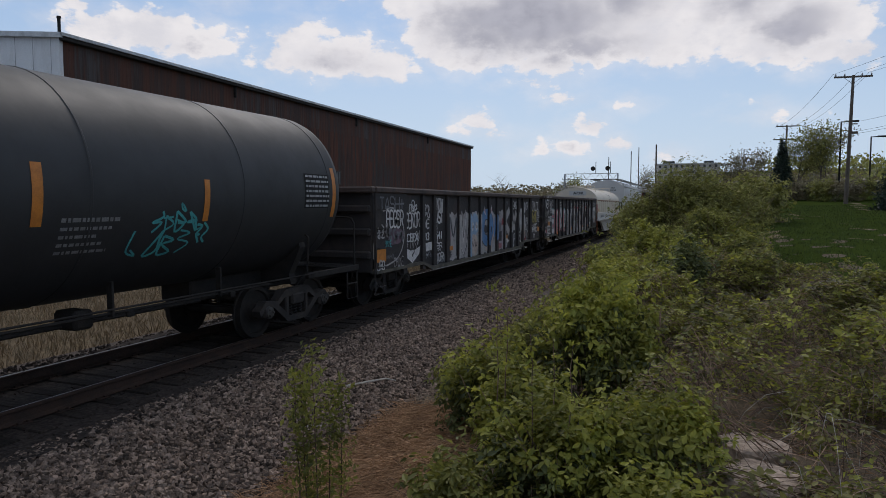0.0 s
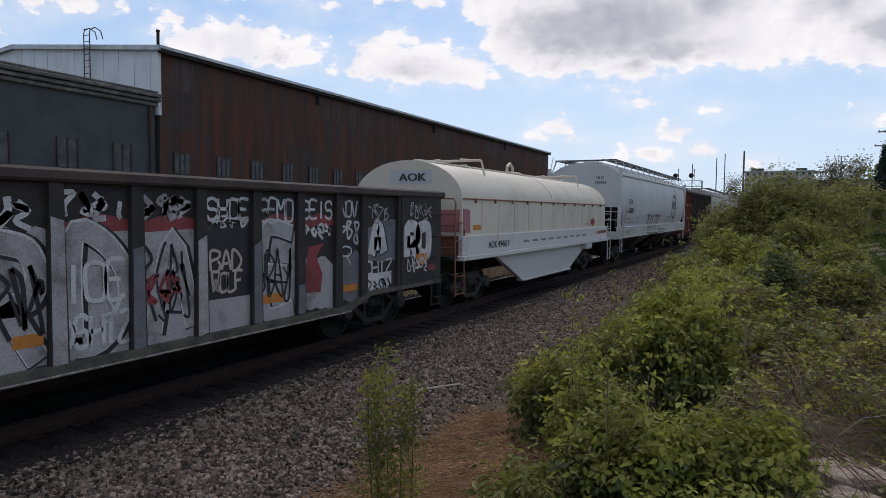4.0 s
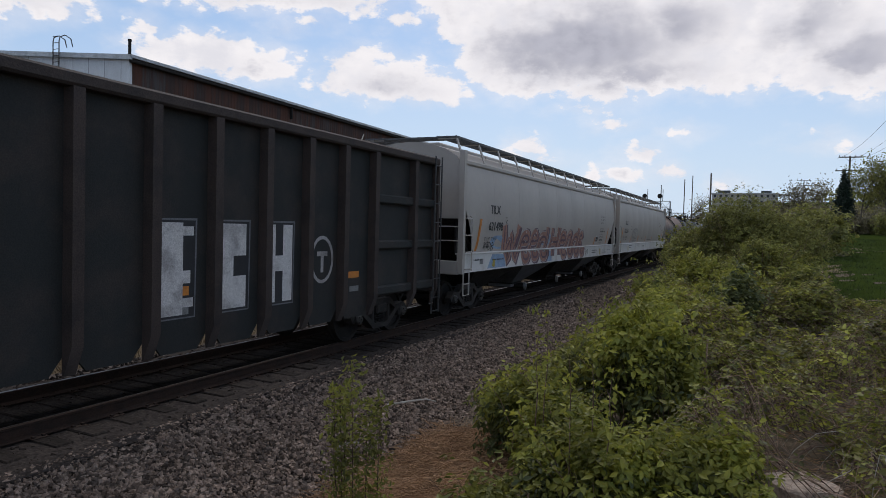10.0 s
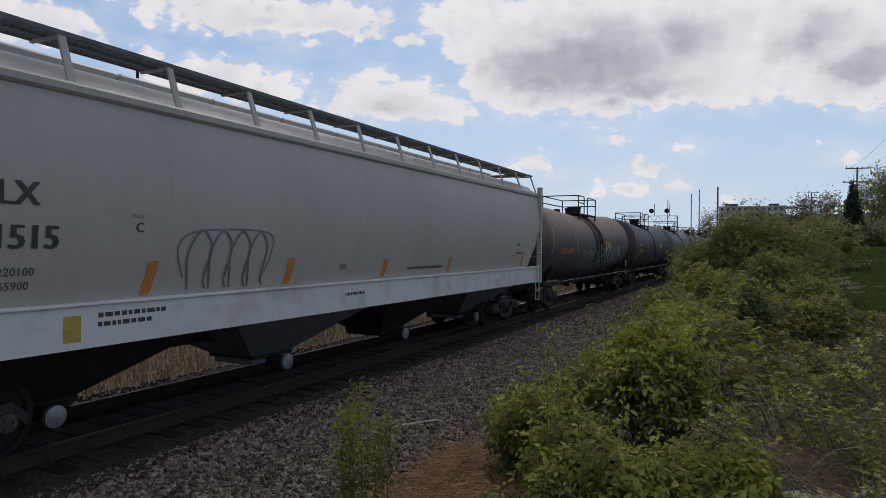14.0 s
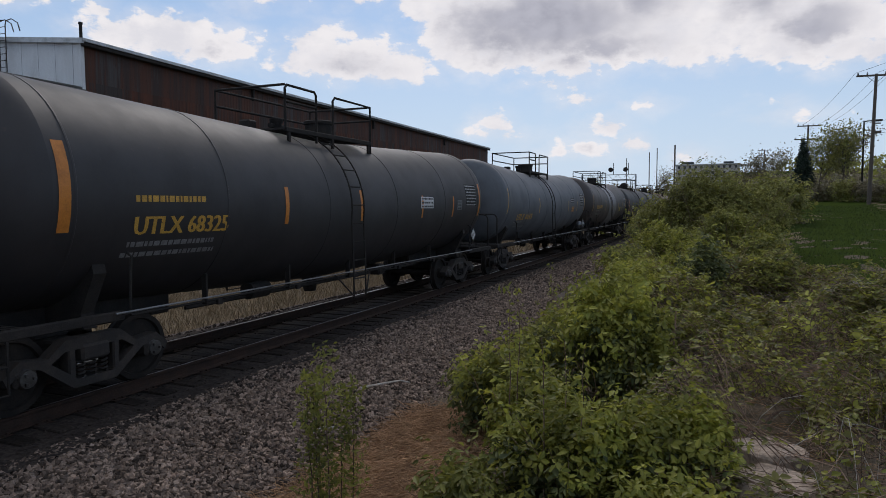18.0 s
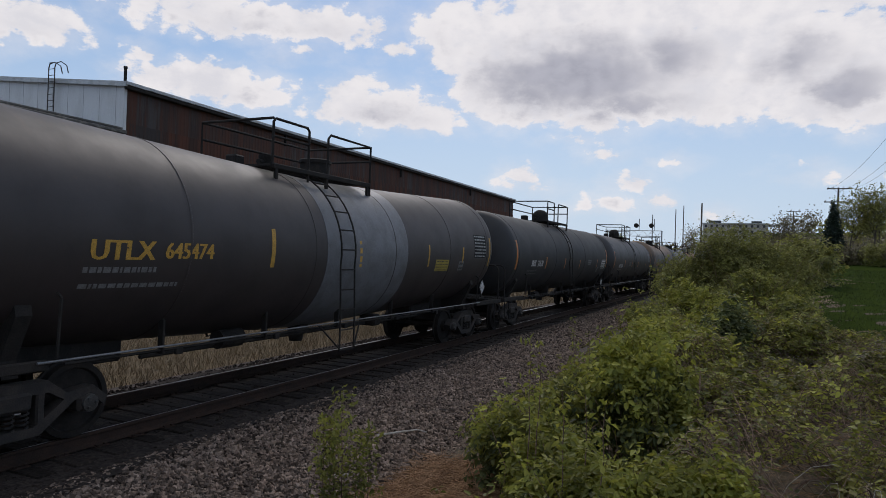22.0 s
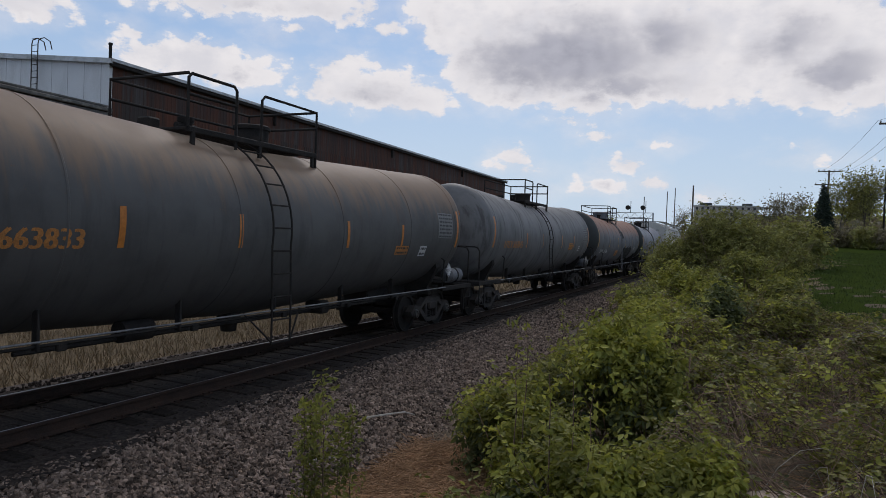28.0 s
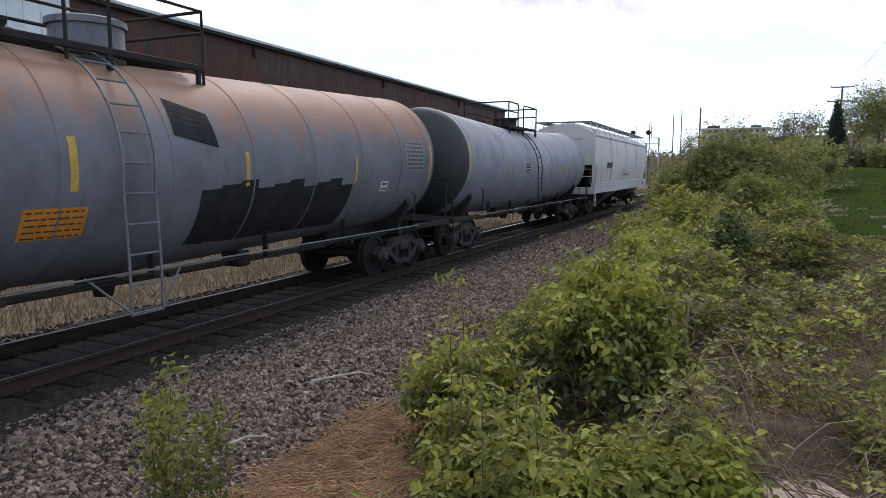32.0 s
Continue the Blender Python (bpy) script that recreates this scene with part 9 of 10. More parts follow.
bush(0.5, 42, 6, 5, 4, 1100, 0.24, FR, 23, LT, lobes=20)
bush(3.2, 44, 4, 5, 3.4, 900, 0.24, FR, 24, LT, lobes=16)

# low bramble over the bank: mounds of arching canes set with small leaf sprays, hollows of grey dead canes between
rng = np.random.default_rng(77)
HOLLOWS = [(-0.55, 14.2, 1.0, 1.3), (-0.35, 9.0, 0.75, 0.85), (1.45, 15.6, 1.0, 1.5), (1.5, 11.0, 0.8, 0.9), (2.9, 9.6, 1.0, 0.9), (1.6, 6.0, 0.7, 0.6), (0.46, 6.2, 0.42, 1.2), (3.0, 18.5, 1.3, 1.6)]


def hollow(x, y):
    """1 in the hollows of the bramble, 0 on the mounds."""
    v = np.zeros_like(np.asarray(x, float))
    for a, c, ra, rc in HOLLOWS:
        v = np.maximum(v, np.exp(-(((x - a) / ra) ** 2 + ((y - c) / rc) ** 2) ** 2))
    return v


MOUNDS = []
for gy_ in np.arange(4.6, 25, 1.1):
    for gx_ in np.arange(-2.0, 6.0, 1.1):
        x_, y_ = gx_ + rng.uniform(-0.45, 0.45), gy_ + rng.uniform(-0.45, 0.45)
        if x_ < 2.4 + max(0.0, 24 - y_) * 0.3 and (x_ > -0.4 or y_ > 9.5):
            MOUNDS.append((x_, y_, rng.uniform(0.55, 1.1), rng.choice((0.3, 0.5, 0.7, 0.95)) * rng.uniform(0.85, 1.15)))
MOUNDS = np.array(MOUNDS)


def mound_z(x, y):
    """Height of the bramble over the ground."""
    x, y = np.asarray(x, float), np.asarray(y, float)
    z = np.zeros_like(x) + 0.08
    for a, c, r_, h_ in MOUNDS:
        q = np.maximum(0.0, 1 - ((x - a) ** 2 + (y - c) ** 2) / (r_ * r_))
        z = np.maximum(z, h_ * q ** 0.6)
    return z * (1 - 0.75 * hollow(x, y))


def arching(n, seed, length, over=1.0, pick=None):
    """Canes that spring from a mound and arch over its skin: n x 8 points."""
    rng_ = np.random.default_rng(seed)
    i = rng_.integers(0, len(MOUNDS), n)
    a0, q = rng_.uniform(0, 6.28, n), np.sqrt(rng_.random(n)) * MOUNDS[i, 2] * 0.9
    x0, y0 = MOUNDS[i, 0] + np.cos(a0) * q, MOUNDS[i, 1] + np.sin(a0) * q
    if pick is not None:
        keep_ = pick(x0, y0, rng_)
        x0, y0, a0 = x0[keep_], y0[keep_], a0[keep_]
    m = len(x0)
    t = np.linspace(0, 1, 8)[None]
    a = (a0 + rng_.normal(0, 0.9, m))[:, None] + rng_.normal(0, 0.5, (m, 1)) * t
    ln = (length * rng_.uniform(0.5, 1.4, m))[:, None]
    px, py = x0[:, None] + np.cos(a) * ln * t, y0[:, None] + np.sin(a) * ln * t
    rise = 0.25 + 0.85 * np.sin(np.pi * np.clip(t * 0.75 + 0.12, 0, 1)) ** 0.6
    pz = ground_z(px, py) + (mound_z(px, py) * rise + rng_.normal(0, 0.05, (m, 1)) * t + rng_.uniform(0, 0.12, (m, 1)) * np.sin(np.pi * t)) * over
    return np.stack([px, py, pz], -1)


def cane_mesh(name, c, r, material, seed):
    """Three-sided tapering canes along rows of points."""
    rng_ = np.random.default_rng(seed)
    n, k = c.shape[:2]
    ang = np.arange(3) * 2.094
    ring_ = np.stack([np.cos(ang), np.sin(ang), np.zeros(3)], -1) * 0.7 + np.stack([np.zeros(3), np.zeros(3), np.sin(ang + 0.6)], -1)
    rad = (r * rng_.uniform(0.5, 1.3, n))[:, None, None, None] * np.linspace(1, 0.4, k)[None, :, None, None]
    v = c[:, :, None] + ring_[None, None] * rad
    q = np.array([(s_ * 3 + j, s_ * 3 + (j + 1) % 3, s_ * 3 + 3 + (j + 1) % 3, s_ * 3 + 3 + j) for s_ in range(k - 1) for j in range(3)])
    f = (np.arange(n) * k * 3)[:, None, None] + q[None]
    return big_mesh(name, v.reshape(-1, 3), f.reshape(-1, 4), material, True)


def leafy(x, y, r_):
    return r_.random(len(x)) > 0.93 * hollow(x, y)


def thatchy(x, y, r_):
    open_ = (np.abs(x - 0.46) < 0.55) & (y > 4.6) & (y < 7.2)
    return (r_.random(len(x)) < 0.12 + 0.88 * hollow(x, y)) & ~open_


live = arching(7500, 8, 0.95, 1.0, leafy)
tagged(new("bramble_canes", cane_mesh("bramble_canes", live, 0.005, M["twig"], 8)), "arching brown bramble canes over the bank", "brambles", "", "stuff")
dead = arching(9000, 9, 0.8, 0.8, thatchy)
tagged(new("dead_canes", cane_mesh("dead_canes", dead, 0.0048, M["deadcane"], 9)), "tangle of grey-brown dead bramble canes", "brambles", "", "stuff")
nodes = live[:, 2:].reshape(-1, 3)
nodes = np.concatenate([nodes, (live[:, 2:-1] * 0.5 + live[:, 3:] * 0.5).reshape(-1, 3)])
nodes = nodes + rng.normal(size=nodes.shape) * np.array([0.05, 0.05, 0.035])
patchy = np.sin(nodes[:, 0] * 2.3 + 1.1 * nodes[:, 1]) * np.sin(nodes[:, 1] * 1.7 - 0.8 * nodes[:, 0])
nodes = nodes[(rng.random(len(nodes)) < 0.62 + 0.38 * patchy) & (rng.random(len(nodes)) > 0.9 * hollow(nodes[:, 0], nodes[:, 1]))]
tone = rng.random(len(nodes)) + 0.25 * np.sin(nodes[:, 0] * 1.1 + 0.4) * np.sin(nodes[:, 1] * 0.9)
near = nodes[:, 1] < 10.5
for sel, size, key_, label in ((near & (tone > 0.62), 0.068, "leaf_bright", "fresh yellow-green bramble leaves"), (near & (tone <= 0.62), 0.064, "leaf_olive", "small olive bramble leaves over dead canes"),
                               (~near & (tone > 0.62), 0.095, "leaf_bright", "fresh yellow-green leaves among the brambles further on"), (~near & (tone <= 0.62), 0.09, "leaf_olive", "olive bramble leaves further along the bank")):
    p_ = nodes[sel]
    tagged(new("bramble_leaves", rosettes("bramble_leaves", p_, np.tile(np.array([0, 0, 1.0]), (len(p_), 1)), 4, size, M[key_], 6, 0.15, 0.62)), label, "brambles", "", "stuff")


def canes(name, n, x0, x1, y0, y1, seed, r, material, label, rise=0.55, length=1.0, flat=False):
    """Arching dead canes, three-sided."""
    rng_ = np.random.default_rng(seed)
    k = 6
    x, y = rng_.uniform(x0, x1, n), rng_.uniform(y0, y1, n)
    a = rng_.uniform(0, 6.28, n)
    ln = length * rng_.uniform(0.4, 1.2, n)
    hh = rise * rng_.uniform(0.25, 1.0, n)
    t = np.linspace(0, 1, k)[None]
    bend = rng_.normal(0, 0.25, (n, 1))
    px = x[:, None] + np.cos(a[:, None] + bend * t) * ln[:, None] * t
    py = y[:, None] + np.sin(a[:, None] + bend * t) * ln[:, None] * t
    pz = ground_z(px, py) + (hh[:, None] * (4 * t * (1 - t) * 0.8 + t * 0.35) if not flat else hh[:, None] * (0.3 + 0.7 * np.sin(3.1 * t + a[:, None]) ** 2))
    c = np.stack([px, py, pz], -1)
    ang = np.arange(3) * 2.094
    ring = np.stack([np.cos(ang), np.sin(ang), np.zeros(3)], -1) * 0.7 + np.stack([np.zeros(3), np.zeros(3), np.sin(ang + 0.6)], -1)
    rad = (r * rng_.uniform(0.5, 1.3, n))[:, None, None, None] * np.linspace(1, 0.4, k)[None, :, None, None]
    v = c[:, :, None] + ring[None, None] * rad
    q = []
    for s in range(k - 1):
        for j in range(3):
            q.append((s * 3 + j, s * 3 + (j + 1) % 3, s * 3 + 3 + (j + 1) % 3, s * 3 + 3 + j))
    f = (np.arange(n) * k * 3)[:, None, None] + np.array(q)[None]
    return tagged(new(name, big_mesh(name, v.reshape(-1, 3), f.reshape(-1, 4), material, True)), label, "brambles", "", "stuff")


canes("dead_canes", 160, 0.2, 5, 4.5, 20, 9, 0.004, M["palestick"], "pale bleached dry canes lying in the brambles", 0.7, 1.3)
canes("leaf_litter", 2500, -0.5, 5, 4, 14, 10, 0.004, M["straw"], "brown dry litter on the bank soil", 0.08, 0.35, True)
canes("straw_patch", 5200, -3.8, -2.3, 3.8, 8.0, 11, 0.0048, M["straw"], "reddish dead straw lying at the foot of the bank", 0.10, 0.55, True)


def blades(name, n, x0, x1, y0, y1, h, w, seed, material, label):
    """Upright dry grass blades."""
    rng_ = np.random.default_rng(seed)
    x, y = rng_.uniform(x0, x1, n), rng_.uniform(y0, y1, n)
    z = ground_z(x, y)
    a = rng_.uniform(0, 6.28, n)
    hh = h * rng_.uniform(0.4, 1.2, n)
    dx, dy = np.cos(a) * w, np.sin(a) * w
    lx, ly_ = rng_.normal(0, 0.4, n) * hh, rng_.normal(0, 0.4, n) * hh
    v = np.stack([np.stack([x - dx, y - dy, z], -1), np.stack([x + dx, y + dy, z], -1), np.stack([x + lx, y + ly_, z + hh], -1)], 1)
    return tagged(new(name, big_mesh(name, v.reshape(-1, 3), np.arange(n * 3).reshape(n, 3), material)), label, "dry grass", "", "stuff")


blades("dry_grass", 60000, -24, TRACK_X - 2.3, -4, 34, 0.30, 0.009, 12, M["haystraw"], "tall bleached dry grass between track and shed")
blades("dry_grass", 14000, -26, TRACK_X - 2.5, 34, 95, 0.4, 0.03, 13, M["haystraw"], "bleached dry grass further along the track")

blades("lawn_grass", 60000, 2.6, 34, 24, 60, 0.13, 0.02, 14, M["lawnblade"], "short dark green mown grass blades")

# slim leafy saplings standing at the ballast edge
def sapling(x, y, h, stems, seed, leaf_n, label, leaf=0.045, mat_=None):
    z = float(ground_z(x, y)) + 0.02
    t = thing("sapling", label, "sapling", (x, y, z))
    rs_ = random.Random(seed)
    pts = []
    for s in range(stems):
        b = Mesh()
        ox, oy = rs_.uniform(-0.16, 0.16), rs_.uniform(-0.12, 0.12)
        hh = h * rs_.uniform(0.75, 1.0)
        line = [(ox + rs_.uniform(-0.015, 0.015) + 0.05 * k * ox, oy + rs_.uniform(-0.015, 0.015), hh * k / 7 - 0.03) for k in range(8)]
        b.tube(line, [0.008 - 0.0008 * k for k in range(8)], 5)
        part("stem", b, M["twig"], t)
        for _ in range(leaf_n // stems):
            k = rs_.uniform(0.12, 1.0)
            a = rs_.uniform(0, 6.28)
            q = rs_.uniform(0.01, 0.15) * (1.15 - 0.6 * k)
            i = min(6, int(k * 7))
            pts.append((line[i][0] + math.cos(a) * q, line[i][1] + math.sin(a) * q, hh * k + rs_.uniform(-0.03, 0.03)))
    part("foliage", leaf_cloud("foliage", np.array(pts), leaf, mat_ or M["leaf_mid"], seed, 0.4), M["leaf_mid"], t)
    return t


sapling(-2.68, 4.28, 1.62, 6, 31, 1900, "slim leafy sapling clump at the ballast edge", 0.05)
sapling(-2.35, 10.7, 2.0, 1, 32, 60, "thin twig sapling with few leaves", 0.07)
sapling(-2.0, 9.2, 1.5, 2, 33, 90, "thin twig sapling with few leaves", 0.06)
sapling(-1.55, 5.3, 1.75, 2, 34, 120, "thin bright-leaved shoot rising from the bush", 0.06, BR)
sapling(-1.05, 4.75, 1.45, 3, 35, 160, "thin bright-leaved shoot rising from the bush", 0.065, BR)
sapling(-3.1, 14.5, 1.1, 2, 36, 110, "thin twig sapling with few leaves", 0.06)

# bare dead branches, broken concrete, stones and sticks
def stick(pts, r, label, material):
    b = Mesh().tube(pts, [r * (1 - 0.5 * k / (len(pts) - 1)) for k in range(len(pts))], 6)
    ob_ = part("dead_stick", b, material)
    return tagged(ob_, label, "stick")


stick([(-4.62, 8.0, -0.20), (-4.42, 8.3, -0.19), (-4.25, 8.5, -0.18), (-4.1, 8.52, -0.2)], 0.016, "pale dry stick lying on the ballast", M["palestick"])
stick([(-4.28, 6.25, -0.24), (-4.22, 6.42, -0.22), (-4.1, 6.52, -0.23)], 0.02, "pale curled stick lying on the ballast", M["palestick"])
stick([(-3.4, 11.0, -0.2), (-2.9, 11.2, -0.05), (-2.5, 11.6, 0.0)], 0.02, "grey fallen branch at the ballast edge", M["palestick"])
stick([(-0.95, 5.5, 0.1), (-0.85, 5.75, 0.35), (-0.7, 6.0, 0.55)], 0.02, "pale broken stick in the brambles", M["palestick"])
stick([(-0.5, 8.0, 0.0), (-0.47, 8.02, 0.55), (-0.45, 8.05, 1.15)], 0.016, "upright brown dead stem", M["twig"])
stick([(0.2, 7.0, 0.05), (0.6, 7.6, 0.2), (1.3, 8.0, 0.25), (2.0, 8.1, 0.2)], 0.02, "grey fallen branch in the brambles", M["twig"])


def rough_block(x, y, w, d, h, seed, label, material, name, category, rz=0.0):
    rs_ = random.Random(seed)
    b = Mesh()
    out = [(math.cos(2 * math.pi * k / 9) * w / 2 * rs_.uniform(0.8, 1.1), math.sin(2 * math.pi * k / 9) * d / 2 * rs_.uniform(0.8, 1.1)) for k in range(9)]
    vs = [(a, c, -0.1) for a, c in out] + [(a, c, h * rs_.uniform(0.7, 0.9)) for a, c in out] + [(a * 0.9, c * 0.9, h * rs_.uniform(0.92, 1.05)) for a, c in out] + [(0, 0, h)]
    fs = [(k, (k + 1) % 9, 9 + (k + 1) % 9, 9 + k) for k in range(9)] + [(9 + k, 9 + (k + 1) % 9, 18 + (k + 1) % 9, 18 + k) for k in range(9)] + [(18 + k, 18 + (k + 1) % 9, 27) for k in range(9)]
    ob_ = part(name, b.add(vs, fs), material, None, smooth=False)
    ob_.location, ob_.rotation_euler = (x, y, float(ground_z(x, y))), (0, 0, rz)
    return tagged(ob_, label, category)


for k, (x, y, w, d) in enumerate(((0.44, 6.2, 0.62, 0.62), (0.42, 5.25, 0.66, 0.7))):
    rough_block(x, y, w, d, 0.16, 40 + k, "broken pale concrete slab sunk in the bank", M["concrete"], "concrete_slab", "concrete slab", k * 0.4)
rough_block(-4.63, 10.25, 0.2, 0.16, 0.22, 50, "dark lump of rock on the ballast", M["tie"], "rock", "rock")
rough_block(-3.5, 9.4, 0.14, 0.12, 0.12, 51, "grey lump of rock on the ballast", M["stone"], "rock", "rock")

# ---- rise to the right: trees, poles, lamps, far building ----
def branches(h, seed, r0, levels=3, spread=0.6, sides=5, lean=(0, 0), tips=None, start=0.35):
    rs_ = random.Random(seed)
    b = Mesh()

    def grow(p, d, ln, r, level):
        pts, q, dd = [tuple(p)], Vector(p), Vector(d).normalized()
        k = 4
        for i in range(k):
            dd = (dd + Vector((rs_.uniform(-0.16, 0.16), rs_.uniform(-0.16, 0.16), rs_.uniform(-0.02, 0.12)))).normalized()
            q = q + dd * ln / k
            pts.append(tuple(q))
            if level < levels and (i >= 1 or level > 0):
                for _ in range(2 if level < 2 else 1):
                    a = rs_.uniform(0, 6.28)
                    side = Vector((math.cos(a), math.sin(a), rs_.uniform(0.0, 0.6)))
                    grow(q, dd * (1 - spread) + side * spread, ln * rs_.uniform(0.42, 0.62), r * 0.5 * (1 - 0.12 * i), level + 1)
        b.tube(pts, [r * (1 - 0.7 * i / k) for i in range(k + 1)], sides if level < 2 else 3, False)
        if tips is not None and level >= levels - 1:
            tips.extend(pts[1:])
    grow((0, 0, -0.2), (lean[0], lean[1], 1), h * 0.66, r0, 0)
    return b


def tree(x, y, h, seed, label, leaf=None, n=2500, size=0.3, material=None, spread=0.6, r0=None, jit=0.5):
    z = float(ground_z(x, y))
    t = thing("tree", label, "tree", (x, y, z))
    tips = []
    part("trunk", branches(h, seed, r0 or h * 0.02, 3, spread, 6, (0, 0), tips), M["bark"], t, "trunk with limbs")
    if leaf:
        rg = np.random.default_rng(seed)
        tp = np.array(tips)
        p = tp[rg.integers(0, len(tp), n)] + rg.normal(size=(n, 3)) * jit
        part("crown", leaf_cloud("crown", p, size, material, seed, 0.3), material, t)
    return t


def spruce(x, y, h, r, seed, label):
    z = float(ground_z(x, y))
    t = thing("evergreen_tree", label, "evergreen tree", (x, y, z))
    part("trunk", Mesh().tube([(0, 0, -0.2), (0, 0, h * 0.95)], [h * 0.02, 0.01], 6), M["bark"], t)
    rg = np.random.default_rng(seed)
    n = 7000
    k = 1 - np.sqrt(rg.random(n))
    tier = 0.82 + 0.18 * np.sin(k * 42 + 1.2 * rg.normal(size=n))
    a = rg.uniform(0, 6.28, n)
    lump = 0.85 + 0.15 * np.sin(a * 5 + k * 20)
    q = r * (1 - k) ** 0.85 * tier * lump * rg.random(n) ** 0.4
    p = np.stack([np.cos(a) * q, np.sin(a) * q, 0.15 + h * k - 0.12 * q], -1)
    part("crown", leaf_cloud("crown", p, 0.26, M["needle"], seed, 0.1, 0.35), M["needle"], t)
    return t


spruce(7.0, 70.0, 5.6, 1.7, 60, "dark conical evergreen tree on the lawn")
spruce(12.9, 54.0, 5.4, 2.3, 61, "dark broad evergreen tree on the lawn")
spruce(15.5, 57.0, 6.2, 2.6, 62, "dark broad evergreen tree on the lawn")
tree(8.9, 74.0, 6.0, 63, "young deciduous tree with fresh thin leaves", True, 2600, 0.22, M["leaf_far"], 0.55, 0.07, 0.35)
tree(10.6, 73.0, 6.8, 64, "young deciduous tree with fresh thin leaves", True, 2400, 0.22, M["leaf_far"], 0.5, 0.08, 0.35)
tree(12.2, 80.0, 6.0, 65, "young deciduous tree with fresh thin leaves", True, 2000, 0.24, M["far_wood"], 0.55, 0.08, 0.4)
tree(4.0, 90.0, 5.0, 66, "nearly bare tree just coming into bud", True, 1500, 0.25, M["far_wood"], 0.6, 0.08, 0.5)
tree(6.0, 95.0, 5.5, 67, "nearly bare tree just coming into bud", True, 1500, 0.25, M["far_wood"], 0.6, 0.08, 0.5)
for k, (x, y, w, h) in enumerate(((8.2, 68, 2.6, 1.9), (9.8, 67, 3.0, 2.1), (11.6, 66, 3.0, 2.2), (13.5, 68, 3.2, 2.4), (15.5, 67, 3.0, 2.0), (5.4, 72, 3.0, 2.4), (3.6, 66, 3.6, 2.8), (1.8, 60, 4, 3.2), (-1.5, 56, 4.5, 3.4), (18, 66, 3.2, 2.4))):
    bush(x, y, w, w, h, 600, 0.18, FR if k % 2 else M["far_wood"], 100 + k, "rounded olive shrub at the edge of the lawn", "shrub", 6)
tree(-29.5, 103.0, 7.6, 68, "leafless spreading tree beyond the shed", False, spread=0.72, r0=0.14)
tree(-14.4, 162.0, 10.5, 69, "spreading tree just coming into bud", True, 1800, 0.3, M["far_wood"], 0.7, 0.2, 0.5)
tree(-20.0, 108.0, 5.5, 70, "small tree in pale blossom", True, 2200, 0.28, M["palestick"], 0.65, 0.1, 0.45)
tree(-23.5, 125.0, 7.0, 71, "tree with fresh green leaves beyond the shed", True, 3000, 0.32, M["leaf_far"], 0.6, 0.12, 0.6)


def woods(name, n, x0, x1, y0, y1, top, size, seed, material, label):
    rg = np.random.default_rng(seed)
    x, y = rg.uniform(x0, x1, n), rg.uniform(y0, y1, n)
    h = top * (0.65 + 0.35 * np.sin(x * 0.35 + 0.11 * y) * np.sin(y * 0.21 + 0.3 * x)) * rg.random(n) ** 0.6
    p = np.stack([x, y, ground_z(x, y) + h], -1)
    return tagged(new(name, leaf_cloud(name, p, size, material, seed, 0.2, 0.7)), label, "woods", "", "stuff")


woods("far_woods", 9000, -60, -16, 118, 180, 4.2, 0.7, 80, M["far_wood"], "brown-green budding scrub beyond the shed")
woods("far_woods", 9000, -140, -15, 230, 420, 9, 1.5, 81, M["far_wood"], "distant budding woods on a low ridge")
woods("trackside_scrub", 9000, -5.2, 2.5, 46, 120, 3.0, 0.32, 82, M["leaf_far"], "green scrub beside the track further on")
woods("far_woods", 9000, -4, 60, 100, 210, 4.5, 0.8, 83, M["far_wood"], "reddish budding scrub on the rise")
woods("far_woods", 8000, 20, 160, 90, 330, 7, 1.3, 84, M["leaf_far"], "distant trees on the rise")
ground_sheet("far_meadow", np.concatenate([np.arange(-3, 60, 4), np.arange(60, 420, 30)]), np.concatenate([np.arange(88, 200, 6), np.arange(200, 620, 30)]), M["lawn"], 0.05, "structure", "green meadow on the far rise", "meadow")


def pole(x, y, top, arms, seed, label, lean=0.0):
    z = float(ground_z(x, y))
    h = top - z
    t = thing("utility_pole", label, "utility pole", (x, y, z), group="utility poles on the rise")
    t.rotation_euler = (0, radians(lean), 0)
    part("pole_shaft", Mesh().tube([(0, 0, -0.3), (0, 0, h)], [0.17, 0.11], 10), M["pole"], t)
    for dz, half in arms:
        part("crossarm", Mesh().box(-half, half, -0.07, 0.05, h - dz - 0.07, h - dz + 0.07, 0.015), M["pole"], t)
        br = Mesh().tube([(-half * 0.5, 0.06, h - dz), (0, 0.1, h - dz - 0.55)], 0.02, 4).tube([(half * 0.5, 0.06, h - dz), (0, 0.1, h - dz - 0.55)], 0.02, 4)
        part("arm_brace", br, M["pole"], t)
        for q in (-0.92, -0.45, 0.45, 0.92):
            part("insulator", Mesh().lathe([(0, 0.03), (0.05, 0.07), (0.12, 0.06), (0.2, 0.03), (0.22, 0)], 8, "z", (half * q, 0, h - dz + 0.07)), M["galv"], t)
    return t


p1 = pole(10.89, 61.7, 12.6, [(0.12, 1.35)], 1, "tall weathered wooden utility pole with one crossarm", 1.0)
part("transformer_bracket", Mesh().box(-0.1, 0.55, -0.1, 0.1, 5.6, 5.8, 0.02).tube([(0, 0, 6.4), (0.5, 0, 6.4)], 0.05, 6), M["pole"], p1)
pole(10.4, 99.9, 12.9, [(0.15, 1.3), (1.9, 1.6)], 2, "wooden utility pole with two crossarms", 0.5)
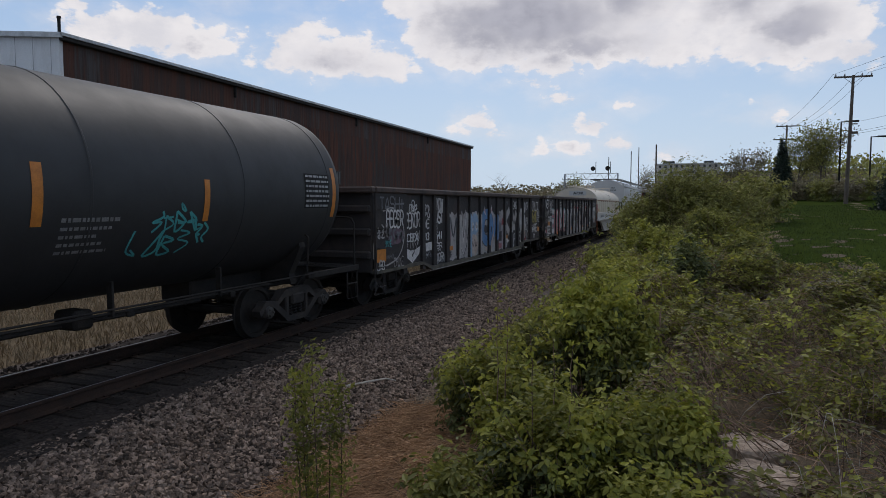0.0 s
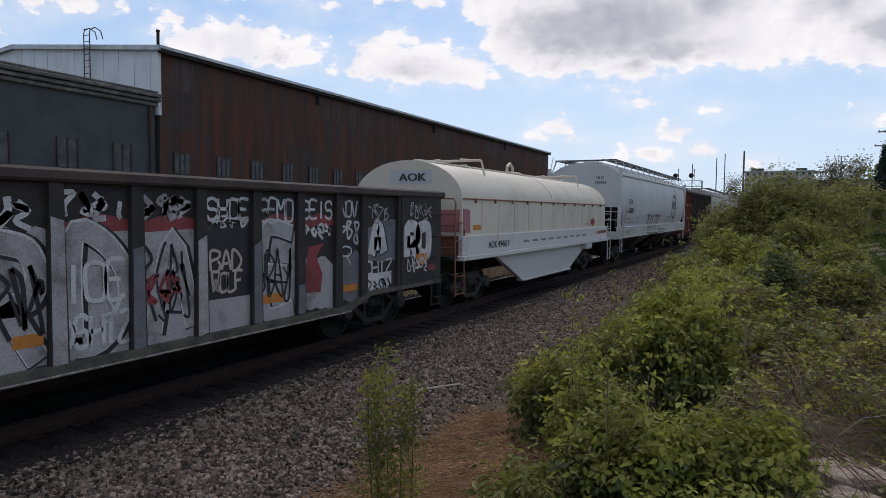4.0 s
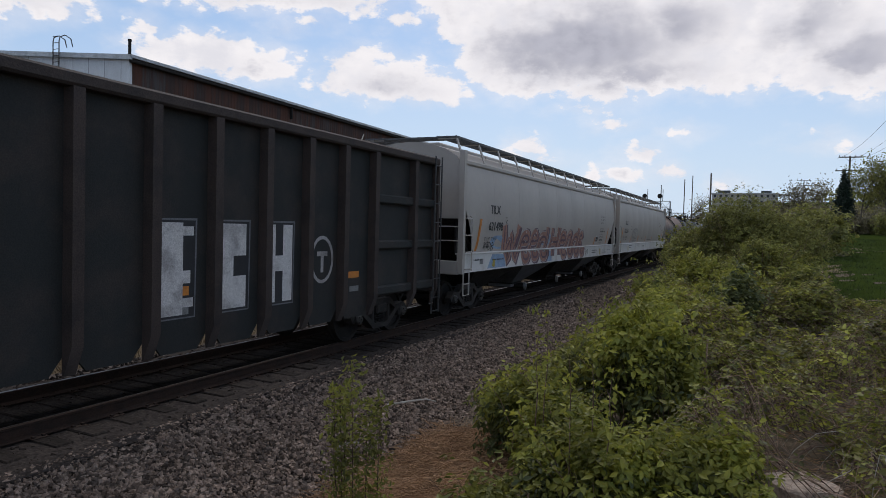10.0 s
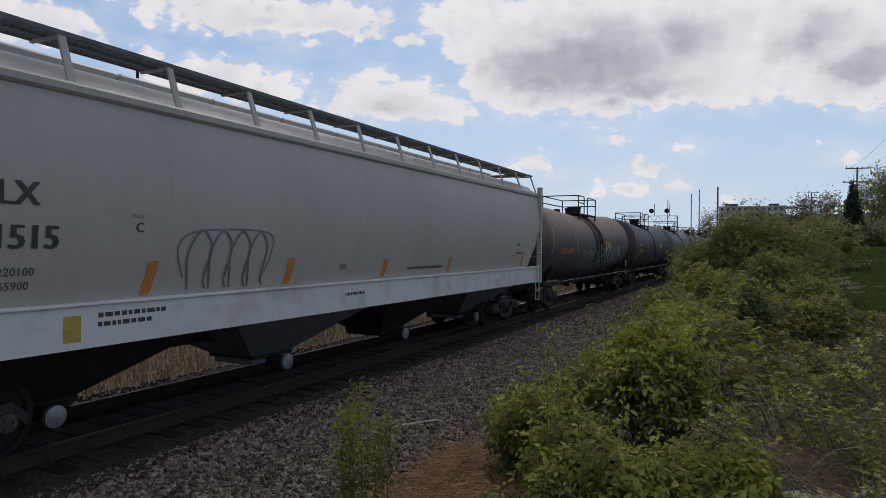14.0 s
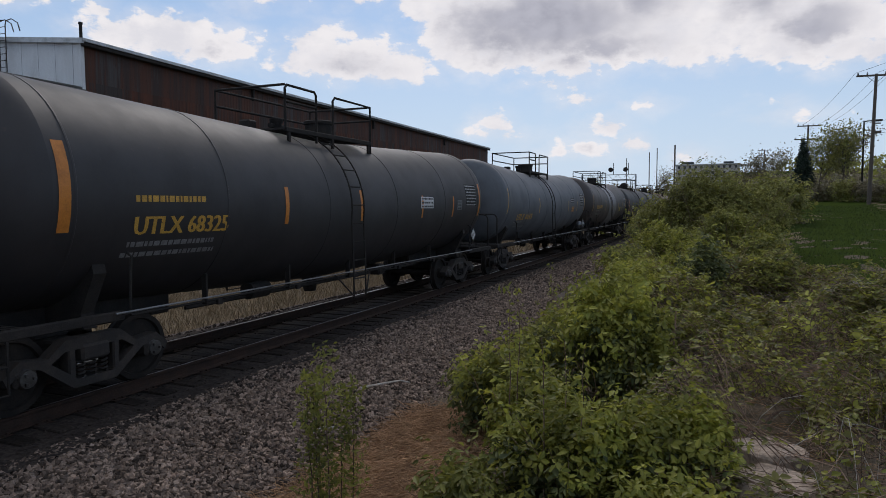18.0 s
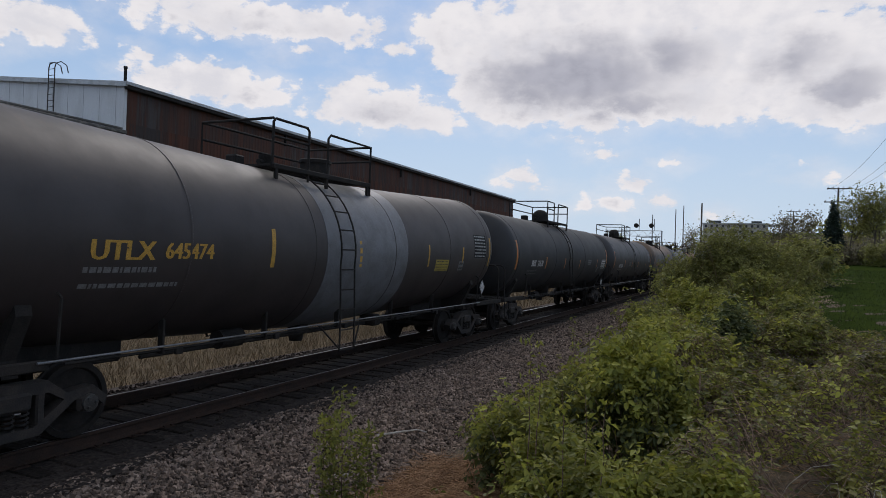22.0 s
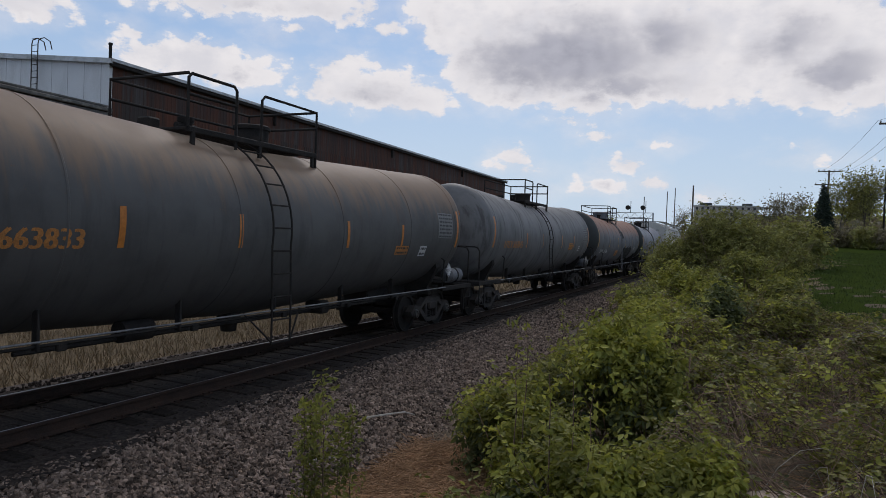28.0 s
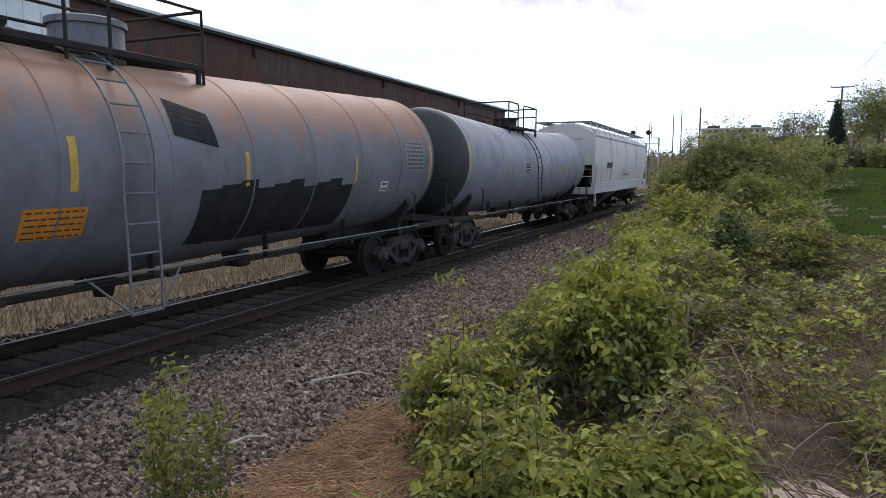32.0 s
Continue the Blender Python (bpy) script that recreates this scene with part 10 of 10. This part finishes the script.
pole(10.6, 198.0, 17.2, [(0.2, 1.7), (1.5, 1.6)], 3, "distant wooden utility pole with two crossarms")
mast = thing("mast", "thin bare wooden mast beside the railway", "mast", (-9.1, 148.0, float(ground_z(-9.1, 148.0))))
part("mast_shaft", Mesh().tube([(0, 0, -0.2), (0, 0, 15.0 - float(ground_z(-9.1, 148.0)))], [0.22, 0.15], 8), M["pole"], mast)
for x, y, top, s in ((12.6, 75.0, 10.4, 1), (17.4, 86.0, 9.8, 1)):
    z = float(ground_z(x, y))
    lampp = thing("street_lamp", "slim dark street lamp with a flat head", "street lamp", (x, y, z))
    part("lamp_post", Mesh().tube([(0, 0, -0.2), (0, 0, top - z)], [0.10, 0.07], 8), M["underframe"], lampp)
    part("lamp_head", Mesh().tube([(0, 0, top - z - 0.05), (0.9, 0, top - z)], 0.05, 6).box(0.6, 1.5, -0.16, 0.16, top - z - 0.1, top - z + 0.08, 0.03), M["underframe"], lampp)


def wire(a, c, sag, label="sagging overhead wire between poles"):
    pts = []
    for k in range(13):
        t = k / 12
        p = Vector(a).lerp(Vector(c), t)
        pts.append((p.x, p.y, p.z - sag * 4 * t * (1 - t)))
    return tagged(part("overhead_wire", Mesh().tube(pts, 0.012, 4), M["wire"]), label, "wire", "overhead wires")


for dx, dz in ((-1.25, 12.75), (1.25, 12.75), (0.4, 12.75), (0.5, 8.9), (0.2, 8.1), (0.1, 7.9)):
    low = dz < 10
    wire((10.89 + dx, 61.7, dz), (10.4 + dx * 1.1, 99.9, 12.6 if not low else dz + 0.6), 0.7)
    wire((10.89 + dx, 61.7, dz), (19.0 + dx, 26.0, dz + (1.2 if low else 0.4)), 0.6)

# far building on the hill
hz0 = float(ground_z(-3, 385))
hotel = thing("hillside_building", "long flat-roofed pale building on the far hill", "building", (-3.0, 385, hz0))
tp = 24.6 - hz0
part("wall", Mesh().box(-20, 12, 0, 12, -1, tp - 0.6, 0.05), M["plaster"], hotel)
part("roof", Mesh().box(-20.6, 12.6, -0.6, 12.6, tp - 0.6, tp, 0.1), M["roofedge"], hotel)
part("roof_plant", Mesh().box(-17, -11, 2, 8, tp, tp + 1.4, 0.1), M["darkwall"], hotel)
part("roof_plant", Mesh().box(4, 9, 2, 8, tp, tp + 1.2, 0.1), M["darkwall"], hotel)
part("canopy", Mesh().prism([(12, tp - 1.6), (18.5, tp - 1.0), (18.5, tp - 0.6), (12, tp - 0.4)], 1, 11, "y"), M["roofedge"], hotel)
for fl in range(3):
    for k in range(11):
        x = -19 + k * 2.85
        w = part("window", Mesh().box(x, x + 1.2, -0.08, 0.0, tp - 2.4 - fl * 3.1, tp - 1.0 - fl * 3.1, 0.02), M["glass"], hotel)

# signal bridge over the line, far off
sb = thing("signal_bridge", "grey lattice signal bridge over the line with two signals", "signal bridge", (-21.5, 122.0, float(ground_z(-21.5, 122))))
tr = Mesh()
for z in (7.3, 8.3):
    for y in (-0.4, 0.4):
        tr.tube([(-2.0, y, z), (7.5, y, z)], 0.035, 5)
for k in range(13):
    x = -2 + k * 0.79
    for y in (-0.4, 0.4):
        tr.tube([(x, y, 7.3 if k % 2 else 8.3), (x + 0.79, y, 8.3 if k % 2 else 7.3)] if k < 12 else [(x, y, 7.3), (x, y, 8.3)], 0.018, 4)
part("truss", tr, M["galv"], sb)
for x in (-2.0, 7.5):
    lg = Mesh()
    for y in (-0.4, 0.4):
        lg.tube([(x, y, -0.3), (x, y, 8.3)], 0.09, 6)
    for k in range(9):
        lg.tube([(x, -0.4, k * 0.9), (x, 0.4, k * 0.9 + 0.9)], 0.03, 4)
    part("leg", lg, M["galv"], sb)
for x in (3.6, 6.2):
    part("signal_mast", Mesh().tube([(x, 0, 8.3), (x, 0, 10.4)], 0.06, 6), M["underframe"], sb)
    part("signal_head", Mesh().lathe([(-0.06, 0), (-0.06, 0.42), (0.06, 0.42), (0.12, 0.2), (0.12, 0)], 14, "y", (x - 0.5, 0, 9.2)), M["underframe"], sb, "round black signal head")
for x, h in ((4.6, 11.8), (8.8, 12.8), (10.2, 13.5)):
    w = thing("line_pole", "thin distant pole beside the line", "pole", (-21.5 + x, 132.0, float(ground_z(-21.5 + x, 132))))
    part("pole_shaft", Mesh().tube([(0, 0, -0.2), (0, 0, h)], [0.12, 0.08], 6), M["pole"], w)

# timber ties and tie plates, piece by piece where the eye passes, the rest joined
tie_me = Mesh().box(-1.29, 1.29, -0.115, 0.115, -0.35, -0.176, 0.015).data("tie", False)
tie_me.materials.append(M["tie"])
plate_me = Mesh()
for s in (-0.755, 0.755):
    plate_me.box(s - 0.15, s + 0.15, -0.1, 0.1, -0.178, -0.166, 0.004)
    for a, c in ((-0.11, -0.06), (0.11, 0.06), (0.11, -0.06), (-0.11, 0.06)):
        plate_me.box(s + a - 0.02, s + a + 0.02, c - 0.02, c + 0.02, -0.168, -0.142, 0.005)
plate_me = plate_me.data("tie_plates", False)
plate_me.materials.append(M["rail"])
rs = random.Random(9)
for k in range(150):
    ob = new("tie", tie_me)
    ob.parent = track
    ob.location = (rs.uniform(-0.05, 0.05), -6 + k * 0.51 + rs.uniform(-0.03, 0.03), rs.uniform(-0.012, 0.008))
    ob.rotation_euler = (0, 0, rs.uniform(-0.02, 0.02))
    if 12 < k < 80:
        pb = new("tie_plates", plate_me)
        pb.parent = track
        pb.location = (0, ob.location.y, 0)
rest = Mesh()
for k in range(1000):
    y = 70.5 + k * 0.51 if k < 900 else -7 - (k - 900) * 0.51
    rest.box(-1.29, 1.29, y - 0.115, y + 0.115, -0.35, -0.176)
tagged(part("far_ties", rest, M["tie"], track, "distant timber ties", smooth=False), kind="stuff")


# ---- movement ----
V_T, V_V = [0, 4, 10, 14, 18, 24, 32], [8.1, 8.2, 8.3, 8.4, 8.55, 8.67, 8.65]   # train speed in m/s by seconds
_t = np.linspace(0, 32, 3201)
_v = np.interp(_t, V_T, V_V)
_s = np.concatenate([[0], np.cumsum((_v[1:] + _v[:-1]) * 0.005)])


def rolled(t):
    """Metres that the train has rolled by t seconds."""
    return float(np.interp(t, _t, _s))


def motions():
    """The train rolls past towards -y; every wheelset turns with it."""
    times = [0, 1] + list(range(2, 31, 2)) + [31, 32]
    for car_, u in CARS:
        walk(car_, [(t, pose(TRACK_X, u - rolled(t), 0)) for t in times])
    turns = [k / 15 for k in range(0, 481)]
    angle = [math.degrees(rolled(t) / WHEEL_R) for t in turns]
    for w, e in WHEELS:
        walk(w, [(t, pose(0, e, WHEEL_R, a % 360)) for t, a in zip(turns, angle)])


motions()
